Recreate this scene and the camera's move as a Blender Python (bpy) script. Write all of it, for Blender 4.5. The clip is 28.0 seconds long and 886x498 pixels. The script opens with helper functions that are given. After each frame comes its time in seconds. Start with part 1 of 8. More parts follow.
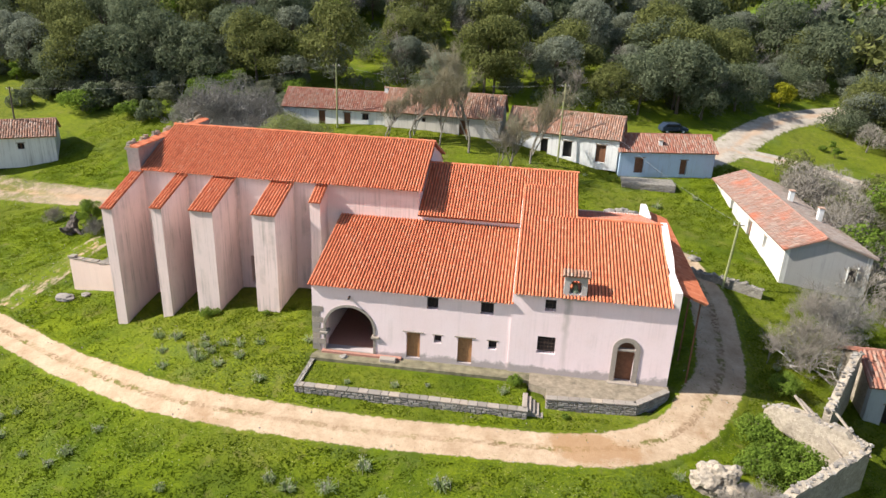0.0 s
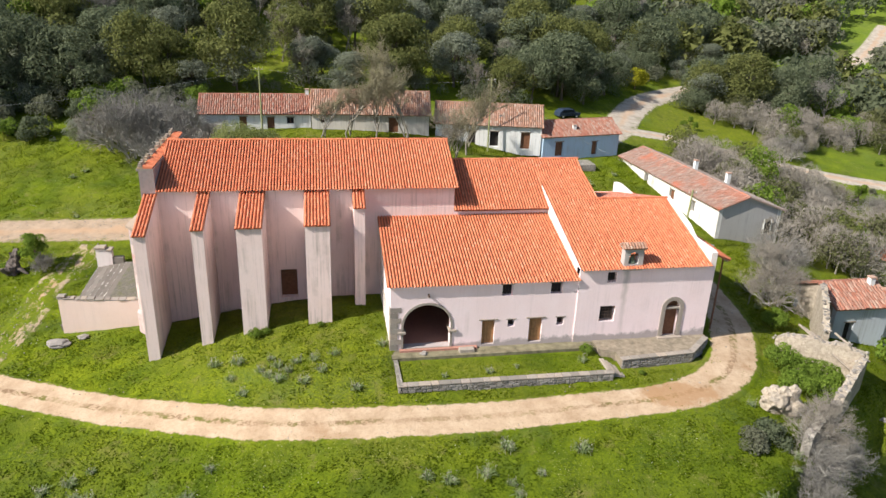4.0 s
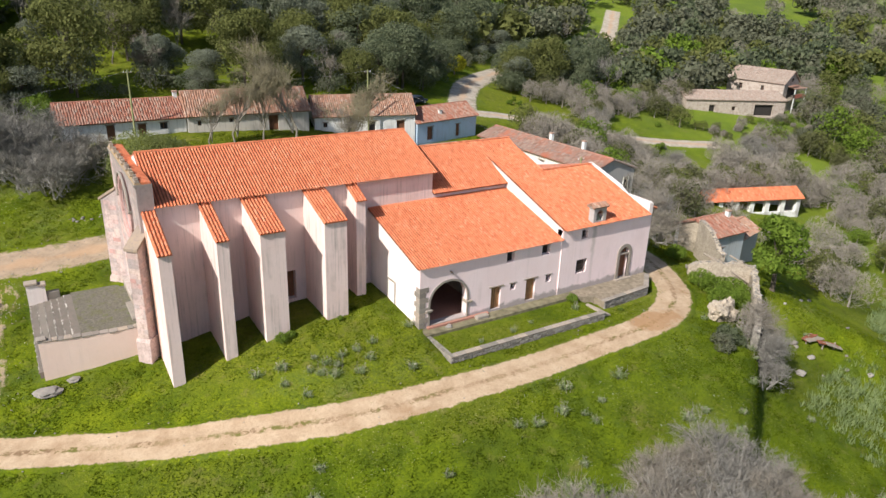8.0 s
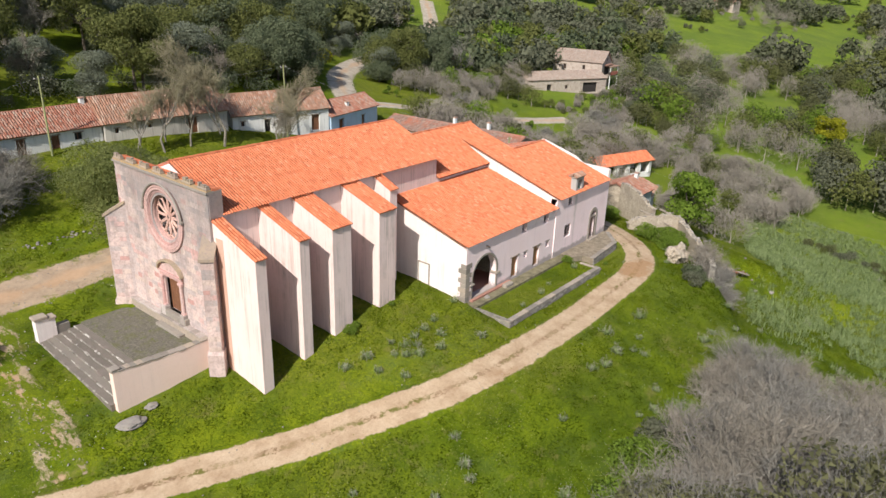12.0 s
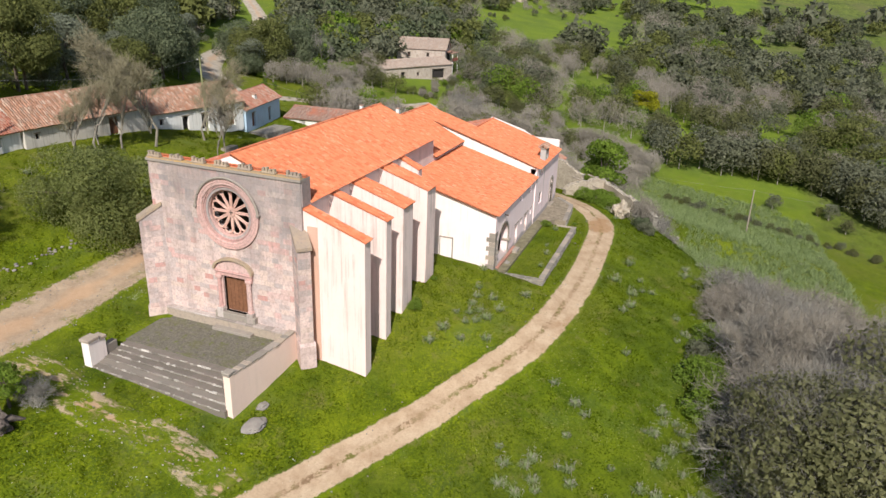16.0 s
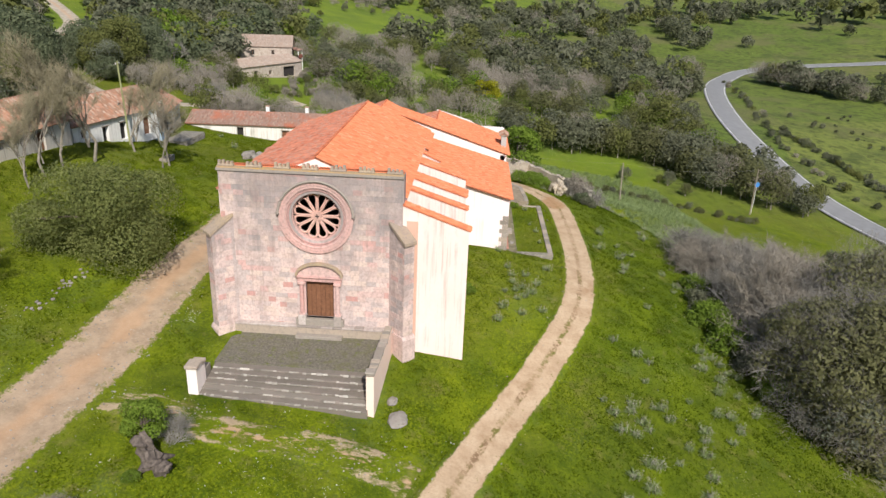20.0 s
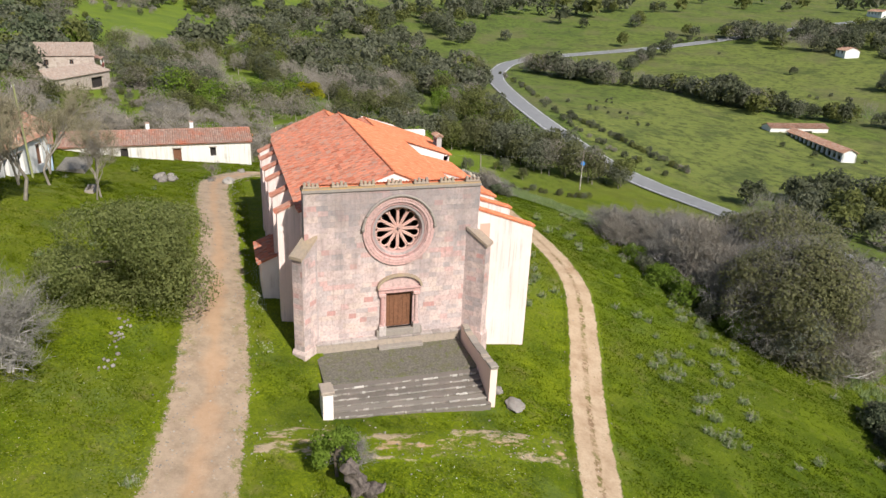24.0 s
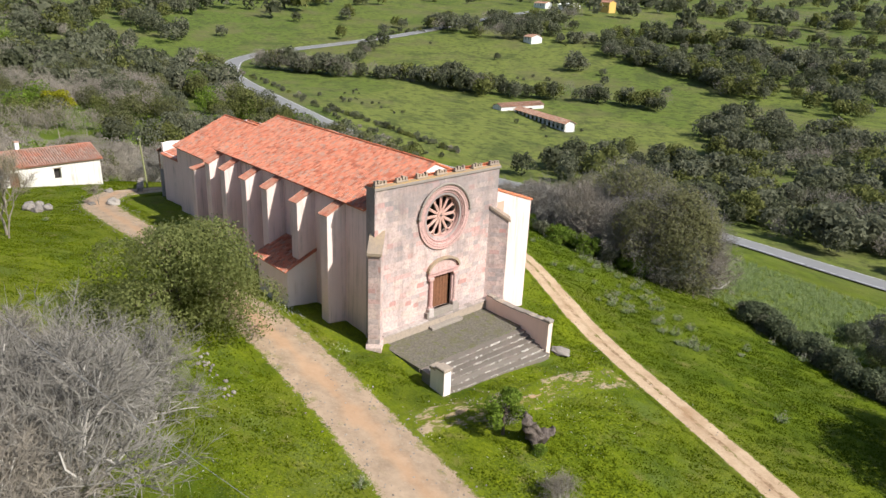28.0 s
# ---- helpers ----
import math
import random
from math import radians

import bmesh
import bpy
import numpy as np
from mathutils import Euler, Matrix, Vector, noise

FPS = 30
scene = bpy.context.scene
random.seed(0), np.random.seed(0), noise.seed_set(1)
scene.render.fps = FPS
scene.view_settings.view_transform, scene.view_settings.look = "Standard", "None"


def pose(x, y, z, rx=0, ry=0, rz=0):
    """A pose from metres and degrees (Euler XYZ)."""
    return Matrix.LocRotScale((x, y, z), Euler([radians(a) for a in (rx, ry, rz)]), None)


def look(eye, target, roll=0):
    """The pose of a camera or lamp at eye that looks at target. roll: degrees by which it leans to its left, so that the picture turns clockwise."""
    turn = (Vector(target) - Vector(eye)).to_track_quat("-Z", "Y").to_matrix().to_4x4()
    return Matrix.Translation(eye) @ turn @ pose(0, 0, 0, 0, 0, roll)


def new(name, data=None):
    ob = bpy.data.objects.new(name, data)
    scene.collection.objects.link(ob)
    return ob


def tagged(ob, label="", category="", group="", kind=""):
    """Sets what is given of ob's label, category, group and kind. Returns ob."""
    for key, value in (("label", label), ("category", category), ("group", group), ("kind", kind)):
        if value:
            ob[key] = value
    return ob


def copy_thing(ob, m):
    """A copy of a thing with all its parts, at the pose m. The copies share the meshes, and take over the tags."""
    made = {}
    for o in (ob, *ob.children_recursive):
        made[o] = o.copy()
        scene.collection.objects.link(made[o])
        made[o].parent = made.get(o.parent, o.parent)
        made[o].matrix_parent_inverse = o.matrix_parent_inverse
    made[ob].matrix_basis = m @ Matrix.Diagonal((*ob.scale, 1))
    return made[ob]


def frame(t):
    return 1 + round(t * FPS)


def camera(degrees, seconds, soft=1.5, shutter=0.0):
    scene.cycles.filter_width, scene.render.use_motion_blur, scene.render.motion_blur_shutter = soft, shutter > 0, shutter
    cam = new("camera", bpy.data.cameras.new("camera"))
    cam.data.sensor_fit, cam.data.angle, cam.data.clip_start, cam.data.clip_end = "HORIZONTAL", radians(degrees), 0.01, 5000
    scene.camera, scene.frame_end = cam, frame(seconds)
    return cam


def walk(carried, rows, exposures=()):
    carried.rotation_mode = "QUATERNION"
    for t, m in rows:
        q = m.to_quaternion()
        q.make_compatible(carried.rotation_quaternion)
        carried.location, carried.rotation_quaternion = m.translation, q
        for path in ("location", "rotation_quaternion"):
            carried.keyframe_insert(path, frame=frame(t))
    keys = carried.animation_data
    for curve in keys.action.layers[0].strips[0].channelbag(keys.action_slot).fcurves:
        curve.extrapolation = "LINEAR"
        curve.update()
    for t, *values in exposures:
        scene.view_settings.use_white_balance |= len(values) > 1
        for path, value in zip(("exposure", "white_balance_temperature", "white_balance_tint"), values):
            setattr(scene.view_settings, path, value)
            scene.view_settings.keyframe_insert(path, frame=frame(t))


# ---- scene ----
cam = camera(65.7, 28.0, soft=1.5)
METRES, EYE, TILT, LEAN, TURN = 150.0, 26.0, 0.0, 0.0, 7.5
ROWS = [
    (0.0, 0.0, 0.0, 0.0, 0.81, -21.43, -2.06),
    (0.5, -0.0155, -0.0007, 0.0012, -0.49, -21.42, -2.01),
    (1.0, -0.0313, -0.0012, 0.0024, -1.83, -21.42, -1.95),
    (1.5, -0.0474, -0.0016, 0.0032, -3.83, -21.4, -1.91),
    (2.0, -0.0639, -0.0017, 0.0032, -6.03, -21.37, -1.9),
    (2.5, -0.0806, -0.0014, 0.003, -8.75, -21.35, -1.93),
    (3.0, -0.0976, -0.0006, 0.0024, -11.56, -21.33, -1.92),
    (3.5, -0.1147, 0.0006, 0.002, -14.38, -21.34, -1.93),
    (5.5, -0.1829, 0.0115, 0.0005, -25.63, -21.43, -2.01),
    (6.0, -0.1997, 0.0157, 0.0007, -28.39, -21.47, -2.01),
    (6.5, -0.2154, 0.0206, 0.0008, -31.05, -21.48, -2.07),
    (7.0, -0.2317, 0.0266, 0.0012, -33.83, -21.47, -2.08),
    (7.5, -0.2475, 0.0339, 0.0017, -36.64, -21.5, -2.05),
    (8.0, -0.263, 0.0416, 0.0021, -39.36, -21.43, -1.98),
    (8.5, -0.2781, 0.0501, 0.0025, -42.01, -21.39, -1.92),
    (9.0, -0.293, 0.0591, 0.0033, -44.49, -21.41, -1.84),
    (9.5, -0.3079, 0.0686, 0.0035, -46.8, -21.45, -1.8),
    (10.0, -0.3219, 0.0785, 0.004, -49.03, -21.48, -1.72),
    (10.5, -0.3353, 0.0895, 0.0045, -51.31, -21.52, -1.75),
    (11.0, -0.3482, 0.101, 0.0039, -53.58, -21.53, -1.81),
    (11.5, -0.3602, 0.113, 0.0025, -55.82, -21.55, -1.83),
    (12.0, -0.3719, 0.1253, 0.001, -58.07, -21.58, -1.83),
    (12.5, -0.3829, 0.1382, -0.0005, -60.33, -21.6, -1.84),
    (14.5, -0.4224, 0.1948, -0.0056, -69.57, -21.53, -1.92),
    (15.0, -0.4307, 0.21, -0.0067, -71.86, -21.54, -1.92),
    (15.5, -0.4383, 0.2257, -0.007, -74.09, -21.54, -1.93),
    (16.0, -0.4452, 0.2417, -0.0073, -76.36, -21.52, -1.98),
    (16.5, -0.4516, 0.258, -0.0078, -78.64, -21.49, -2.0),
    (17.0, -0.4568, 0.2743, -0.0087, -80.87, -21.48, -2.0),
    (17.5, -0.4616, 0.291, -0.0096, -83.13, -21.45, -2.04),
    (18.0, -0.4655, 0.3082, -0.0101, -85.4, -21.41, -2.1),
    (18.5, -0.4689, 0.3251, -0.0098, -87.64, -21.4, -2.11),
    (19.0, -0.4717, 0.3425, -0.01, -89.96, -21.35, -2.19),
    (19.5, -0.4739, 0.3601, -0.0102, -92.24, -21.3, -2.2),
    (20.0, -0.4754, 0.3776, -0.0097, -94.52, -21.27, -2.19),
    (20.5, -0.4761, 0.3953, -0.0094, -96.86, -21.21, -2.27),
    (21.0, -0.4761, 0.4133, -0.0092, -99.29, -21.16, -2.27),
    (21.5, -0.4752, 0.4315, -0.0082, -101.73, -21.12, -2.26),
    (23.5, -0.4637, 0.5055, -0.0052, -112.2, -20.86, -2.29),
    (24.0, -0.4587, 0.5242, -0.0046, -114.98, -20.81, -2.31),
    (24.5, -0.4528, 0.543, -0.0043, -117.73, -20.75, -2.35),
    (25.0, -0.446, 0.5619, -0.0043, -120.5, -20.68, -2.35),
    (25.5, -0.4381, 0.5807, -0.0046, -123.33, -20.61, -2.34),
    (26.0, -0.4295, 0.5992, -0.0048, -126.25, -20.55, -2.33),
    (26.5, -0.42, 0.6175, -0.0051, -129.4, -20.48, -2.33),
    (27.0, -0.4094, 0.6358, -0.0055, -132.71, -20.42, -2.36),
    (27.5, -0.3979, 0.6537, -0.0061, -136.21, -20.37, -2.34),
    (28.0, -0.3854, 0.6713, -0.0061, -139.95, -20.31, -2.36),
]
walk(cam, [(t, pose(0, 0, EYE, TILT, LEAN, TURN) @ pose(METRES * x, METRES * y, METRES * z, 90 + pitch, roll, yaw)) for t, x, y, z, yaw, pitch, roll in ROWS],
     exposures=[(0, 0.81), (4, 0.66), (9, 0.36), (15, 0.24), (22, 0.25), (28, 0.46)])


world = bpy.data.worlds.new("sky")
scene.world = world
world.use_nodes = True
_sky = world.node_tree.nodes.new("ShaderNodeTexSky")
_sky.sky_type, _sky.sun_disc = "NISHITA", False
_sky.sun_elevation, _sky.sun_rotation = radians(41.2), radians(254.4)
_sky.air_density, _sky.dust_density = 1.0, 1.2
_bg = world.node_tree.nodes["Background"]
_bg.inputs["Strength"].default_value = 0.1
world.node_tree.links.new(_sky.outputs[0], _bg.inputs["Color"])
sun = new("sun", bpy.data.lights.new("sun", "SUN"))
sun.data.energy, sun.data.angle, sun.data.color = 5.0, radians(0.6), (1.0, 0.955, 0.88)
sun.matrix_world = look((-100, -28, 91), (0, 0, 0))

# ---- materials ----
class Mat:
    """A small builder for node materials."""

    def __init__(self, name, rough=0.9, metal=0.0, spec=0.3):
        self.m = bpy.data.materials.new(name)
        self.m.use_nodes = True
        self.t = self.m.node_tree
        self.b = self.t.nodes["Principled BSDF"]
        self.b.inputs["Roughness"].default_value = rough
        self.b.inputs["Metallic"].default_value = metal
        self.b.inputs["Specular IOR Level"].default_value = spec
        self.co = self.t.nodes.new("ShaderNodeTexCoord").outputs["Object"]
        self.geo = self.t.nodes.new("ShaderNodeNewGeometry")
        self.world = self.geo.outputs["Position"]

    def put(self, socket, value):
        if isinstance(value, bpy.types.NodeSocket):
            self.t.links.new(value, socket)
        elif isinstance(value, tuple) and len(value) == 3 and socket.type == "RGBA":
            socket.default_value = (*value, 1)
        else:
            socket.default_value = value

    def noise(self, scale, detail=4.0, rough=0.55, stretch=None, shift=0.0, vec=None):
        n = self.t.nodes.new("ShaderNodeTexNoise")
        n.inputs["Scale"].default_value, n.inputs["Detail"].default_value, n.inputs["Roughness"].default_value = scale, detail, rough
        m = self.t.nodes.new("ShaderNodeMapping")
        m.inputs["Location"].default_value = (shift, shift * 1.7, shift * 0.6)
        if stretch:
            m.inputs["Scale"].default_value = stretch
        self.t.links.new(vec or self.world, m.inputs["Vector"])
        self.t.links.new(m.outputs[0], n.inputs["Vector"])
        return n.outputs["Fac"]

    def voronoi(self, scale, feature="F1", out="Distance", vec=None, rand=1.0):
        n = self.t.nodes.new("ShaderNodeTexVoronoi")
        n.feature = feature
        n.inputs["Scale"].default_value = scale
        n.inputs["Randomness"].default_value = rand
        self.t.links.new(vec or self.world, n.inputs["Vector"])
        return n.outputs[out]

    def ramp(self, fac, stops):
        n = self.t.nodes.new("ShaderNodeValToRGB")
        el = n.color_ramp.elements
        while len(el) < len(stops):
            el.new(0.5)
        for e, (p, c) in zip(el, stops):
            e.position, e.color = p, ((c, c, c, 1) if isinstance(c, (int, float)) else (*c, 1))
        self.t.links.new(fac, n.inputs["Fac"])
        return n.outputs["Color"]

    def mix(self, fac, a, b, blend="MIX"):
        n = self.t.nodes.new("ShaderNodeMix")
        n.data_type, n.blend_type = "RGBA", blend
        self.put(n.inputs[0], fac)
        self.put(n.inputs[6], a)
        self.put(n.inputs[7], b)
        return n.outputs[2]

    def math(self, op, a, b=0.0, clamp=False):
        n = self.t.nodes.new("ShaderNodeMath")
        n.operation, n.use_clamp = op, clamp
        self.put(n.inputs[0], a)
        self.put(n.inputs[1], b)
        return n.outputs[0]

    def island(self):
        return self.geo.outputs["Random Per Island"]

    def each(self):
        return self.t.nodes.new("ShaderNodeObjectInfo").outputs["Random"]

    def uv(self, axis):
        n = self.t.nodes.new("ShaderNodeUVMap")
        s = self.t.nodes.new("ShaderNodeSeparateXYZ")
        self.t.links.new(n.outputs[0], s.inputs[0])
        return s.outputs[axis]

    def height(self):
        s = self.t.nodes.new("ShaderNodeSeparateXYZ")
        self.t.links.new(self.world, s.inputs[0])
        return s.outputs[2]

    def bump(self, h, strength=0.5, dist=0.02):
        n = self.t.nodes.new("ShaderNodeBump")
        n.inputs["Strength"].default_value, n.inputs["Distance"].default_value = strength, dist
        self.t.links.new(h, n.inputs["Height"])
        self.t.links.new(n.outputs[0], self.b.inputs["Normal"])
        return self

    def color(self, c):
        self.put(self.b.inputs["Base Color"], c)
        return self


def plaster(name, base, stain, streak=0.55, damp=None, drip=None):
    m = Mat(name, 0.92)
    fine = m.noise(6.0, 6, 0.65)
    broad = m.noise(0.35, 5, 0.65)
    run = m.noise(1.0, 6, 0.7, stretch=(2.3, 2.3, 0.1))
    blot = m.noise(0.5, 5, 0.6, shift=11.0)
    c = m.mix(m.ramp(broad, [(0.35, 0.0), (0.75, 0.6)]), base, tuple(min(1, v * k) for v, k in zip(base, (0.93, 0.86, 0.83))))
    f = m.math("MULTIPLY", m.ramp(run, [(0.5, 0.0), (0.72, 1.0)]), m.ramp(blot, [(0.42, 0.05), (0.62, 1.0)]))
    c = m.mix(m.math("MULTIPLY", f, streak), c, stain)
    thin = m.noise(1.0, 4, 0.6, stretch=(6.5, 6.5, 0.16), shift=29.0)
    g = m.math("MULTIPLY", m.ramp(thin, [(0.52, 0.0), (0.66, 1.0)]), m.ramp(m.noise(0.3, 4, 0.6, shift=33.0), [(0.42, 0.0), (0.58, 1.0)]))
    c = m.mix(m.math("MULTIPLY", g, streak * 0.5 if streak > 0.7 else 0.08), c, tuple(v * 0.7 for v in stain))
    c = m.mix(m.math("MULTIPLY", m.ramp(fine, [(0.5, 0.0), (0.8, 0.5)]), 0.3), c, stain)
    if damp is not None:
        edge = m.math("ADD", m.math("MULTIPLY", m.noise(0.7, 6, 0.7), 1.9), damp - 0.85)
        wet = m.math("SUBTRACT", edge, m.height())
        c = m.mix(m.math("MULTIPLY", m.ramp(wet, [(0.0, 0.0), (0.28, 1.0)]), 0.75), c, (0.25, 0.225, 0.21))
    if drip:
        x0, wide, top = drip
        s = m.t.nodes.new("ShaderNodeSeparateXYZ")
        m.t.links.new(m.world, s.inputs[0])
        off = m.math("ABSOLUTE", m.math("SUBTRACT", m.math("ADD", s.outputs[0], m.math("MULTIPLY", m.math("SUBTRACT", m.noise(1.3, 4), 0.5), 0.5)), x0))
        side = m.ramp(m.math("DIVIDE", off, wide), [(0.25, 1.0), (1.0, 0.0)])
        low = m.ramp(m.math("DIVIDE", m.height(), top), [(0.1, 0.15), (0.98, 1.0)])
        c = m.mix(m.math("MULTIPLY", m.math("MULTIPLY", side, low), m.ramp(run, [(0.3, 0.3), (0.6, 0.75)])), c, (0.4, 0.34, 0.3))
    m.color(c)
    m.bump(fine, 0.35, 0.015)
    return m.m


def tiles_of(name, cols, lichen, amount, by_object=False, grain=3.2):
    m = Mat(name, 0.85)
    r = m.each() if by_object else m.island()
    c = m.ramp(r, [(i / (len(cols) - 1), k) for i, k in enumerate(cols)])
    spots = m.noise(grain, 5, 0.7)
    broad = m.noise(0.22, 3, 0.6, shift=4.0)
    f = m.math("MULTIPLY", m.ramp(spots, [(0.48, 0.0), (0.68, 1.0)]), m.ramp(broad, [(0.35, 0.25), (0.62, 1.0)]))
    c = m.mix(m.math("MULTIPLY", f, amount), c, lichen)
    m.color(c)
    m.bump(m.noise(22, 4), 0.3, 0.01)
    return m.m


def lush_slope(m):
    """Where the sward grows deep green: the slope that falls away south of the cart track."""
    s = m.t.nodes.new("ShaderNodeSeparateXYZ")
    m.t.links.new(m.world, s.inputs[0])
    fall = m.math("ADD", m.math("SUBTRACT", 38.0, s.outputs[1]), m.math("MULTIPLY", m.math("MINIMUM", m.math("ADD", s.outputs[0], 25.0), 0.0), -0.42))
    fall = m.math("ADD", m.math("MULTIPLY", fall, 0.05), m.math("MULTIPLY", m.math("SUBTRACT", m.noise(0.16, 5, 0.65, shift=33.0), 0.5), 1.1))
    return m.math("MULTIPLY", m.ramp(fall, [(0.05, 0.0), (0.4, 1.0)]), m.ramp(m.math("MULTIPLY", s.outputs[0], 0.02), [(0.2, 0.85), (0.6, 0.0)]))


def leafy(name, dark, mid, light, glow=0.45, lush=None):
    m = Mat(name, 0.8, spec=0.06)
    c = m.ramp(m.island(), [(0.0, dark), (0.55, mid), (1.0, light)])
    tint = m.each()
    c = m.mix(m.ramp(tint, [(0.0, 0.0), (1.0, 0.45)]), c, dark)
    c = m.mix(m.ramp(m.noise(0.5, 3), [(0.35, 0.0), (0.7, 0.5)]), c, light)
    if lush:
        c = m.mix(m.math("MULTIPLY", lush_slope(m), 0.75), c, lush)
    m.color(c)
    tr = m.t.nodes.new("ShaderNodeBsdfTranslucent")
    m.put(tr.inputs["Color"], c)
    mx = m.t.nodes.new("ShaderNodeMixShader")
    mx.inputs[0].default_value = glow
    m.t.links.new(m.b.outputs[0], mx.inputs[1])
    m.t.links.new(tr.outputs[0], mx.inputs[2])
    m.t.links.new(mx.outputs[0], m.t.nodes["Material Output"].inputs["Surface"])
    return m.m


def plain(name, c, rough=0.8, metal=0.0, vary=0.2, scale=8.0):
    m = Mat(name, rough, metal)
    n = m.noise(scale, 5, 0.6)
    m.color(m.mix(m.ramp(n, [(0.3, 0.0), (0.75, 1.0)]), tuple(v * (1 + vary * 0.4) for v in c), tuple(v * (1 - vary) for v in c)))
    m.bump(n, 0.3, 0.01)
    return m.m


def rubble(name, light, dark, mortar, scale=4.5):
    m = Mat(name, 0.95)
    cell = m.voronoi(scale, out="Color")
    s = m.t.nodes.new("ShaderNodeSeparateColor")
    m.t.links.new(cell, s.inputs[0])
    edge = m.voronoi(scale, "DISTANCE_TO_EDGE")
    c = m.mix(s.outputs[0], light, dark)
    c = m.mix(m.ramp(m.noise(2.0, 5, 0.7), [(0.45, 0.0), (0.75, 0.6)]), c, dark)
    c = m.mix(m.ramp(edge, [(0.02, 1.0), (0.09, 0.0)]), c, mortar)
    m.color(c)
    m.bump(m.ramp(edge, [(0.0, 0.0), (0.14, 1.0)]), 0.8, 0.06)
    return m.m


def old_masonry(name, pale, dark):
    """Crumbling rubble under the last of its lime: blotches, small stones, deep pits."""
    m = Mat(name, 0.95)
    c = m.mix(m.ramp(m.noise(0.9, 6, 0.7), [(0.4, 0.0), (0.65, 1.0)]), pale, tuple(v * 0.7 for v in pale))
    cell = m.t.nodes.new("ShaderNodeSeparateColor")
    m.t.links.new(m.voronoi(6.5, out="Color"), cell.inputs[0])
    c = m.mix(m.math("MULTIPLY", cell.outputs[1], 0.35), c, dark)
    pits = m.noise(5.5, 7, 0.78, shift=4.0)
    c = m.mix(m.ramp(pits, [(0.52, 0.0), (0.66, 0.8)]), c, dark)
    m.color(c)
    m.bump(pits, 0.9, 0.12)
    return m.m


def stone_each(name, cols, by_object, dirt=0.5):
    m = Mat(name, 0.93)
    r = m.each() if by_object else m.island()
    c = m.ramp(r, cols)
    grime = m.noise(0.42, 5, 0.62, stretch=(1, 1, 0.6))
    up = m.math("MULTIPLY", m.height(), 0.038)
    f = m.math("ADD", m.math("ADD", grime, up), m.math("MULTIPLY", m.math("SUBTRACT", r, 0.5), -0.12))
    c = m.mix(m.math("MULTIPLY", m.ramp(f, [(0.68, 0.0), (0.9, 0.8), (1.05, 1.0)]), dirt), c, (0.21, 0.19, 0.19))
    run = m.math("MULTIPLY", m.ramp(m.noise(1.0, 5, 0.65, stretch=(1.9, 1.9, 0.13), shift=45.0), [(0.5, 0.0), (0.66, 1.0)]), m.ramp(m.noise(0.28, 3, 0.6, shift=52.0), [(0.42, 0.0), (0.6, 1.0)]))
    c = m.mix(m.math("MULTIPLY", run, dirt * 0.6), c, (0.17, 0.145, 0.14))
    c = m.mix(m.math("MULTIPLY", m.ramp(m.noise(0.75, 6, 0.7, shift=15.0), [(0.46, 0.0), (0.68, 1.0)]), dirt * 0.7), c, (0.36, 0.27, 0.24))
    c = m.mix(m.math("MULTIPLY", m.ramp(m.noise(5, 6, 0.7), [(0.46, 0.0), (0.66, 1.0)]), 0.5), c, (0.2, 0.16, 0.15))
    m.color(c)
    m.bump(m.noise(14, 5, 0.65), 0.5, 0.02)
    return m.m


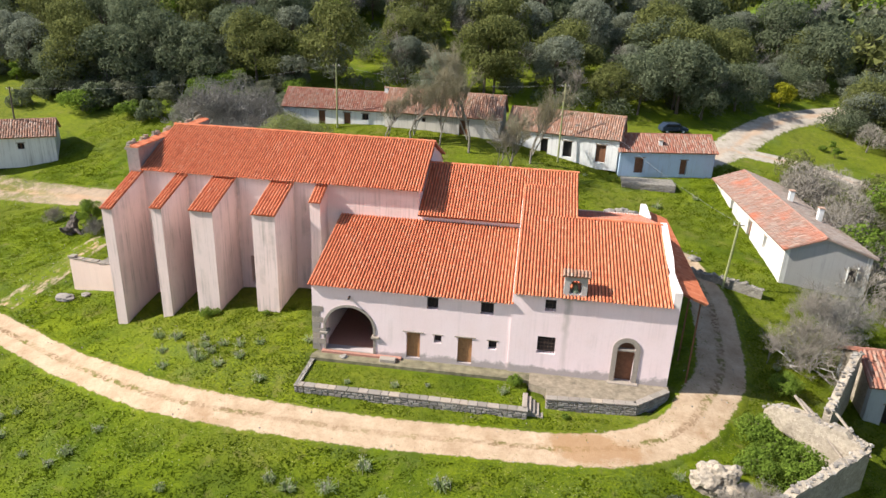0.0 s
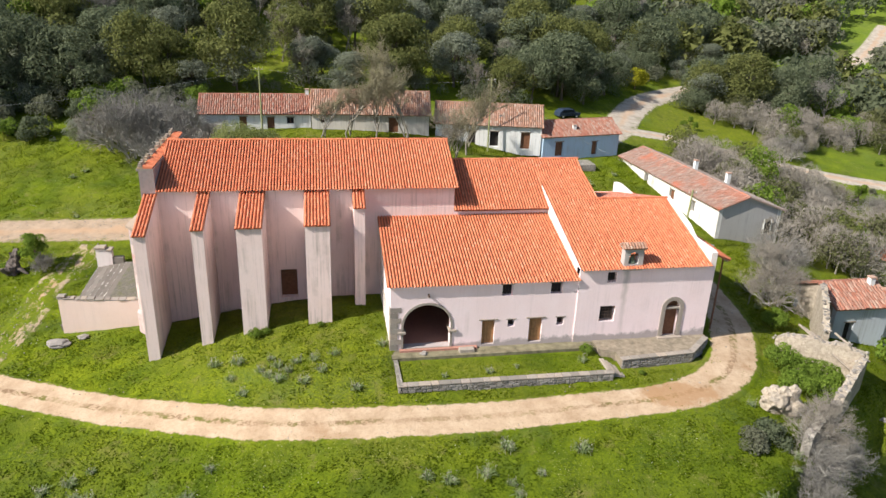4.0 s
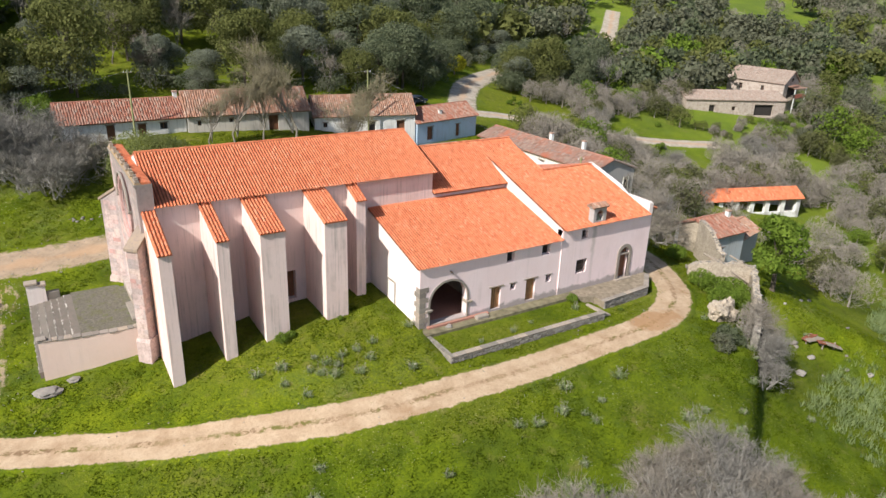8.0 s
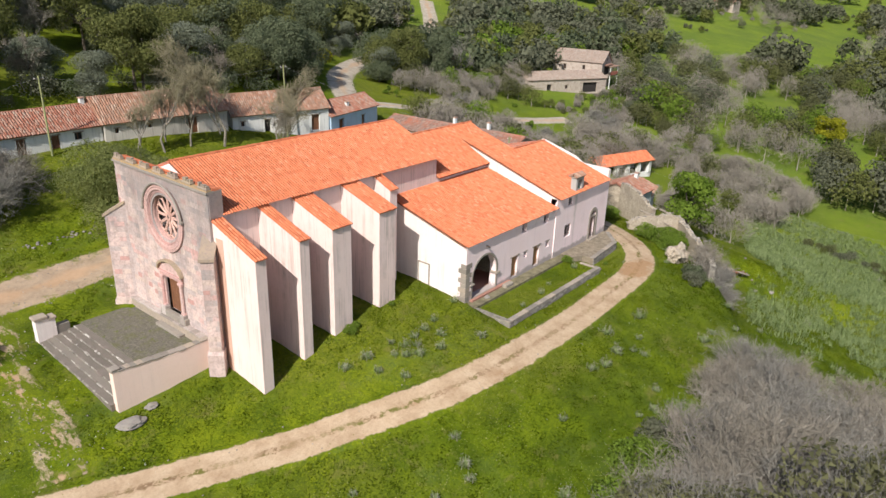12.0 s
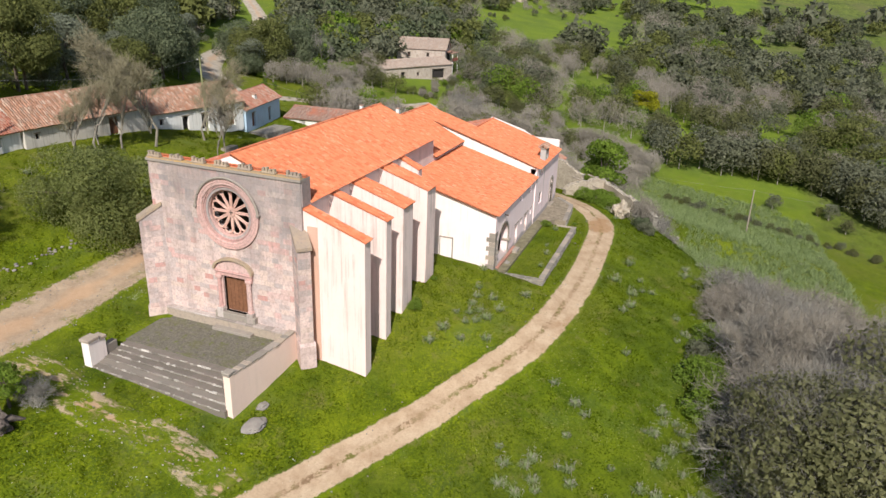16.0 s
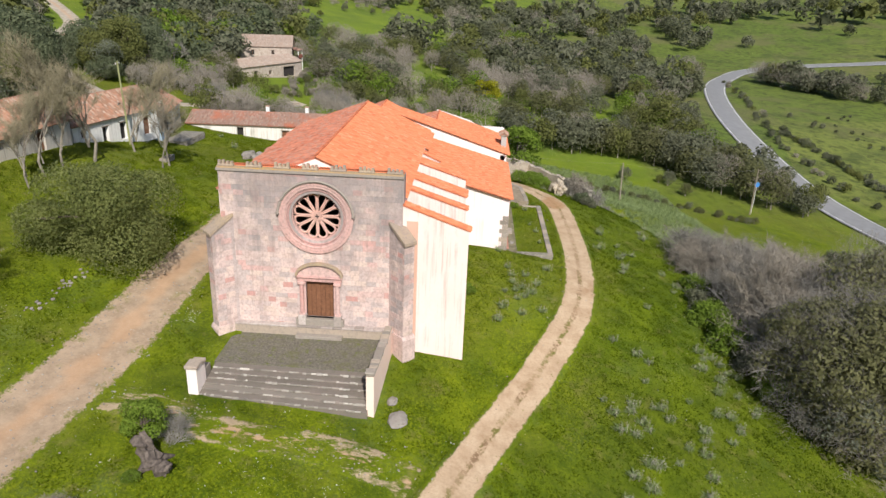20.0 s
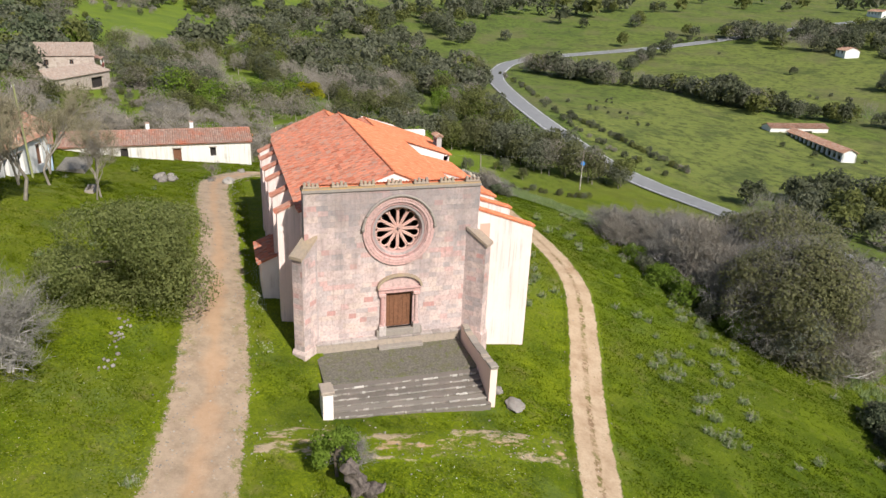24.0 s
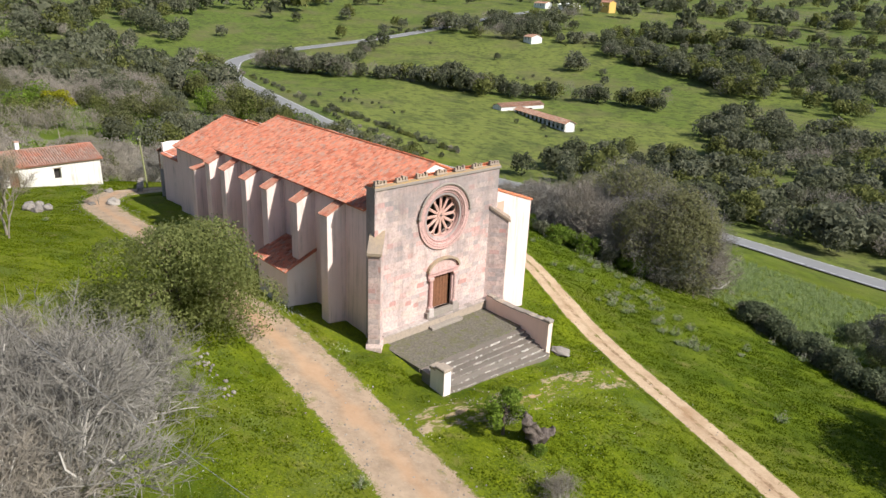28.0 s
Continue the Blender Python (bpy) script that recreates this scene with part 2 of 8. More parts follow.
def grass_color(m):
    """Spring meadow: lime and fresh green over dark tufts, olive and straw patches; paler pasture in the plain."""
    broad = m.noise(0.07, 4, 0.6)
    mid = m.noise(0.3, 7, 0.72, shift=3.0)
    fine = m.noise(6.5, 6, 0.74, shift=9.0)
    c = m.ramp(mid, [(0.34, (0.042, 0.068, 0.005)), (0.44, (0.068, 0.1, 0.005)), (0.54, (0.1, 0.138, 0.005)), (0.65, (0.148, 0.182, 0.007))])
    c = m.mix(m.ramp(broad, [(0.42, 0.0), (0.6, 0.8)]), c, m.ramp(m.noise(1.4, 5, 0.7, shift=81.0), [(0.35, (0.074, 0.096, 0.012)), (0.65, (0.165, 0.172, 0.02))]))
    c = m.mix(m.ramp(m.noise(0.2, 6, 0.7, shift=57.0), [(0.54, 0.0), (0.66, 0.55)]), c, (0.1, 0.135, 0.035))
    lime = m.math("MULTIPLY", m.ramp(m.noise(5.0, 6, 0.75, shift=37.0), [(0.48, 0.0), (0.6, 0.9)]), m.ramp(m.noise(0.13, 4, 0.6, shift=44.0), [(0.42, 0.12), (0.58, 1.0)]))
    c = m.mix(lime, c, (0.18, 0.215, 0.007))
    c = m.mix(m.math("MULTIPLY", lush_slope(m), 0.62), c, m.ramp(mid, [(0.36, (0.034, 0.06, 0.004)), (0.64, (0.084, 0.124, 0.005))]))
    s = m.t.nodes.new("ShaderNodeSeparateXYZ")
    m.t.links.new(m.world, s.inputs[0])
    plain_ = m.math("MAXIMUM", m.ramp(m.math("MULTIPLY", s.outputs[1], -0.01), [(0.25, 0.0), (0.6, 1.0)]), m.ramp(m.math("MULTIPLY", s.outputs[0], 0.01), [(0.5, 0.0), (0.95, 1.0)]))
    cell = m.t.nodes.new("ShaderNodeSeparateColor")
    m.t.links.new(m.voronoi(0.009, out="Color"), cell.inputs[0])
    past = m.ramp(cell.outputs[0], [(0.0, (0.098, 0.14, 0.03)), (0.5, (0.13, 0.165, 0.036)), (1.0, (0.165, 0.185, 0.05))])
    past = m.mix(m.ramp(m.noise(0.06, 7, 0.72, shift=61.0), [(0.5, 0.0), (0.6, 0.75)]), past, (0.06, 0.078, 0.03))
    past = m.mix(m.ramp(m.noise(0.3, 6, 0.75, shift=91.0), [(0.49, 0.0), (0.58, 0.8)]), past, (0.045, 0.058, 0.022))
    past = m.mix(m.ramp(m.noise(0.025, 5, 0.65, shift=71.0), [(0.5, 0.0), (0.62, 0.7)]), past, (0.135, 0.125, 0.062))
    valley = m.ramp(m.math("MULTIPLY", s.outputs[1], 0.01), [(-0.3, 0.0), (0.05, 1.0)])
    past = m.mix(m.math("MULTIPLY", valley, 0.8), past, m.ramp(m.noise(0.05, 6, 0.7, shift=15.0), [(0.4, (0.1, 0.155, 0.022)), (0.6, (0.16, 0.225, 0.018))]))
    c = m.mix(m.math("MULTIPLY", plain_, 0.9), c, past)
    c = m.mix(m.math("MULTIPLY", m.ramp(fine, [(0.47, 0.0), (0.62, 1.0)]), 0.36), c, (0.036, 0.056, 0.005))
    dry = m.noise(0.55, 6, 0.72, shift=21.0)
    c = m.mix(m.ramp(dry, [(0.56, 0.0), (0.7, 0.6)]), c, (0.17, 0.145, 0.05))
    speck = m.math("MULTIPLY", m.ramp(m.noise(9.0, 3, 0.6, shift=13.0), [(0.64, 0.0), (0.7, 0.7)]), m.ramp(m.noise(0.16, 3, 0.6, shift=31.0), [(0.48, 0.0), (0.6, 1.0)]))
    c = m.mix(speck, c, (0.5, 0.47, 0.2))
    return c, fine


def dirt_color(m):
    mid = m.noise(0.5, 6, 0.68, shift=5.0)
    fine = m.noise(5.0, 7, 0.75, shift=2.0)
    c = m.ramp(mid, [(0.3, (0.33, 0.225, 0.14)), (0.5, (0.45, 0.33, 0.22)), (0.72, (0.52, 0.4, 0.28))])
    c = m.mix(m.math("MULTIPLY", m.ramp(fine, [(0.46, 0.0), (0.7, 1.0)]), 0.5), c, (0.25, 0.165, 0.1))
    return c, fine


def make_grass():
    m = Mat("meadow_grass", 0.95, spec=0.1)
    c, fine = grass_color(m)
    m.color(c)
    m.bump(fine, 0.7, 0.09)
    return m.m


def make_track(name, ruts=True, dirt_tint=None, bare=1.0):
    """Dirt across the middle of a strip, meadow at its ragged margins; u runs 0..1 across."""
    m = Mat(name, 0.95, spec=0.1)
    g, fine = grass_color(m)
    d, dfine = dirt_color(m)
    if dirt_tint:
        d = m.mix(0.8, d, m.mix(m.ramp(m.noise(0.8, 6, 0.72), [(0.35, 0.0), (0.68, 1.0)]), dirt_tint, tuple(v * 0.55 for v in dirt_tint)))
        stony = m.voronoi(2.4)
        d = m.mix(m.math("MULTIPLY", m.ramp(stony, [(0.08, 1.0), (0.24, 0.0)]), 0.22), d, (0.5, 0.44, 0.37))
    u = m.uv(0)
    away = m.math("ABSOLUTE", m.math("SUBTRACT", u, 0.5))
    ragged = m.math("ADD", away, m.math("MULTIPLY", m.math("SUBTRACT", m.noise(1.3, 8, 0.85), 0.5), 0.3 if ruts else 0.42))
    edge = m.ramp(ragged, [(0.35, 0.0), (0.375, 1.0)])
    if ruts:
        ridge = m.math("ADD", away, m.math("MULTIPLY", m.math("SUBTRACT", m.noise(1.6, 7, 0.78, shift=7.0), 0.5), 0.22))
        worn = m.ramp(m.noise(0.28, 5, 0.7, shift=17.0), [(0.42, 0.0), (0.55, 1.0)])
        d = m.mix(m.math("MULTIPLY", m.ramp(ridge, [(0.03, 0.8), (0.085, 0.0)]), 0.3), d, (0.3, 0.19, 0.11))
        tuft = m.math("MULTIPLY", m.ramp(ridge, [(0.045, 1.0), (0.075, 0.0)]), m.math("MULTIPLY", m.ramp(worn, [(0.0, 0.35), (1.0, 1.0)]), m.ramp(m.noise(2.2, 6, 0.75, shift=23.0), [(0.47, 0.0), (0.52, 1.0)])))
        d = m.mix(tuft, d, m.mix(m.ramp(m.noise(0.4, 3, 0.6, shift=63.0), [(0.45, 0.0), (0.6, 1.0)]), (0.21, 0.135, 0.08), (0.14, 0.13, 0.035)))
        damp = m.ramp(m.noise(0.17, 4, 0.6, shift=41.0), [(0.6, 0.0), (0.68, 0.55)])
        d = m.mix(damp, d, (0.27, 0.155, 0.08))
        s = m.t.nodes.new("ShaderNodeSeparateXYZ")
        m.t.links.new(m.world, s.inputs[0])
        wet = m.math("ADD", m.math("POWER", m.math("DIVIDE", m.math("SUBTRACT", s.outputs[0], 5.2), 4.2), 2.0), m.math("POWER", m.math("DIVIDE", m.math("SUBTRACT", s.outputs[1], 36.4), 1.7), 2.0))
        wet = m.math("ADD", wet, m.math("MULTIPLY", m.math("SUBTRACT", m.noise(0.9, 6, 0.7, shift=19.0), 0.5), 2.6))
        d = m.mix(m.ramp(wet, [(0.3, 0.75), (0.8, 0.0)]), d, (0.33, 0.19, 0.095))
    else:
        d = m.mix(m.math("MULTIPLY", m.ramp(m.math("ADD", away, m.math("MULTIPLY", m.math("SUBTRACT", m.noise(0.35, 5, 0.6, shift=8.0), 0.5), 0.5)), [(0.02, 1.0), (0.14, 0.0)]), 0.5), d, (0.46, 0.275, 0.155))
        weeds = m.math("MULTIPLY", m.ramp(m.noise(0.6, 7, 0.78, shift=27.0), [(0.54, 0.0), (0.62, 1.0)]), 0.7)
        s = m.t.nodes.new("ShaderNodeSeparateXYZ")
        m.t.links.new(m.world, s.inputs[0])
        grown = m.math("MULTIPLY", m.ramp(m.math("MULTIPLY", m.math("ADD", s.outputs[0], 54.0), -0.05), [(0.0, 0.0), (0.5, 1.0)]), m.ramp(m.noise(0.7, 7, 0.76, shift=29.0), [(0.42, 0.0), (0.54, 0.8)]))
        edge = m.math("MAXIMUM", m.math("MAXIMUM", edge, grown), m.math("MULTIPLY", weeds, m.ramp(away, [(0.16, 0.0), (0.3, 1.0)])))
    if bare < 1.0:
        edge = m.math("MAXIMUM", edge, m.ramp(m.noise(0.5, 7, 0.72, stretch=(2.2, 1, 1), shift=51.0), [(bare - 0.03, 0.0), (bare + 0.04, 1.0)]))
    m.color(m.mix(edge, d, g))
    m.bump(m.mix(edge, dfine, fine), 0.7, 0.06)
    return m.m


def mossy_paving():
    m = Mat("worn_court_paving", 0.95)
    n = m.noise(7.0, 6, 0.72)
    c = m.ramp(n, [(0.3, (0.075, 0.068, 0.055)), (0.52, (0.14, 0.126, 0.1)), (0.72, (0.22, 0.2, 0.165))])
    c = m.mix(m.ramp(m.noise(0.9, 6, 0.72, shift=6.0), [(0.5, 0.0), (0.62, 0.6)]), c, (0.115, 0.115, 0.045))
    m.color(m.mix(m.ramp(m.noise(1.7, 7, 0.75, shift=16.0), [(0.57, 0.0), (0.63, 0.7)]), c, (0.105, 0.125, 0.018)))
    m.bump(n, 0.5, 0.02)
    return m.m


PINK = plaster("pink_plaster", (0.84, 0.685, 0.69), (0.45, 0.37, 0.35), 0.35, damp=0.7, drip=(3.1, 0.35, 6.3))
PINK_HIGH = plaster("pink_plaster_streaked", (0.77, 0.615, 0.58), (0.31, 0.25, 0.21), 0.8)
PALE = plaster("pale_plaster", (0.8, 0.72, 0.69), (0.5, 0.41, 0.37), 0.6)
SALMON = plaster("salmon_plaster", (0.56, 0.36, 0.28), (0.42, 0.27, 0.21), 0.5)
WHITEWASH = plaster("whitewash", (0.74, 0.74, 0.72), (0.3, 0.29, 0.27), 0.9)
BLUEWASH = plaster("blue_limewash", (0.42, 0.55, 0.68), (0.32, 0.34, 0.36), 0.8)
PATCHWHITE = plaster("patchy_whitewash", (0.7, 0.68, 0.64), (0.26, 0.23, 0.19), 1.0)
GREYBLUE = plaster("grey_blue_limewash", (0.5, 0.54, 0.58), (0.3, 0.29, 0.28), 0.9)
GREYWALL = plaster("grey_render", (0.42, 0.4, 0.38), (0.2, 0.19, 0.18), 0.6)
TILE_COLS = [(0.46, 0.125, 0.06), (0.55, 0.16, 0.075), (0.6, 0.185, 0.088), (0.63, 0.205, 0.1), (0.58, 0.172, 0.08), (0.66, 0.255, 0.145)]
TILE = tiles_of("terracotta_tile", TILE_COLS, (0.33, 0.17, 0.09), 0.35)
TILE_ONE = tiles_of("terracotta_tile_single", TILE_COLS, (0.33, 0.17, 0.09), 0.35, True)
TILE_NORTH = tiles_of("weathered_tile", [(0.26, 0.085, 0.05), (0.42, 0.13, 0.075), (0.52, 0.17, 0.1), (0.34, 0.15, 0.1), (0.56, 0.21, 0.125), (0.3, 0.2, 0.16)], (0.2, 0.17, 0.15), 0.8)
TILE_NORTH_ONE = tiles_of("weathered_tile_single", [(0.32, 0.11, 0.07), (0.4, 0.15, 0.095), (0.35, 0.18, 0.13), (0.46, 0.22, 0.15)], (0.24, 0.2, 0.17), 0.75, True)
TILE_OLD = tiles_of("old_brown_tile", [(0.24, 0.13, 0.085), (0.33, 0.16, 0.1), (0.3, 0.2, 0.15), (0.4, 0.2, 0.13), (0.44, 0.33, 0.26)], (0.27, 0.24, 0.2), 0.8)
TILE_OLDRED = tiles_of("old_red_tile", [(0.24, 0.09, 0.058), (0.33, 0.122, 0.078), (0.28, 0.155, 0.115), (0.38, 0.19, 0.135), (0.33, 0.24, 0.19)], (0.2, 0.165, 0.135), 0.75)
# Channel colour darkened for dirt and for the shade between cover tiles.
TILE_PAN = plain("shaded_dirty_channel", (0.24, 0.085, 0.045), 0.9, vary=0.5, scale=2.0)
TILE_PATCH = tiles_of("patched_tile", [(0.24, 0.15, 0.115), (0.32, 0.19, 0.145), (0.28, 0.2, 0.165), (0.38, 0.27, 0.215)], (0.46, 0.14, 0.075), 0.95, grain=0.32)
TILE_GREY = tiles_of("lichened_grey_tile", [(0.26, 0.2, 0.165), (0.36, 0.26, 0.21), (0.33, 0.27, 0.23), (0.42, 0.34, 0.28)], (0.3, 0.28, 0.25), 0.8)
ASHLAR_COLS = [(0.0, (0.44, 0.37, 0.355)), (0.18, (0.53, 0.43, 0.41)), (0.4, (0.58, 0.44, 0.41)), (0.6, (0.65, 0.5, 0.46)), (0.78, (0.6, 0.47, 0.41)), (0.88, (0.58, 0.41, 0.38)), (0.94, (0.56, 0.34, 0.31)), (1.0, (0.5, 0.26, 0.23))]
ASHLAR = stone_each("facade_ashlar", ASHLAR_COLS, False, 0.8)
ASHLAR_ONE = stone_each("facade_ashlar_single", ASHLAR_COLS, True, 0.8)
TRACHYTE = stone_each("red_trachyte", [(0.0, (0.5, 0.275, 0.25)), (0.5, (0.6, 0.37, 0.335)), (1.0, (0.56, 0.385, 0.355))], True, 0.3)
TRACERY = stone_each("red_tracery", [(0.0, (0.56, 0.32, 0.26)), (1.0, (0.66, 0.42, 0.35))], True, 0.15)
PLINTHSTONE = stone_each("worn_plinth_stone", [(0.0, (0.24, 0.21, 0.185)), (0.5, (0.36, 0.31, 0.28)), (1.0, (0.48, 0.42, 0.39))], True, 0.5)
CAPSTONE = stone_each("grey_capstone", [(0.0, (0.2, 0.18, 0.15)), (0.6, (0.3, 0.265, 0.225)), (1.0, (0.38, 0.31, 0.24))], True, 0.35)
COPESTONE = stone_each("lichened_cope_stone", [(0.0, (0.34, 0.25, 0.16)), (0.6, (0.43, 0.33, 0.21)), (1.0, (0.5, 0.37, 0.22))], True, 0.5)
STEPSTONE = stone_each("dark_step_stone", [(0.0, (0.13, 0.112, 0.092)), (0.6, (0.165, 0.145, 0.12)), (1.0, (0.21, 0.186, 0.155))], True, 0.25)
NOSING = stone_each("worn_step_edge", [(0.0, (0.14, 0.124, 0.105)), (0.4, (0.23, 0.21, 0.18)), (0.75, (0.38, 0.355, 0.315)), (1.0, (0.58, 0.55, 0.5))], True, 0.5)
FIELDSTONE = stone_each("field_stone", [(0.0, (0.17, 0.155, 0.135)), (0.5, (0.24, 0.22, 0.195)), (1.0, (0.33, 0.305, 0.27))], True, 0.2)
FIELDSTONE_MANY = stone_each("field_stones", [(0.0, (0.16, 0.145, 0.125)), (0.5, (0.25, 0.23, 0.2)), (1.0, (0.38, 0.345, 0.3))], False, 0.2)
RUBBLE = rubble("rubble_masonry", (0.36, 0.33, 0.28), (0.2, 0.18, 0.155), (0.24, 0.215, 0.18))
RUIN = old_masonry("ruined_masonry", (0.52, 0.44, 0.345), (0.17, 0.135, 0.1))
LICHEN = tiles_of("lichened_capping", [(0.36, 0.2, 0.1), (0.42, 0.25, 0.12), (0.34, 0.26, 0.17)], (0.5, 0.3, 0.07), 0.9)
PAVING = mossy_paving()
GRASS = make_grass()
TRACK = make_track("dirt_track")
TRACK_GREY = make_track("gravel_track", False, (0.4, 0.3, 0.215))
TRACK_PALE = make_track("pale_gravel", False, (0.46, 0.415, 0.355))
TRACK_WORN = make_track("trodden_grass", False, (0.42, 0.33, 0.22), 0.46)
ASPHALT = plain("asphalt", (0.21, 0.21, 0.215), 0.9, vary=0.15, scale=0.5)
LINE = plain("road_paint", (0.7, 0.7, 0.68), 0.8)
WOOD = plain("brown_door_wood", (0.19, 0.085, 0.045), 0.7, vary=0.4, scale=5)
WOOD_TAN = plain("tan_door_wood", (0.36, 0.19, 0.085), 0.7, vary=0.35, scale=5)
WOOD_GREY = plain("weathered_timber", (0.3, 0.25, 0.2), 0.9, vary=0.4, scale=6)
# Near-black for sheets painted as the shade inside openings; also the hub cross.
DARK = plain("painted_dark", (0.035, 0.03, 0.028), 0.95)
IRON = plain("rusty_iron", (0.1, 0.07, 0.055), 0.7, 0.4)
BRONZE = plain("bell_bronze", (0.16, 0.19, 0.13), 0.55, 0.6)
BARK = plain("dark_bark", (0.12, 0.095, 0.075), 0.95, vary=0.4, scale=6)
BARK_GREY = plain("grey_twigs", (0.22, 0.205, 0.18), 0.95, vary=0.4, scale=3)
BARK_PALE = plain("pale_bark", (0.4, 0.375, 0.34), 0.95, vary=0.35, scale=5)
BARK_BROWN = plain("brown_twigs", (0.25, 0.22, 0.18), 0.95, vary=0.4, scale=3)
TWIG_OLIVE = plain("budding_twigs", (0.25, 0.22, 0.14), 0.95, vary=0.4, scale=3)
BARK_FAR = plain("hazy_brush", (0.27, 0.24, 0.2), 0.95, vary=0.4, scale=0.4)
LEAF_OAK = leafy("oak_leaves", (0.072, 0.09, 0.05), (0.135, 0.16, 0.09), (0.205, 0.228, 0.135))
LEAF_SILVER = leafy("silvery_olive_leaves", (0.12, 0.135, 0.095), (0.215, 0.235, 0.17), (0.32, 0.34, 0.25), 0.55)
LEAF_GREYOAK = leafy("grey_oak_leaves", (0.105, 0.108, 0.05), (0.138, 0.142, 0.064), (0.175, 0.178, 0.084))
LEAF_BROAD = leafy("broad_oak_leaves", (0.125, 0.15, 0.048), (0.255, 0.285, 0.095), (0.38, 0.4, 0.155), 0.6)
# Grey-green for distant trees, with the haze mixed into the colour as blue.
LEAF_FAR = leafy("hazed_far_leaves", (0.085, 0.095, 0.052), (0.115, 0.124, 0.072), (0.15, 0.158, 0.096))
LEAF_MOSS = leafy("mossy_leaves", (0.08, 0.09, 0.028), (0.148, 0.162, 0.052), (0.225, 0.235, 0.08))
LEAF_DUN = leafy("dun_leaves", (0.11, 0.112, 0.05), (0.2, 0.2, 0.092), (0.32, 0.315, 0.16), 0.6)
LEAF_OLIVE = leafy("olive_leaves", (0.115, 0.12, 0.078), (0.155, 0.162, 0.105), (0.205, 0.212, 0.142))
LEAF_GREEN = leafy("fresh_leaves", (0.085, 0.135, 0.018), (0.155, 0.235, 0.034), (0.23, 0.315, 0.05))
LEAF_YELLOW = leafy("yellow_blossom", (0.12, 0.13, 0.012), (0.25, 0.25, 0.02), (0.4, 0.38, 0.03))
LEAF_BROWN = leafy("brown_foliage", (0.05, 0.03, 0.02), (0.1, 0.065, 0.045), (0.16, 0.11, 0.08))
LEAF_GREY = leafy("asphodel_leaves", (0.17, 0.23, 0.085), (0.265, 0.335, 0.135), (0.36, 0.42, 0.2), 0.55)
BLADE = leafy("grass_blades", (0.062, 0.094, 0.005), (0.104, 0.143, 0.005), (0.158, 0.196, 0.008), 0.5, (0.056, 0.09, 0.004))
RUSTROOF = plain("rusty_sheet", (0.25, 0.09, 0.05), 0.85, 0.0, 0.5, 1.5)
POLE_GREEN = plain("lichen_pole_wood", (0.27, 0.28, 0.13), 0.9)
CARPAINT = plain("dark_blue_paint", (0.04, 0.06, 0.1), 0.3, 0.3)
GLASSDARK = plain("dark_glass", (0.02, 0.025, 0.03), 0.1)
WHITEP = plain("white_paint", (0.75, 0.75, 0.72), 0.6)
YELLOWP = plain("yellow_ochre_paint", (0.65, 0.42, 0.12), 0.8)
SIGNBLUE = plain("blue_sign_paint", (0.05, 0.2, 0.5), 0.5)

# ---- the lie of the land ----
KNOLL = [(-29, 66, 0.85), (-25.3, 67.2, 1.2), (-21, 67.5, 1.3), (-45, 47.5, -2.9), (-31, 40, -2.2), (-23.7, 36.9, -1.5), (-14, 35.7, -1.1), (-2.7, 35.7, -0.9), (5, 36, -0.85), (5, 39.2, -0.85), (-7, 38.2, -0.75), (12.5, 43, -0.5), (14, 54, -0.3),
         (-33, 46.3, -1.9), (-25, 46.5, 0.2), (-17, 48, 0.8), (-5, 29, -2.1), (1, 27.5, -2.3), (-17.3, 25.6, -3.4), (-33, 30.6, -4.6), (-41, 51.5, -1.9),
         (-41, 64, -0.8), (-49, 63.5, -0.5), (-38, 67.3, 0.0), (-22, 67, 0.1), (-34, 76, 2.0), (-27, 91, 6.4), (12, 87, 2.8), (-5, 91, 6.1), (-34, 91, 5.9),
         (24, 68, 0.2), (23, 90, 3.1), (-60, 70, -1.0), (-48, 72, 0.0), (-70, 80, 1.0), (-62, 92, 5.0)]
VALE = [(25, 33, -4.6), (54, 17, -15.0), (67, -14, -20), (137, -16, -14), (244, -60, -15), (316, -27, -12), (135, -140, -22), (60, 62, -8.5), (118, 99, -0.6),
        (90, 90, -2), (131, 50, -8), (0, 160, 21), (-80, 150, 19), (60, 160, 12), (150, 200, 20), (260, 120, 9), (-120, 60, 4), (-100, 0, -13), (0, -60, -23), (-40, -20, -17)]
RIM = [(300, -350, 6), (100, -420, -4), (600, -250, 22), (600, 250, 55), (0, 600, 95), (-600, 300, 70), (-600, -400, 10), (0, -900, 25), (1500, -1500, 60), (-1500, -1500, 70), (1700, 0, 75), (1500, 1500, 150), (-1500, 1500, 150)]


def _bend(d2):
    return 0.5 * d2 * np.log(d2 + 1e-6)


_P = np.array(KNOLL + VALE + RIM, float)
_k = _bend((_P[:, None, 0] - _P[None, :, 0]) ** 2 + (_P[:, None, 1] - _P[None, :, 1]) ** 2)
_n = len(_P)
_A = np.zeros((_n + 3, _n + 3))
_A[:_n, :_n] = _k + np.eye(_n) * 20.0
_A[:_n, _n:] = np.c_[np.ones(_n), _P[:, :2]]
_A[_n:, :_n] = _A[:_n, _n:].T
_W = np.linalg.solve(_A, np.r_[_P[:, 2], 0, 0, 0])
# the foot of the knoll's retaining wall: a straight run with a drop behind it
WALL_A, WALL_B = np.array([-2.0, 21.5]), np.array([19.0, 35.6])
_wd = (WALL_B - WALL_A) / np.linalg.norm(WALL_B - WALL_A)


def step01(v, a, b):
    t = np.clip((v - a) / (b - a), 0, 1)
    return t * t * (3 - 2 * t)


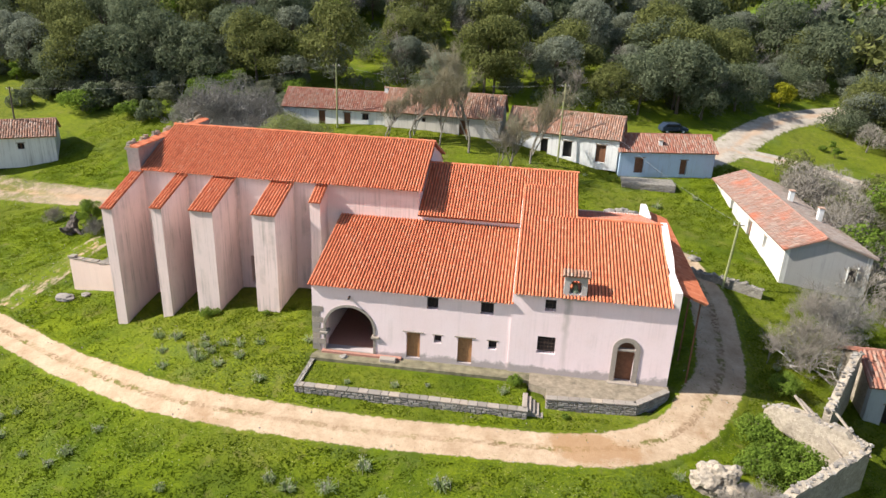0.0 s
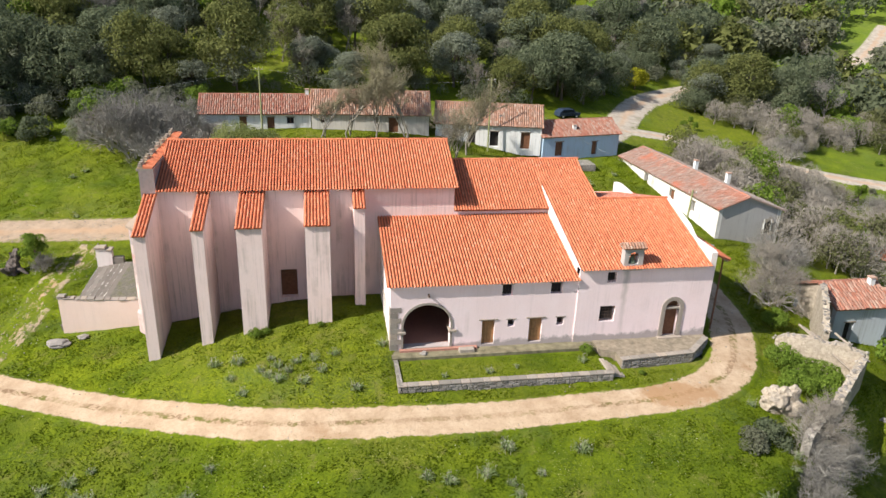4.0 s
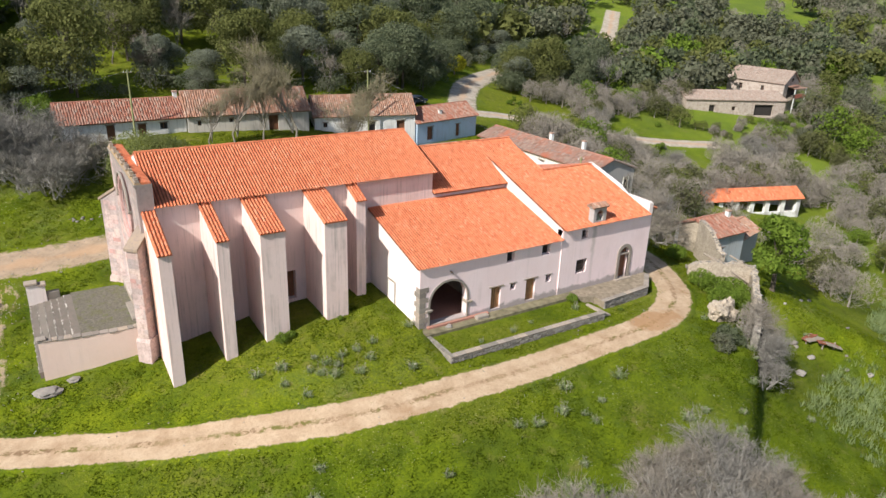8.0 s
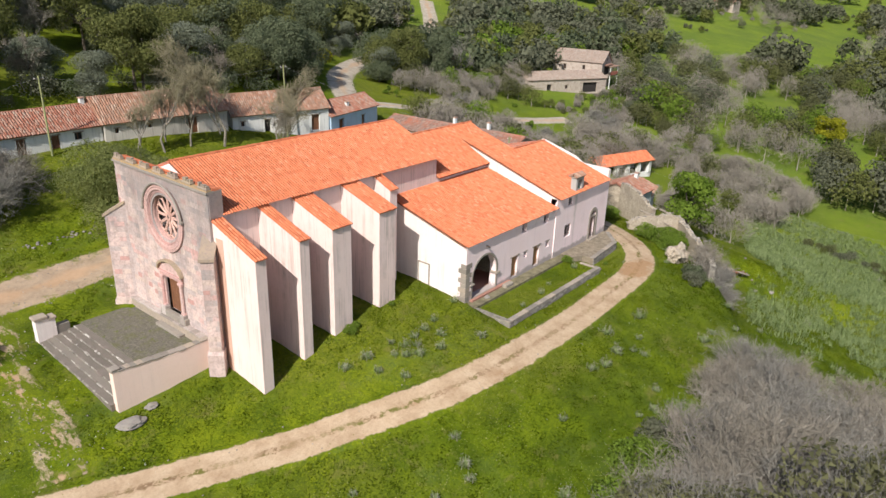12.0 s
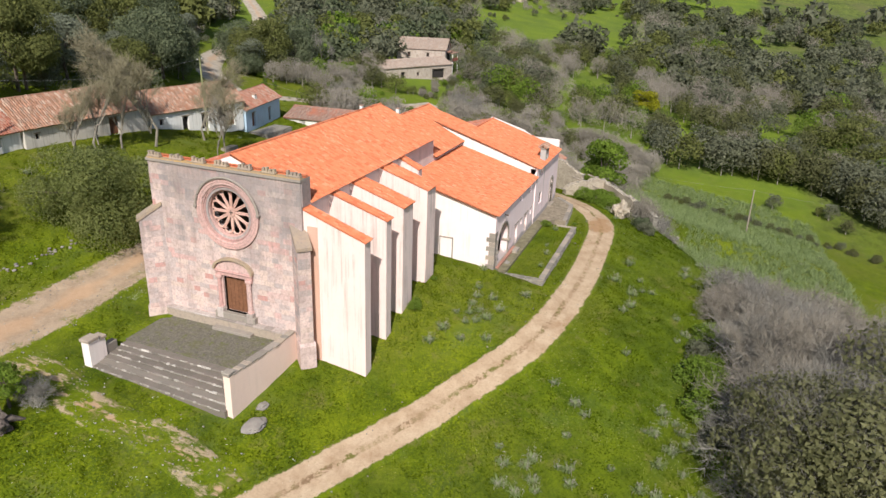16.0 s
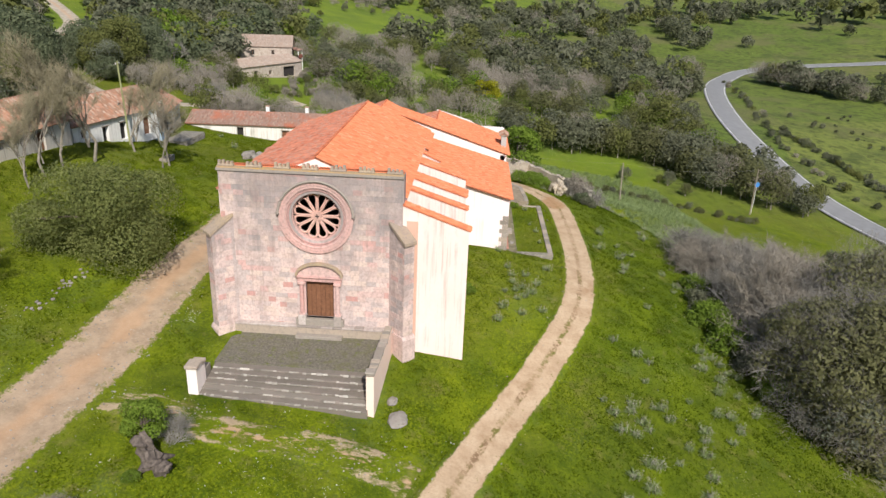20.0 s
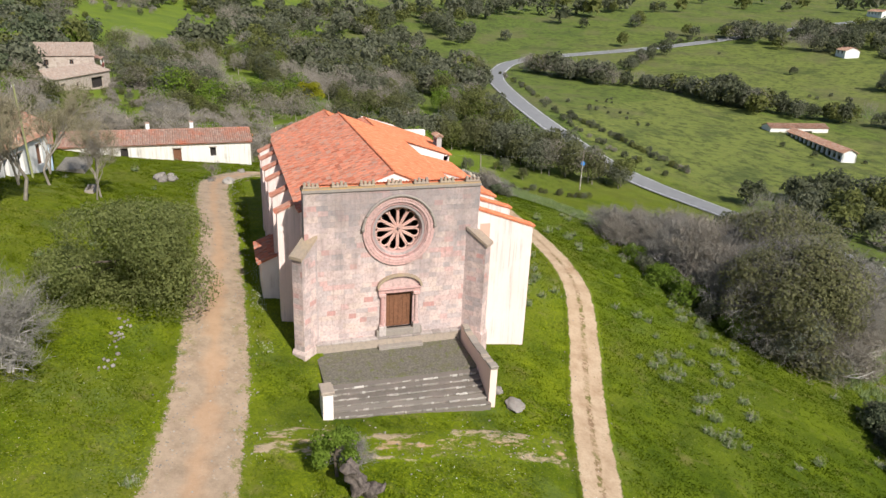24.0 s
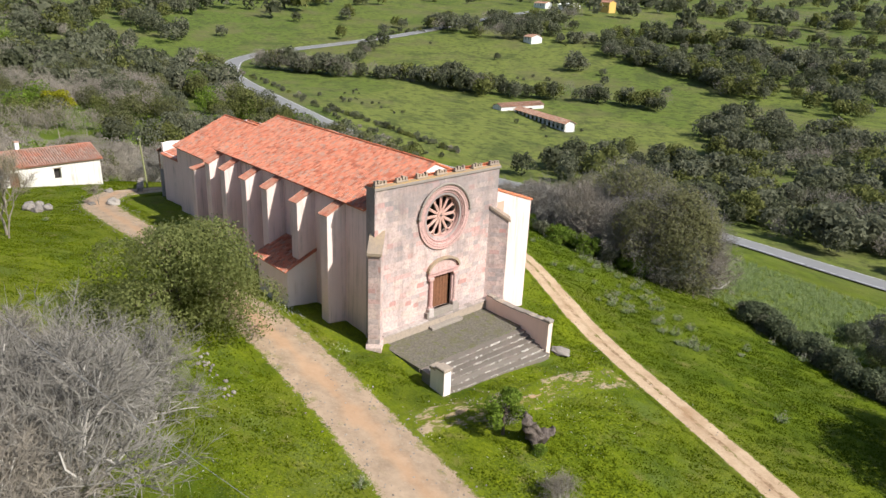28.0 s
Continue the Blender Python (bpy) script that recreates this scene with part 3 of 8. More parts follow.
def heights(x, y):
    x, y = np.asarray(x, float), np.asarray(y, float)
    z = _W[_n] + _W[_n + 1] * x + _W[_n + 2] * y
    for (px, py, _), w in zip(_P, _W):
        z = z + w * _bend((x - px) ** 2 + (y - py) ** 2)
    along = (x - WALL_A[0]) * _wd[0] + (y - WALL_A[1]) * _wd[1]
    off = (x - WALL_A[0]) * _wd[1] - (y - WALL_A[1]) * _wd[0]
    drop = 3.4 * step01(off, 0.0, 1.4) * step01(along, -6, 6) * (1 - step01(along, 26, 34)) * (1 - step01(off, 14, 45))
    return z - drop


def ground(x, y):
    return float(heights(x, y))

# ---- mesh tools ----
from mathutils.geometry import tessellate_polygon


def thing(name, label, category, group="", kind="", at=(0, 0, 0)):
    ob = new(name)
    ob.empty_display_size = 0.2
    ob.location = at
    return tagged(ob, label, category, group, kind)


def standing(ob):
    """Where ob stands in the world, by its own chain of parents."""
    m = ob.matrix_basis.copy()
    if ob.parent:
        m = standing(ob.parent) @ ob.matrix_parent_inverse @ m
    return m


def hang(ob, parent):
    ob.parent = parent
    if parent:
        ob.matrix_parent_inverse = standing(parent).inverted()
    return ob


def part(name, bm, material, parent, label="", kind=""):
    """Links a bmesh as one mesh object under a thing or a part; its coordinates are the world's."""
    me = bpy.data.meshes.new(name)
    bmesh.ops.recalc_face_normals(bm, faces=bm.faces)
    bm.to_mesh(me)
    bm.free()
    me.materials.append(material)
    return tagged(hang(new(name, me), parent), label, kind=kind)


def raw(name, verts, faces, material, parent=None, label="", kind="", smooth=False):
    me = bpy.data.meshes.new(name)
    me.from_pydata(verts, [], faces)
    me.materials.append(material)
    if smooth:
        me.polygons.foreach_set("use_smooth", [True] * len(me.polygons))
    me.update()
    return tagged(hang(new(name, me), parent), label, kind=kind)


def box(bm, x0, x1, y0, y1, z0, z1):
    v = [bm.verts.new((x, y, z)) for x in (x0, x1) for y in (y0, y1) for z in (z0, z1)]
    for f in ((0, 1, 3, 2), (4, 6, 7, 5), (0, 4, 5, 1), (2, 3, 7, 6), (0, 2, 6, 4), (1, 5, 7, 3)):
        bm.faces.new([v[i] for i in f])
    return bm


def boxed(*b):
    bm = bmesh.new()
    for i in range(0, len(b), 6):
        box(bm, *b[i:i + 6])
    return bm


def soft_box(x0, x1, y0, y1, z0, z1, r=0.02):
    bm = box(bmesh.new(), x0, x1, y0, y1, z0, z1)
    bmesh.ops.bevel(bm, geom=bm.edges[:], offset=r, segments=1, affect="EDGES", profile=0.5)
    return bm


def slab(bm, loops, depth, place):
    """A plate with holes: loops of (u, v), the outer one first; place(u, v, w) gives the point at depth w."""
    tris = tessellate_polygon([[Vector((u, v, 0)) for u, v in l] for l in loops])
    flat = [p for l in loops for p in l]
    a = [bm.verts.new(place(u, v, 0)) for u, v in flat]
    b = [bm.verts.new(place(u, v, depth)) for u, v in flat]
    for t in tris:
        try:
            bm.faces.new([a[i] for i in t])
            bm.faces.new([b[i] for i in reversed(t)])
        except ValueError:
            pass
    k = 0
    for l in loops:
        for i in range(len(l)):
            p, q = k + i, k + (i + 1) % len(l)
            bm.faces.new((a[p], a[q], b[q], b[p]))
        k += len(l)
    return bm


def rect(u0, u1, v0, v1):
    return [(u0, v0), (u1, v0), (u1, v1), (u0, v1)]


def arch(u0, u1, v0, spring, rise, n=14):
    """An opening with upright jambs and a rounded head."""
    c, r = (u0 + u1) / 2, (u1 - u0) / 2
    return [(u0, v0), (u1, v0)] + [(c + r * math.cos(math.pi * i / n), spring + rise * math.sin(math.pi * i / n)) for i in range(n + 1)]


def ring(cu, cv, r, n=40, turn=0.0):
    return [(cu + r * math.cos(2 * math.pi * i / n + turn), cv + r * math.sin(2 * math.pi * i / n + turn)) for i in range(n)]


def tube(bm, pts, radii, sides=8, cap=True):
    rows = []
    for i, p in enumerate(pts):
        p = Vector(p)
        d = (Vector(pts[min(i + 1, len(pts) - 1)]) - Vector(pts[max(i - 1, 0)])).normalized()
        s = d.cross(Vector((0, 0, 1)) if abs(d.z) < 0.9 else Vector((1, 0, 0))).normalized()
        t = s.cross(d)
        rows.append([bm.verts.new(p + radii[i] * (math.cos(a) * s + math.sin(a) * t)) for a in [2 * math.pi * k / sides for k in range(sides)]])
    for a, b in zip(rows, rows[1:]):
        for k in range(sides):
            bm.faces.new((a[k], a[(k + 1) % sides], b[(k + 1) % sides], b[k]))
    if cap:
        bm.faces.new(rows[0][::-1])
        bm.faces.new(rows[-1])
    return bm


def lathe(bm, profile, centre, axis="z", n=24):
    """Spins (radius, height) pairs round an upright axis."""
    rows = [[bm.verts.new(Vector(centre) + Vector((r * math.cos(2 * math.pi * k / n), r * math.sin(2 * math.pi * k / n), h))) for k in range(n)] for r, h in profile]
    for a, b in zip(rows, rows[1:]):
        for k in range(n):
            bm.faces.new((a[k], a[(k + 1) % n], b[(k + 1) % n], b[k]))
    return bm


# ---- tiled roofs ----
TILE_W, TILE_L = 0.235, 0.37


def tile_shell(w=0.165, l=0.46, h=0.098, seg=4):
    """One barrel tile from its lower lip to its narrower upper end, in (across, up, out)."""
    v = []
    for y, k, lift in ((0.0, 1.0, 0.014), (l, 0.88, 0.0)):
        for i in range(seg + 1):
            a = math.pi * i / seg
            v.append((-math.cos(a) * w / 2 * k, y, math.sin(a) * h * k + lift))
    v += [(x, 0.0, z - 0.016) for x, _, z in v[:seg + 1]]
    f = [(i, i + 1, seg + 2 + i, seg + 1 + i) for i in range(seg)]
    f += [(i + 1, i, 2 * seg + 2 + i, 2 * seg + 3 + i) for i in range(seg)]
    return np.array(v), f


_TV, _TF = tile_shell()


def tile_field(o, u, v, width, length, keep=None, seed=0, pitch=TILE_W, row=TILE_L, skip_rows=0, fat=1.0, slip=0.004):
    """Tiles laid over a slope: o is its lower corner, u runs along the eave, v up the slope. Gives verts and faces."""
    rs = np.random.RandomState(seed)
    o, u, v = np.array(o, float), np.array(u, float), np.array(v, float)
    u, v = u / np.linalg.norm(u), v / np.linalg.norm(v)
    n = np.cross(u, v)
    if n[2] < 0:
        n = -n
    nc, nr = max(1, int(width / pitch)), max(1, int(math.ceil(length / row)))
    pitch, row = width / nc, length / nr
    verts, faces, base = [], [], 0
    for c in range(nc):
        for r in range(skip_rows, nr):
            a, b = (c + 0.5) * pitch, r * row - 0.05
            if keep and not keep(a, b + row / 2):
                continue
            j = rs.normal(0, slip, 3)
            s = _TV * np.array([fat * pitch / TILE_W, row / TILE_L, fat])
            tw = rs.normal(0, 0.008)
            pu = a + j[0] + s[:, 0] + tw * s[:, 1]
            pv = b + j[1] + s[:, 1]
            pn = 0.01 + abs(j[2]) * 0.6 + s[:, 2]
            verts.append(o + pu[:, None] * u + pv[:, None] * v + pn[:, None] * n)
            faces += [tuple(k + base for k in f) for f in _TF]
            base += len(_TV)
    return (np.concatenate(verts) if verts else np.zeros((0, 3))).tolist(), faces


def roof_plane(bm, o, u, v, width, length, thick=0.12):
    o, u, v = Vector(o), Vector(u).normalized(), Vector(v).normalized()
    n = u.cross(v)
    if n.z < 0:
        n = -n
    c = [o, o + u * width, o + u * width + v * length, o + v * length]
    a = [bm.verts.new(p) for p in c]
    b = [bm.verts.new(p - n * thick) for p in c]
    bm.faces.new(a)
    bm.faces.new(b[::-1])
    for i in range(4):
        bm.faces.new((a[i], b[i], b[(i + 1) % 4], a[(i + 1) % 4]))
    return bm


_tile_mesh = {}


def one_tile_mesh(material):
    if material.name not in _tile_mesh:
        me = bpy.data.meshes.new("tile")
        me.from_pydata(_TV.tolist(), [], _TF)
        me.materials.append(material)
        _tile_mesh[material.name] = me
    return _tile_mesh[material.name]


def tile_row(parent, o, u, v, width, rows=1, length=None, seed=0, material=None, pitch=TILE_W, row=TILE_L):
    """Single tiles as objects of their own, rows of them from the eave upwards."""
    rs = random.Random(seed)
    u, v = Vector(u).normalized(), Vector(v).normalized()
    n = u.cross(v)
    if n.z < 0:
        n, flip = -n, -1
    else:
        flip = 1
    nc = max(1, int(width / pitch))
    if length:
        nr = max(1, int(math.ceil(length / row)))
        row = length / nr
    p = width / nc
    me = one_tile_mesh(material or TILE_ONE)
    for r in range(rows):
        for c in range(nc):
            at = Vector(o) + u * ((c + 0.5) * p + rs.gauss(0, 0.008)) + v * (r * row - 0.05 + rs.gauss(0, 0.012)) + n * (0.01 + abs(rs.gauss(0, 0.006)))
            ob = new("tile", me)
            m = Matrix((u * flip, v, n)).transposed() if flip > 0 else Matrix((u, v, n)).transposed()
            m = m.to_4x4()
            m.translation = at
            k = p / TILE_W
            ob.matrix_basis = m @ Matrix.Rotation(rs.gauss(0, 0.02), 4, "Z") @ Matrix.Diagonal((k, row / TILE_L, 1, 1))
            hang(ob, parent)


def ridge_row(parent, a, b, material=None, seed=3, step=0.42):
    """Ridge tiles laid end to end from a to b."""
    rs = random.Random(seed)
    a, b = Vector(a), Vector(b)
    d = (b - a).normalized()
    s = d.cross(Vector((0, 0, 1))).normalized()
    up = s.cross(d)
    me = one_tile_mesh(material or TILE_ONE)
    k = int((b - a).length / step)
    for i in range(k):
        ob = new("ridge_tile", me)
        m = Matrix((s, d, up)).transposed().to_4x4()
        m.translation = a + d * (i * (b - a).length / k) + up * (0.015 + abs(rs.gauss(0, 0.01)))
        ob.matrix_basis = m @ Matrix.Rotation(rs.gauss(0, 0.03), 4, "Z") @ Matrix.Diagonal((1.35, 1.05, 1.25, 1))
        hang(ob, parent)


def tiled_slope(parent, name, o, u, v, width, length, material=None, keep=None, seed=0, eave=0, single=None, label="", **kw):
    """Boards, tiles, and if asked the lowest rows as single tiles."""
    back = Vector(v).normalized() * (0.24 if eave else 0.0)
    bm = roof_plane(bmesh.new(), Vector(o) + back, u, v, width, length - back.length)
    # standard roofs get the darkened channel colour, shade included, on their boards
    ob = part(name, bm, TILE_PAN if material is None else material, parent, label)
    vs, fs = tile_field(o, u, v, width, length, keep, seed, skip_rows=eave, **kw)
    raw("roof_tiles", vs, fs, material or TILE, ob, kind="stuff")
    if eave:
        tile_row(ob, o, u, v, width, eave, length, seed + 1, single)
    return ob


def stones_on(parent, o, u, w, length, height, seed=0, course=0.2, size=0.34, material=None, out=0.05, objects=True, name="stone"):
    """Uneven stones bedded on an upright face: o is the lower corner, u runs along, w points out of the face."""
    rs = random.Random(seed)
    u, w = Vector(u).normalized(), Vector(w).normalized()
    up = Vector((0, 0, 1))
    z, vs, fs = 0.0, [], []
    while z < height - 0.04:
        h = min(course * rs.uniform(0.75, 1.3), height - z)
        x = -rs.uniform(0, size * 0.6)
        while x < length:
            l = size * rs.uniform(0.6, 1.6)
            x0, x1 = max(0, x + 0.012), min(length, x + l - 0.012)
            if x1 - x0 > 0.07:
                c = []
                for du, dz, dw in ((x0, z + 0.012, -0.03), (x1, z + 0.012, -0.03), (x1, z + h - 0.012, -0.03), (x0, z + h - 0.012, -0.03),
                                   (x0 + 0.03, z + 0.035, out), (x1 - 0.03, z + 0.035, out), (x1 - 0.03, z + h - 0.035, out), (x0 + 0.03, z + h - 0.035, out)):
                    k = 0.018
                    c.append(Vector(o) + u * (du + rs.uniform(-k, k)) + up * (dz + rs.uniform(-k, k)) + w * (dw + (rs.uniform(-0.02, 0.03) if dw > 0 else 0)))
                f = [(0, 1, 5, 4), (1, 2, 6, 5), (2, 3, 7, 6), (3, 0, 4, 7), (4, 5, 6, 7)]
                if objects:
                    raw(name, c, f, material or FIELDSTONE, parent)
                else:
                    b = len(vs)
                    vs += c
                    fs += [tuple(i + b for i in q) for q in f]
            x += l
        z += h
    if not objects:
        raw("stones", vs, fs, material or FIELDSTONE_MANY, parent, kind="stuff")

# ---- ground, tracks and roads ----
def spread(lo, hi, step, far, grow=1.075):
    a = list(np.arange(lo, hi + 1e-6, step))
    s, x = step, hi
    while x < far:
        s *= grow
        x += s
        a.append(x)
    s, x = step, lo
    while x > -far:
        s *= grow
        x -= s
        a.insert(0, x)
    return np.array(a)


_gx, _gy = spread(-66, 36, 0.7, 2600), spread(12, 112, 0.7, 2600)
_X, _Y = np.meshgrid(_gx, _gy)
_Z = heights(_X, _Y)
_rs = np.random.RandomState(5)
_near = (_X > -66) & (_X < 36) & (_Y > 12) & (_Y < 112)
_Z = _Z + np.where(_near, _rs.normal(0, 0.03, _Z.shape), 0.0)
for _a, _b, _c, _d in ((-32.6, -9, 52.2, 63.4), (-14.6, 10, 43.6, 51), (-9, 10, 51, 61.8), (-38, -33.5, 53, 63), (-14.4, 0.5, 39.2, 43), (2.6, 10, 41, 43.6)):
    _Z = np.where((_X > _a) & (_X < _b) & (_Y > _c) & (_Y < _d), _Z - 1.2, _Z)
_nx, _ny = len(_gx), len(_gy)
_idx = np.arange(_nx * _ny).reshape(_ny, _nx)
_faces = np.stack([_idx[:-1, :-1], _idx[:-1, 1:], _idx[1:, 1:], _idx[1:, :-1]], -1).reshape(-1, 4)
terrain = raw("ground", np.stack([_X, _Y, _Z], -1).reshape(-1, 3).tolist(), _faces.tolist(), GRASS, None, "green spring meadow with straw patches and small flowers", "structure", True)
tagged(terrain, category="ground")


def glide(pts, step=0.7):
    """A smooth line through a few points."""
    p = [np.array(q, float) for q in pts]
    p = [2 * p[0] - p[1]] + p + [2 * p[-1] - p[-2]]
    out = []
    for i in range(1, len(p) - 2):
        n = max(2, int(np.linalg.norm(p[i + 1] - p[i]) / step))
        for t in np.arange(n) / n:
            out.append(0.5 * (2 * p[i] + (p[i + 1] - p[i - 1]) * t + (2 * p[i - 1] - 5 * p[i] + 4 * p[i + 1] - p[i + 2]) * t * t + (3 * p[i] - p[i - 1] - 3 * p[i + 1] + p[i + 2]) * t ** 3))
    out.append(p[-2])
    return np.array(out)


def strip(name, line, width, material, lift, across=8, label="", category="road", sag=0.0, kind="structure"):
    """A band draped over the ground, with u across and v along it."""
    line = np.array(line)
    d = np.gradient(line, axis=0)
    d /= np.linalg.norm(d, axis=1)[:, None]
    side = np.stack([d[:, 1], -d[:, 0]], 1)
    w = np.broadcast_to(np.asarray(width, float), (len(line),))
    us = np.linspace(0, 1, across + 1)
    p = line[:, None, :] + side[:, None, :] * ((us - 0.5)[None, :, None] * w[:, None, None])
    z = heights(p[..., 0], p[..., 1]) + lift
    z = z - 0.2 * np.where((us == 0) | (us == 1), 1, 0)[None, :]
    if sag:
        z = z - sag * np.exp(-((np.abs(us - 0.5) - 0.17) / 0.07) ** 2)[None, :]
    n, m = p.shape[:2]
    idx = np.arange(n * m).reshape(n, m)
    f = np.stack([idx[:-1, :-1], idx[:-1, 1:], idx[1:, 1:], idx[1:, :-1]], -1).reshape(-1, 4)
    ob = raw(name, np.concatenate([p, z[..., None]], -1).reshape(-1, 3).tolist(), f.tolist(), material, None, label, kind, True)
    uvl = ob.data.uv_layers.new(name="UVMap")
    uu = np.broadcast_to(us[None, :], (n, m)).reshape(-1)
    vv = np.broadcast_to(np.arange(n)[:, None] * 0.1, (n, m)).reshape(-1)
    li = np.empty(len(ob.data.loops), int)
    ob.data.loops.foreach_get("vertex_index", li)
    uvl.data.foreach_set("uv", np.stack([uu[li], vv[li]], 1).ravel())
    return tagged(ob, category=category)


CART_LINE = glide([(-150, 96), (-110, 76), (-84, 64), (-70, 57.6), (-60.3, 53.1), (-53.2, 50.0), (-46.5, 47.2), (-39.2, 43.9), (-32, 40.4), (-23.6, 37.0), (-14, 35.7), (-2.8, 35.6), (5.4, 36.3), (10.6, 39.0), (13.2, 42.8), (14.8, 46.2), (15.7, 50), (16.3, 55), (16.5, 60), (15.2, 66)])
cart = strip("road", CART_LINE, np.interp(CART_LINE[:, 0], [-50, -35, 0, 10, 13], [3.5, 3.5, 3.7, 4.3, 4.9]), TRACK, 0.13, 12, "sandy two-rut cart track with grass tufts in the middle", sag=0.03)
FOOT_LINE = glide([(-42.6, 70.0), (-43.2, 66.5), (-44.0, 63.0), (-44.7, 59.5), (-44.6, 55.5), (-45.2, 52.0), (-46.0, 49.2)])
strip("path", FOOT_LINE, 3.6, TRACK_WORN, 0.06, 8, "faint trodden path with bare earth showing in the grass", "path")
NORTH_LINE = glide([(-84, 77.6), (-66, 74.2), (-56, 72.9), (-48, 72.0), (-41, 71.1), (-34, 70.6), (-27, 70.4), (-12, 70), (0, 70.5), (10, 70), (16, 66)])
strip("road", NORTH_LINE, np.interp(NORTH_LINE[:, 0], [-50, -30, -10, 10], [6.6, 6.2, 4.6, 4.6]), TRACK_GREY, 0.13, 12, "stony light brown dirt track beside the church")
HILL_LINE = glide([(22, 96), (27, 101), (33, 110), (41, 119), (55, 129), (70, 137), (90, 148), (116, 159), (150, 190)], 1.5)
strip("road", HILL_LINE, 7.0, TRACK_PALE, 0.12, 6, "pale gravel lane climbing between trees")
FIELD_LINE = glide([(27, 101), (36, 100), (47, 96), (60, 92), (80, 87)], 1.5)
strip("road", FIELD_LINE, 4.4, TRACK_PALE, 0.12, 6, "pale dirt lane running along a field")
MAIN_LINE = glide([(-60, -47), (-30, -46), (0, -47), (30, -45), (54, -42.5), (75, -38.5), (97, -36), (142, -37), (190, -46), (240, -60), (275, -76), (305, -98), (322, -140), (331, -250), (360, -420)], 3.0)
strip("road", MAIN_LINE, 9.0, ASPHALT, 0.5, 6, "winding grey asphalt country road with white lines")
for off in (-3.9, 3.9):
    dd = np.gradient(MAIN_LINE, axis=0)
    dd /= np.linalg.norm(dd, axis=1)[:, None]
    strip("road_line", MAIN_LINE + np.stack([dd[:, 1], -dd[:, 0]], 1) * off, 0.2, LINE, 0.62, 1, "white painted edge line", "road")
strip("road_line", MAIN_LINE, 0.16, LINE, 0.62, 1, "white painted centre line", "road")

# ---- the church ----
church = thing("church", "pink plastered country church with orange tile roofs and stone front", "church")
NX0, NX1, NY0, NY1 = -33.3, -8.9, 51.65, 64.0
RIDGE_Y, RIDGE_Z = 57.6, 13.0
EAVE_S, EAVE_N = 10.38, 10.45
ROSE_Y, ROSE_Z = 57.41, 8.96

# nave walls
bm = slab(bmesh.new(), [rect(-32.5, NX1, -3.0, 10.35), rect(-23.35, -22.0, 0.9, 3.45)], 0.8, lambda u, v, w: (u, NY0 + w, v))
part("nave_wall_south", bm, PINK_HIGH, church)
part("nave_wall_north", boxed(-32.5, NX1, NY1 - 0.8, NY1, -3.0, 10.4), PINK_HIGH, church)
bm = slab(bmesh.new(), [[(NY0 + 0.8, 0), (NY1 - 0.8, 0), (NY1 - 0.8, 10.7), (RIDGE_Y, 12.9), (NY0 + 0.8, 10.66)]], 0.6, lambda u, v, w: (NX1 - w, u, v))
part("nave_wall_east", bm, PINK, church)
side_door = part("side_door", boxed(-23.35, -22.0, 52.2, 52.28, 0.9, 3.45), WOOD, church, "dark wooden door in deep shade")
nave_roof = tiled_slope(church, "nave_roof_south", (-32.42, 51.22, EAVE_S), (1, 0, 0), (0, RIDGE_Y - 51.22, RIDGE_Z - EAVE_S), 23.85, math.hypot(RIDGE_Y - 51.22, RIDGE_Z - EAVE_S), seed=1, eave=1, label="orange barrel-tile slope")
tiled_slope(church, "nave_roof_north", (-32.42, 64.4, EAVE_N), (1, 0, 0), (0, RIDGE_Y - 64.4, RIDGE_Z - EAVE_N), 23.85, math.hypot(64.4 - RIDGE_Y, RIDGE_Z - EAVE_N), TILE_NORTH, seed=2, label="weathered red-brown tile slope")
ridge_row(nave_roof, (-32.4, RIDGE_Y, RIDGE_Z + 0.03), (-8.6, RIDGE_Y, RIDGE_Z + 0.03))

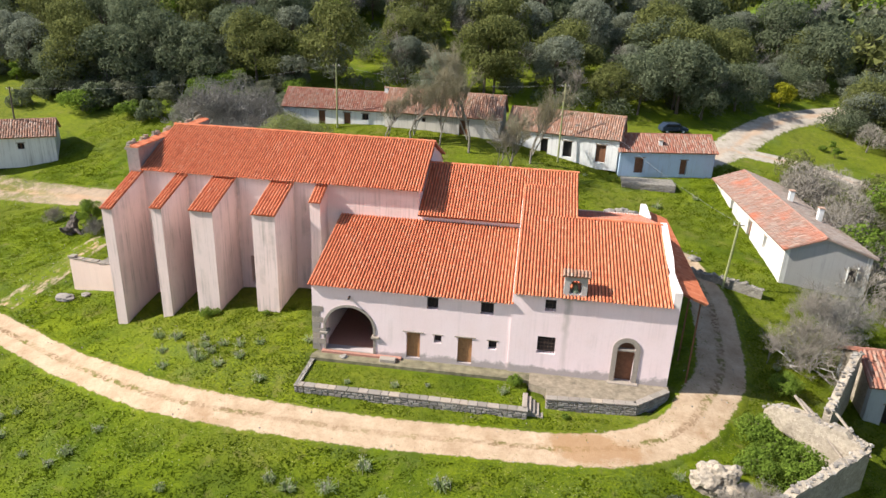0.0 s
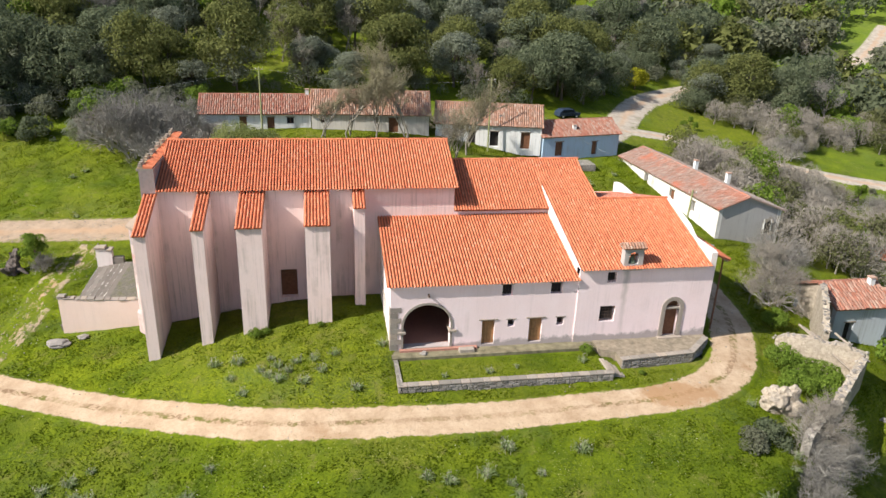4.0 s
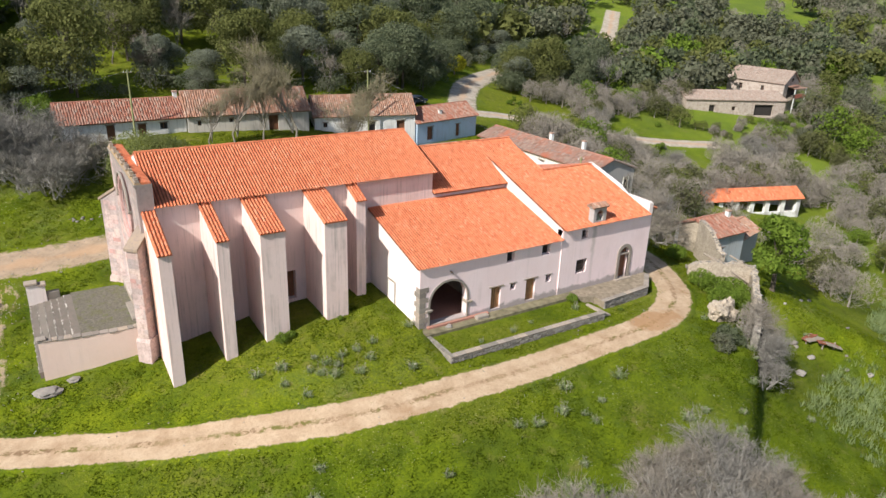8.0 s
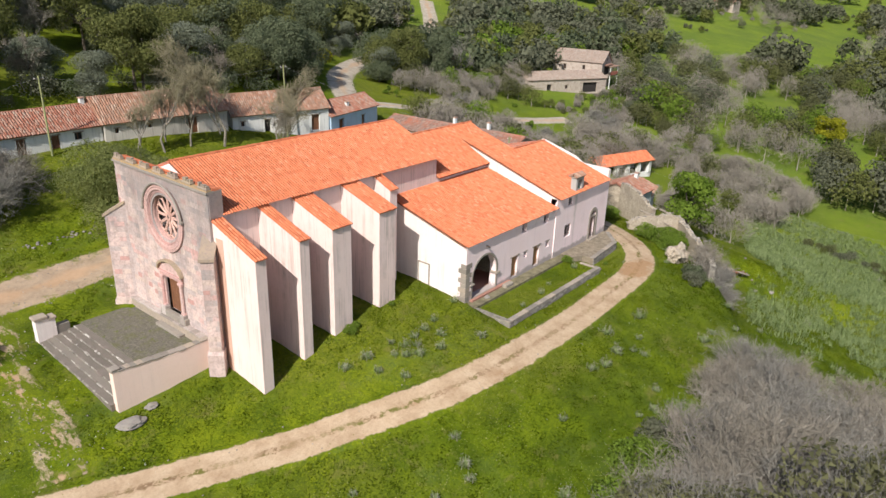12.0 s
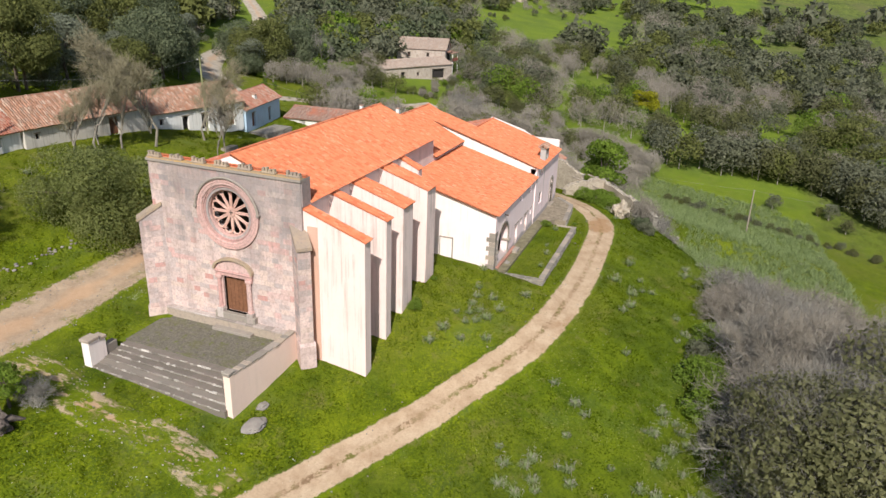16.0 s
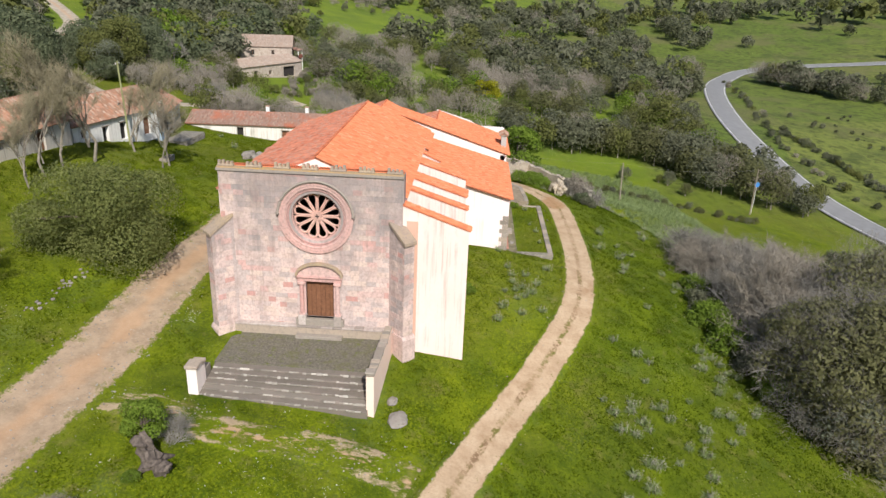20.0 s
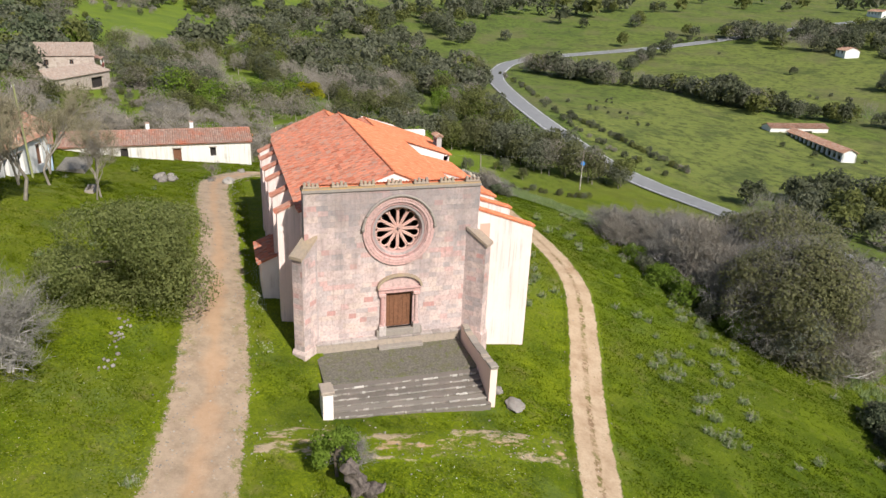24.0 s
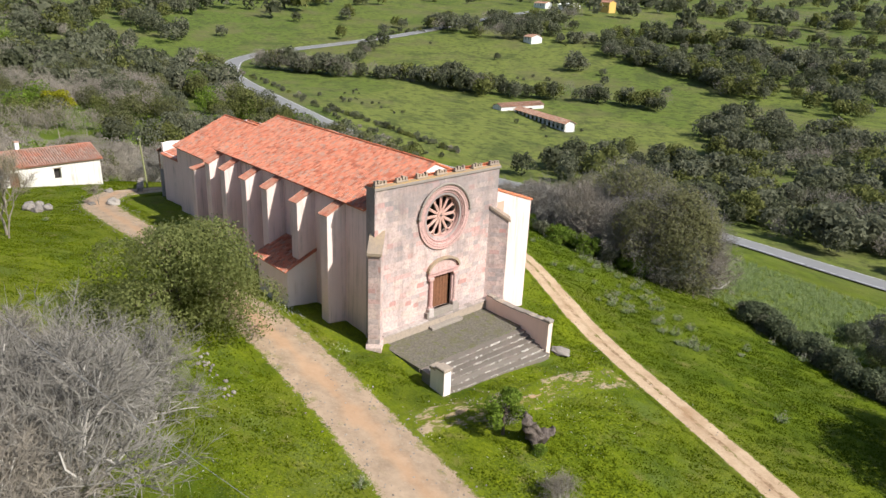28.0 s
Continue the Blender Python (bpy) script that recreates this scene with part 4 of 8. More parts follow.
# front wall: core with the rose and the portal cut through it
FX = -33.4
DOOR_Y0, DOOR_Y1, DOOR_Z0, DOOR_Z1 = 56.29, 58.3, 1.2, 4.14
bm = slab(bmesh.new(), [rect(51.38, 64.12, -3.0, 12.05), ring(ROSE_Y, ROSE_Z, 1.74, 48), rect(DOOR_Y0, DOOR_Y1, DOOR_Z0, DOOR_Z1)], 0.97, lambda u, v, w: (FX + 0.022 + w, u, v))
front = part("front_wall", bm, ASHLAR, church, "grey and pink ashlar front")
rsf = random.Random(11)
bvs, bfs = [], []
z = 0.35
while z < 12.0:
    h = min(rsf.uniform(0.34, 0.46), 12.05 - z)
    y = 51.38 - rsf.uniform(0, 0.4)
    while y < 64.12:
        l = rsf.uniform(0.5, 0.95)
        y0, y1 = max(51.38, y), min(64.12, y + l)
        inside_door = y1 > DOOR_Y0 - 0.28 and y0 < DOOR_Y1 + 0.28 and z < 5.0
        near = min(math.hypot(a - ROSE_Y, b - ROSE_Z) for a in (y0, (y0 + y1) / 2, y1) for b in (z, z + h))
        if y1 - y0 > 0.1 and not inside_door and near > 1.95:
            x = FX - rsf.uniform(0.0, 0.009)
            g = 0.0016
            c = [(FX + 0.055, y0 + g, z + g), (FX + 0.055, y1 - g, z + g), (FX + 0.055, y1 - g, z + h - g), (FX + 0.055, y0 + g, z + h - g),
                 (x, y0 + 2 * g, z + 2 * g), (x, y1 - 2 * g, z + 2 * g), (x, y1 - 2 * g, z + h - 2 * g), (x, y0 + 2 * g, z + h - 2 * g)]
            f = [(0, 1, 5, 4), (1, 2, 6, 5), (2, 3, 7, 6), (3, 0, 4, 7), (7, 6, 5, 4)]
            if z < 6.4:
                raw("ashlar_block", c, f, ASHLAR_ONE, front)
            else:
                k = len(bvs)
                bvs += c
                bfs += [tuple(i + k for i in q) for q in f]
        y += l
    z += h
raw("ashlar_facing", bvs, bfs, ASHLAR, front, kind="stuff")
part("return_block", boxed(FX + 0.06, -32.3, 51.3, 51.4, 10.3, 12.05), ASHLAR, church)
# cornice and the row of small broken battlements
part("cornice", boxed(FX - 0.12, -32.3, 51.3, 64.2, 12.05, 12.22), CAPSTONE, front, "lichen-stained stone cornice")
part("cornice", boxed(FX - 0.05, FX + 0.36, 51.34, 64.16, 12.22, 12.32), LICHEN, front, "narrow lichened tile capping")
tiled_slope(front, "capping", (FX + 0.4, 51.34, 12.36), (0, 1, 0), (0.62, 0, -0.1), 12.82, 0.63, TILE, seed=16)
for i in range(7):
    yc = 51.95 + i * (63.55 - 51.95) / 6
    bm = soft_box(FX - 0.02, FX + 0.33, yc - 0.55, yc + 0.55, 12.32, 12.46, 0.03)
    for k in range(4):
        yy = yc - 0.42 + k * 0.28
        hh = rsf.uniform(0.16, 0.3)
        box(bm, FX + 0.02 + rsf.uniform(0, 0.05), FX + 0.27, yy - 0.09, yy + 0.09, 12.44, 12.46 + hh)
    part("battlement", bm, COPESTONE, front)

# gable end of the nave behind the parapet
part("gable_wall", slab(bmesh.new(), [[(NY0, 10.3), (NY1, 10.3), (NY1, 10.42), (RIDGE_Y, RIDGE_Z - 0.13), (NY0, 10.38)]], 0.2, lambda u, v, w: (-32.44 + w, u, v)), PALE, church)
# plinth bench along the foot of the front
bench = part("plinth", boxed(FX - 0.46, FX + 0.1, 51.9, 63.6, -1.0, 0.55), CAPSTONE, front, "worn stone plinth bench")
rsb = random.Random(61)
y = 51.9
while y < 63.5:
    l = min(rsb.uniform(0.5, 1.0), 63.6 - y)
    part("plinth_course", soft_box(FX - 0.5 + rsb.uniform(-0.02, 0.02), FX + 0.1, y + 0.008, y + l - 0.008, 0.55, 0.7 + rsb.uniform(-0.015, 0.015), 0.025), PLINTHSTONE, bench)
    y += l
part("door_sill", soft_box(FX - 0.34, FX + 0.3, DOOR_Y0 - 0.75, DOOR_Y1 + 0.75, 0.66, 1.2, 0.03), CAPSTONE, bench)

# rose window: stepped rings under a dark label mould, hub, twelve petals
rose = part("rose_window", slab(bmesh.new(), [ring(ROSE_Y, ROSE_Z, 2.62, 64), ring(ROSE_Y, ROSE_Z, 2.24, 64)], 0.24, lambda u, v, w: (FX - 0.15 + w, u, v)), TRACHYTE, front, "round pink stone rose window")
for r0, r1, d in ((2.28, 2.06, -0.02), (2.1, 1.9, 0.09), (1.94, 1.68, 0.22)):
    part("moulding", slab(bmesh.new(), [ring(ROSE_Y, ROSE_Z, r0, 64), ring(ROSE_Y, ROSE_Z, r1, 64)], 0.35, lambda u, v, w, d=d: (FX + d - 0.05 + w, u, v)), TRACHYTE, rose)
bm = bmesh.new()
for k in range(72):
    a = 2 * math.pi * k / 72
    c = Vector((FX - 0.17, ROSE_Y + 2.4 * math.cos(a), ROSE_Z + 2.4 * math.sin(a)))
    bmesh.ops.create_icosphere(bm, subdivisions=1, radius=0.06, matrix=Matrix.Translation(c))
part("beading", bm, TRACHYTE, rose, kind="stuff")
for r, x in ((2.2, FX - 0.1), (1.98, FX + 0.02), (1.78, FX + 0.14)):
    loop = [(x, y, zz) for y, zz in ring(ROSE_Y, ROSE_Z, r, 64)]
    part("roll_moulding", tube(bmesh.new(), loop + [loop[0]], [0.07] * 65, 6, False), TRACHYTE, rose)
label = [(FX - 0.2, ROSE_Y + 2.66 * math.cos(a), ROSE_Z + 2.66 * math.sin(a)) for a in [math.pi * (0.04 + 0.92 * k / 40) for k in range(41)]]
part("label_mould", tube(bmesh.new(), label, [0.1] * 41, 6), CAPSTONE, rose, "dark weathered moulding over the upper half")
for s in (-1, 1):
    part("label_stop", soft_box(FX - 0.32, FX, ROSE_Y + s * 2.64 - 0.11, ROSE_Y + s * 2.64 + 0.11, ROSE_Z + 0.16, ROSE_Z + 0.38, 0.04), CAPSTONE, rose)
petal_x = FX + 0.36
bm = slab(bmesh.new(), [ring(ROSE_Y, ROSE_Z, 0.33, 32)], 0.22, lambda u, v, w: (petal_x - 0.05 + w, u, v))
part("hub", bm, TRACERY, rose)
part("hub_cross", boxed(petal_x - 0.062, petal_x - 0.04, ROSE_Y - 0.16, ROSE_Y + 0.16, ROSE_Z - 0.035, ROSE_Z + 0.035, petal_x - 0.064, petal_x - 0.042, ROSE_Y - 0.035, ROSE_Y + 0.035, ROSE_Z - 0.16, ROSE_Z + 0.16), DARK, rose)
for k in range(12):
    a = 2 * math.pi * (k + 0.5) / 12
    ca, sa = math.cos(a), math.sin(a)
    outline = [(0.3, 0.05), (0.62, 0.11), (0.95, 0.2), (1.22, 0.285), (1.42, 0.29), (1.58, 0.19), (1.64, 0.0)]
    outline += [(r, -q) for r, q in reversed(outline[:-1])]
    loop = [(petal_x + 0.06, ROSE_Y + r * ca - q * sa, ROSE_Z + r * sa + q * ca) for r, q in outline]
    part("petal", tube(bmesh.new(), loop, [0.072] * len(loop), 6), TRACERY, rose)
    t = a + math.pi / 12
    eye = Vector((petal_x + 0.06, ROSE_Y + 1.58 * math.cos(t), ROSE_Z + 1.58 * math.sin(t)))
    loop = [(eye.x, y, zz) for y, zz in ring(eye.y, eye.z, 0.12, 10)]
    part("roundel", tube(bmesh.new(), loop + [loop[0]], [0.04] * 11, 5, False), TRACERY, rose)

# portal
portal = part("portal", boxed(FX + 0.12, FX + 0.5, DOOR_Y0 - 0.25, DOOR_Y0, DOOR_Z0, DOOR_Z1, FX + 0.12, FX + 0.5, DOOR_Y1, DOOR_Y1 + 0.25, DOOR_Z0, DOOR_Z1), TRACHYTE, front, "red trachyte doorway with columns and curved hood")
for i in range(6):
    y0 = DOOR_Y0 + i * (DOOR_Y1 - DOOR_Y0) / 6
    part("plank", soft_box(FX + 0.3, FX + 0.37, y0 + 0.006, y0 + (DOOR_Y1 - DOOR_Y0) / 6 - 0.006, DOOR_Z0, DOOR_Z1, 0.008), WOOD, portal, "brown wooden door plank")
for s, yy in ((-1, DOOR_Y0 - 0.3), (1, DOOR_Y1 + 0.3)):
    part("pilaster_base", soft_box(FX - 0.36, FX + 0.1, yy - 0.28, yy + 0.28, 0.7, 1.5, 0.04), PLINTHSTONE, portal)
    part("pilaster_base", soft_box(FX - 0.25, FX + 0.1, yy - 0.22, yy + 0.22, 1.45, 1.65, 0.04), TRACHYTE, portal)
    part("column", tube(bmesh.new(), [(FX - 0.1, yy, 1.6), (FX - 0.1, yy, 2.2), (FX - 0.1, yy, 3.9)], [0.17, 0.155, 0.15], 12), TRACHYTE, portal)
    part("column", tube(bmesh.new(), [(FX - 0.02, yy - s * 0.22, 1.6), (FX - 0.02, yy - s * 0.22, 3.9)], [0.09, 0.085], 8), TRACHYTE, portal)
    part("capital", soft_box(FX - 0.28, FX + 0.1, yy - 0.27, yy + 0.27, 3.88, 4.14, 0.05), TRACHYTE, portal)
part("lintel", soft_box(FX - 0.14, FX + 0.3, DOOR_Y0 - 0.6, DOOR_Y1 + 0.6, 4.12, 4.42, 0.03), TRACHYTE, portal)
part("lintel", soft_box(FX - 0.26, FX + 0.1, DOOR_Y0 - 0.66, DOOR_Y1 + 0.66, 4.42, 4.55, 0.03), TRACHYTE, portal)
mid = (DOOR_Y0 + DOOR_Y1) / 2
hood = [(mid - 1.72 * math.cos(math.pi * i / 16), 4.62 + 1.02 * math.sin(math.pi * i / 16)) for i in range(17)]
inner = [(mid + (u - mid) * 0.915, 4.55 + (v - 4.62) * 0.9) for u, v in hood]
part("tympanum", slab(bmesh.new(), [inner], 0.2, lambda u, v, w: (FX - 0.08 + w, u, v)), TRACHYTE, portal, "pale pink half-round panel")
part("hood_mould", slab(bmesh.new(), [hood + inner[::-1]], 0.4, lambda u, v, w: (FX - 0.3 + w, u, v)), COPESTONE, portal, "dark weathered curved hood")

# diagonal piers at the front corners
for sgn, yc in ((-1, 51.7), (1, 63.8)):
    d = Vector((-1, sgn, 0)).normalized()
    s = Vector((-d.y, d.x, 0))
    root = Vector((-33.25, yc + (0.1 if sgn < 0 else -0.05), 0))
    prof = [(-0.5, -3.0), (1.45, -3.0), (1.45, 7.75), (-0.1, 8.72), (-0.5, 8.72)]
    place = lambda u, v, w, d=d, s=s, root=root: tuple(root + d * u + s * (w - 0.45) + Vector((0, 0, v)))
    pier = part("corner_pier", slab(bmesh.new(), [prof], 0.9, place), ASHLAR_ONE, church, "diagonal stone corner buttress")
    cap = [(1.6, 7.62), (1.6, 7.84), (-0.2, 8.98), (-0.2, 8.76)]
    place2 = lambda u, v, w, d=d, s=s, root=root: tuple(root + d * u + s * (w - 0.54) + Vector((0, 0, v)))
    part("pier_cap", slab(bmesh.new(), [cap], 1.08, place2), COPESTONE, pier, "sloping lichened stone cap")
    part("pier_foot", slab(bmesh.new(), [[(-0.5, -2.0), (1.6, -2.0), (1.6, 0.35), (1.48, 0.6), (-0.5, 0.6)]], 1.14, lambda u, v, w, d=d, s=s, root=root: tuple(root + d * u + s * (w - 0.57) + Vector((0, 0, v)))), ASHLAR_ONE, pier)
    rsb = random.Random(40 + sgn)
    zz = 0.6
    while zz < 7.4:
        hh = rsb.uniform(0.36, 0.46)
        for face in (0, 1, 2):
            if face == 0:
                n, t, c, half = d, s, root + d * 1.45, 0.45
            else:
                q = 1 if face == 1 else -1
                n, t, c, half = s * q, d, root + s * q * 0.45 + d * 0.72, 0.72
            a = -half
            while a < half - 0.05:
                l = min(rsb.uniform(0.45, 0.85), half - a)
                pts = []
                for k, o in ((0.0, -0.02), (0.012, 0.014)):
                    for du, dz in ((a + 0.006 + k, zz + 0.006 + k), (a + l - 0.006 - k, zz + 0.006 + k), (a + l - 0.006 - k, zz + hh - 0.006 - k), (a + 0.006 + k, zz + hh - 0.006 - k)):
                        pts.append(c + t * du + n * o + Vector((0, 0, dz)))
                raw("ashlar_block", pts, [(0, 1, 5, 4), (1, 2, 6, 5), (2, 3, 7, 6), (3, 0, 4, 7), (4, 5, 6, 7)], ASHLAR_ONE, pier)
                a += l
        zz += hh
part("salmon_strip", boxed(-33.225, -33.19, 50.3, 51.1, -2.8, 9.0), SALMON, church, "patch of raw salmon plaster")


def buttress(x0, x1, y_front, z_front, y_wall, z_wall, material, tiles=True, sign=-1, seed=0):
    """A deep raking buttress with a tiled cap; sign -1 stands south of the wall, +1 north."""
    prof = [(y_wall, -3.5), (y_front, -3.5), (y_front, z_front), (y_wall, z_wall)]
    b = part("buttress", slab(bmesh.new(), [prof], x1 - x0, lambda u, v, w: (x0 + w, u, v)), material, church, "deep plastered buttress with a tile-capped raking top")
    run = Vector((0, y_wall - y_front, z_wall - z_front))
    e = run.normalized() * 0.14
    o = (x0 - 0.07, y_front - e.y, z_front - e.z + 0.03)
    cap = part("cap", roof_plane(bmesh.new(), o, (1, 0, 0), run, x1 - x0 + 0.14, run.length + 0.1, 0.05), TILE if sign < 0 else TILE_NORTH_ONE, b)
    n = int((run.length + 0.1) / TILE_L) + 1
    tile_row(cap, Vector(o) + Vector((0, 0, 0.01)), (1, 0, 0), run, x1 - x0 + 0.14, n, run.length + 0.1, seed, None if sign < 0 else TILE_NORTH_ONE)
    return b


for k, (x0, x1, yf, zf) in enumerate(((-33.2, -32.35, 46.75, 8.5), (-29.25, -28.4, 47.05, 8.75), (-26.1, -24.25, 47.15, 8.78), (-21.1, -19.25, 47.25, 8.82), (-17.3, -16.45, 49.7, 9.35))):
    buttress(x0, x1, yf, zf, NY0, 10.22, PINK_HIGH, seed=60 + k)
for k, xe in enumerate((-28.65, -24.45, -19.75, -16.1, -12.15, -9.0)):
    buttress(xe - 0.95, xe, 65.62, 9.52, NY1, 10.3, PINK_HIGH, sign=1, seed=80 + k)
buttress(-6.0, -5.1, 65.4, 8.05, 63.2, 8.45, PINK_HIGH, sign=1, seed=90)

# raised eastern arm
part("arm_wall_south", boxed(NX1, -0.6, 51.65, 52.3, 5.0, 8.38), PINK, church)
part("arm_wall_north", boxed(NX1, 3.6, 62.4, 63.2, -3.0, 8.4), PINK_HIGH, church)
part("arm_wall_east", slab(bmesh.new(), [[(52.3, 0), (62.4, 0), (62.4, 8.75), (57.3, 11.1), (52.3, 8.75)]], 0.6, lambda u, v, w: (3.6 - w, u, v)), PINK, church)
ARM_EAVE, ARM_RIDGE, ARM_Y = 8.42, 11.22, 57.3
arm = tiled_slope(church, "arm_roof_south", (-8.9, 51.3, ARM_EAVE), (1, 0, 0), (0, ARM_Y - 51.3, ARM_RIDGE - ARM_EAVE), 12.65, math.hypot(ARM_Y - 51.3, ARM_RIDGE - ARM_EAVE), seed=5, label="orange barrel-tile slope")
tiled_slope(church, "arm_roof_north", (-8.9, 63.55, 8.45), (1, 0, 0), (0, ARM_Y - 63.55, ARM_RIDGE - 8.45), 12.65, math.hypot(63.55 - ARM_Y, ARM_RIDGE - 8.45), TILE_NORTH, seed=6, label="weathered red-brown tile slope")
ridge_row(arm, (-8.9, ARM_Y, ARM_RIDGE + 0.03), (3.75, ARM_Y, ARM_RIDGE + 0.03))

# low wing with the porch arch
LX0, LX1, SY = -15.05, -0.7, 43.0
openings = [arch(-14.1, -10.5, 0.3, 2.15, 1.75, 20), rect(-8.07, -7.07, 0.3, 2.36), rect(-4.34, -3.31, 0.3, 2.36), rect(-6.65, -5.85, 4.35, 5.28), rect(-2.85, -1.95, 4.35, 5.28), rect(-6.06, -5.53, 1.72, 2.34), rect(-2.15, -1.58, 1.65, 2.34)]
low = part("wing_wall_south", slab(bmesh.new(), [rect(LX0, LX1, -2.5, 5.42)] + openings, 0.75, lambda u, v, w: (u, SY + w, v)), PINK, church)
part("wing_wall_west", slab(bmesh.new(), [[(SY + 0.75, -2.5), (51.65, -2.5), (51.65, 7.8), (SY + 0.75, 5.6), (SY, 5.42), (SY + 0.3, 5.42)][:4]], 0.7, lambda u, v, w: (LX0 + w, u, v)), PALE, church)
part("blocked_door", boxed(LX0 - 0.03, LX0 + 0.1, 47.05, 48.3, 0.3, 2.6), PALE, church, "plastered-over doorway in a raised frame")
for fr in ((47.0, 47.1, 0.2, 2.7), (48.25, 48.35, 0.2, 2.7), (47.0, 48.35, 2.6, 2.72)):
    part("door_surround", boxed(LX0 - 0.06, LX0 + 0.05, *fr), CAPSTONE, church)
wing = tiled_slope(church, "wing_roof", (-15.32, 42.72, 5.45), (1, 0, 0), (0, 51.65 - 42.72, 7.9 - 5.45), 14.75, math.hypot(51.65 - 42.72, 7.9 - 5.45), seed=7, eave=2, label="orange barrel-tile lean-to slope")
# porch behind the arch
part("porch_wall", boxed(-14.3, -8.3, 50.9, 51.2, -0.3, 6.6, -8.4, -8.1, 43.75, 51.0, -0.3, 5.5), RUIN, church)
part("porch_floor", boxed(-14.35, -8.4, 42.7, 50.9, -0.5, 0.28), plain("red_cement_floor", (0.4, 0.2, 0.15), 0.8), church, "red cement porch floor")
bm = slab(bmesh.new(), [arch(-14.24, -10.36, 0.3, 2.18, 1.88, 20), arch(-14.08, -10.52, 0.305, 2.15, 1.73, 20)], 0.12, lambda u, v, w: (u, SY - 0.05 + w, v))
part("arch_surround", bm, CAPSTONE, church, "grey stone arch surround")
for x0 in (-14.4, -10.55):
    part("impost", soft_box(x0 - 0.1, x0 + 0.5, SY - 0.16, SY + 0.6, 1.55, 1.75, 0.03), CAPSTONE, church, "moulded stone impost")
for k in range(9):
    h = 0.44
    w = 0.55 if k % 2 else 0.8
    part("quoin", soft_box(LX0 - 0.035, LX0 + w, SY - 0.03, SY + (0.8 if k % 2 else 0.55), -0.2 + k * h, -0.2 + (k + 1) * h - 0.015, 0.012), CAPSTONE, church)
for u0, u1 in ((-8.07, -7.07), (-4.34, -3.31)):
    dr = part("wing_door", boxed(u0, u1, SY + 0.28, SY + 0.34, 0.2, 2.36), WOOD_TAN, church, "plain tan wooden door")
    for k in range(4):
        q = (u1 - u0) / 4
        part("plank", soft_box(u0 + k * q + 0.008, u0 + (k + 1) * q - 0.008, SY + 0.22, SY + 0.28, 0.22, 2.34, 0.008), WOOD_TAN, dr)
    part("lintel", soft_box(u0 - 0.25, u1 + 0.25, SY - 0.06, SY + 0.3, 2.36, 2.46, 0.02), WOOD_GREY, dr, "grey timber lintel")
for u0, u1, v0, v1 in ((-6.65, -5.85, 4.35, 5.28), (-2.85, -1.95, 4.35, 5.28), (-6.06, -5.53, 1.72, 2.34), (-2.15, -1.58, 1.65, 2.34)):
    # near-black sheet in the hole, the unlit room put into its colour
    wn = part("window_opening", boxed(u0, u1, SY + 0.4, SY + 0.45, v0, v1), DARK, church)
    part("lintel", soft_box(u0 - 0.14, u1 + 0.14, SY - 0.04, SY + 0.3, v1, v1 + 0.07, 0.015), WOOD_GREY, wn)
    for k in range(2):
        part("bar", tube(bmesh.new(), [(u0 + (k + 1) * (u1 - u0) / 3, SY + 0.25, v0), (u0 + (k + 1) * (u1 - u0) / 3, SY + 0.25, v1)], [0.012, 0.012], 6), IRON, wn)
part("waterspout", tube(bmesh.new(), [(-12.25, SY + 0.2, 4.75), (-12.25, SY - 0.35, 4.68)], [0.09, 0.07], 8), IRON, church)

# south-east block
BX0, BX1 = -0.7, 10.4
BY = 42.9
holes = [rect(1.55, 2.3, 5.15, 6.0), rect(1.25, 2.5, 1.82, 3.15), arch(6.75, 7.95, 0.2, 2.75, 0.62, 16)]
part("block_wall_south", slab(bmesh.new(), [rect(BX0, BX1, -2.5, 6.3)] + holes, 0.7, lambda u, v, w: (u, BY + w, v)), PINK, church)
part("block_wall_west", slab(bmesh.new(), [[(43.6, 4.5), (55.4, 4.5), (55.4, 10.2), (42.95, 6.28)]], 0.42, lambda u, v, w: (BX0 + w, u, v)), PALE, church, "pale wall rising above the lower roof")
part("block_wall_east", slab(bmesh.new(), [[(43.6, -2.5), (51.6, -2.5), (51.6, 9.3), (47.4, 8.1), (46.2, 7.42), (42.9, 7.34), (42.9, 6.3), (43.6, 6.3)]], 0.5, lambda u, v, w: (BX1 - w, u, v)), PALE, church, "white-washed raised parapet wall")
for k in range(9):
    yy = 43.1 + k * 0.36
    part("merlon", soft_box(BX1 - 0.48, BX1 - 0.02, yy, yy + 0.24, 7.34, 7.44, 0.02), PALE, church)
block = tiled_slope(church, "block_roof", (-0.66, 42.55, 6.32), (1, 0, 0), (0, 51.3 - 42.55, 9.15 - 6.32), 10.64, math.hypot(51.3 - 42.55, 9.15 - 6.32), seed=8, eave=2, label="orange barrel-tile slope with a few slipped tiles")
tiled_slope(church, "block_roof_upper", (-0.66, 51.3, 9.16), (1, 0, 0), (0, 4.1, 1.27), 4.39, math.hypot(4.1, 1.27), seed=9)
tiled_slope(church, "block_roof_north", (3.6, 62.6, 6.3), (1, 0, 0), (0, 51.3 - 62.6, 9.15 - 6.3), 6.4, math.hypot(62.6 - 51.3, 9.15 - 6.3), TILE_NORTH, seed=10)
ridge_row(block, (3.6, 51.3, 9.2), (10.0, 51.3, 9.2))
part("block_wall_north", boxed(3.6, 10.4, 61.6, 62.3, -3.0, 6.5, 9.9, 10.4, 51.6, 61.6, -3.0, 6.9), PINK_HIGH, church)
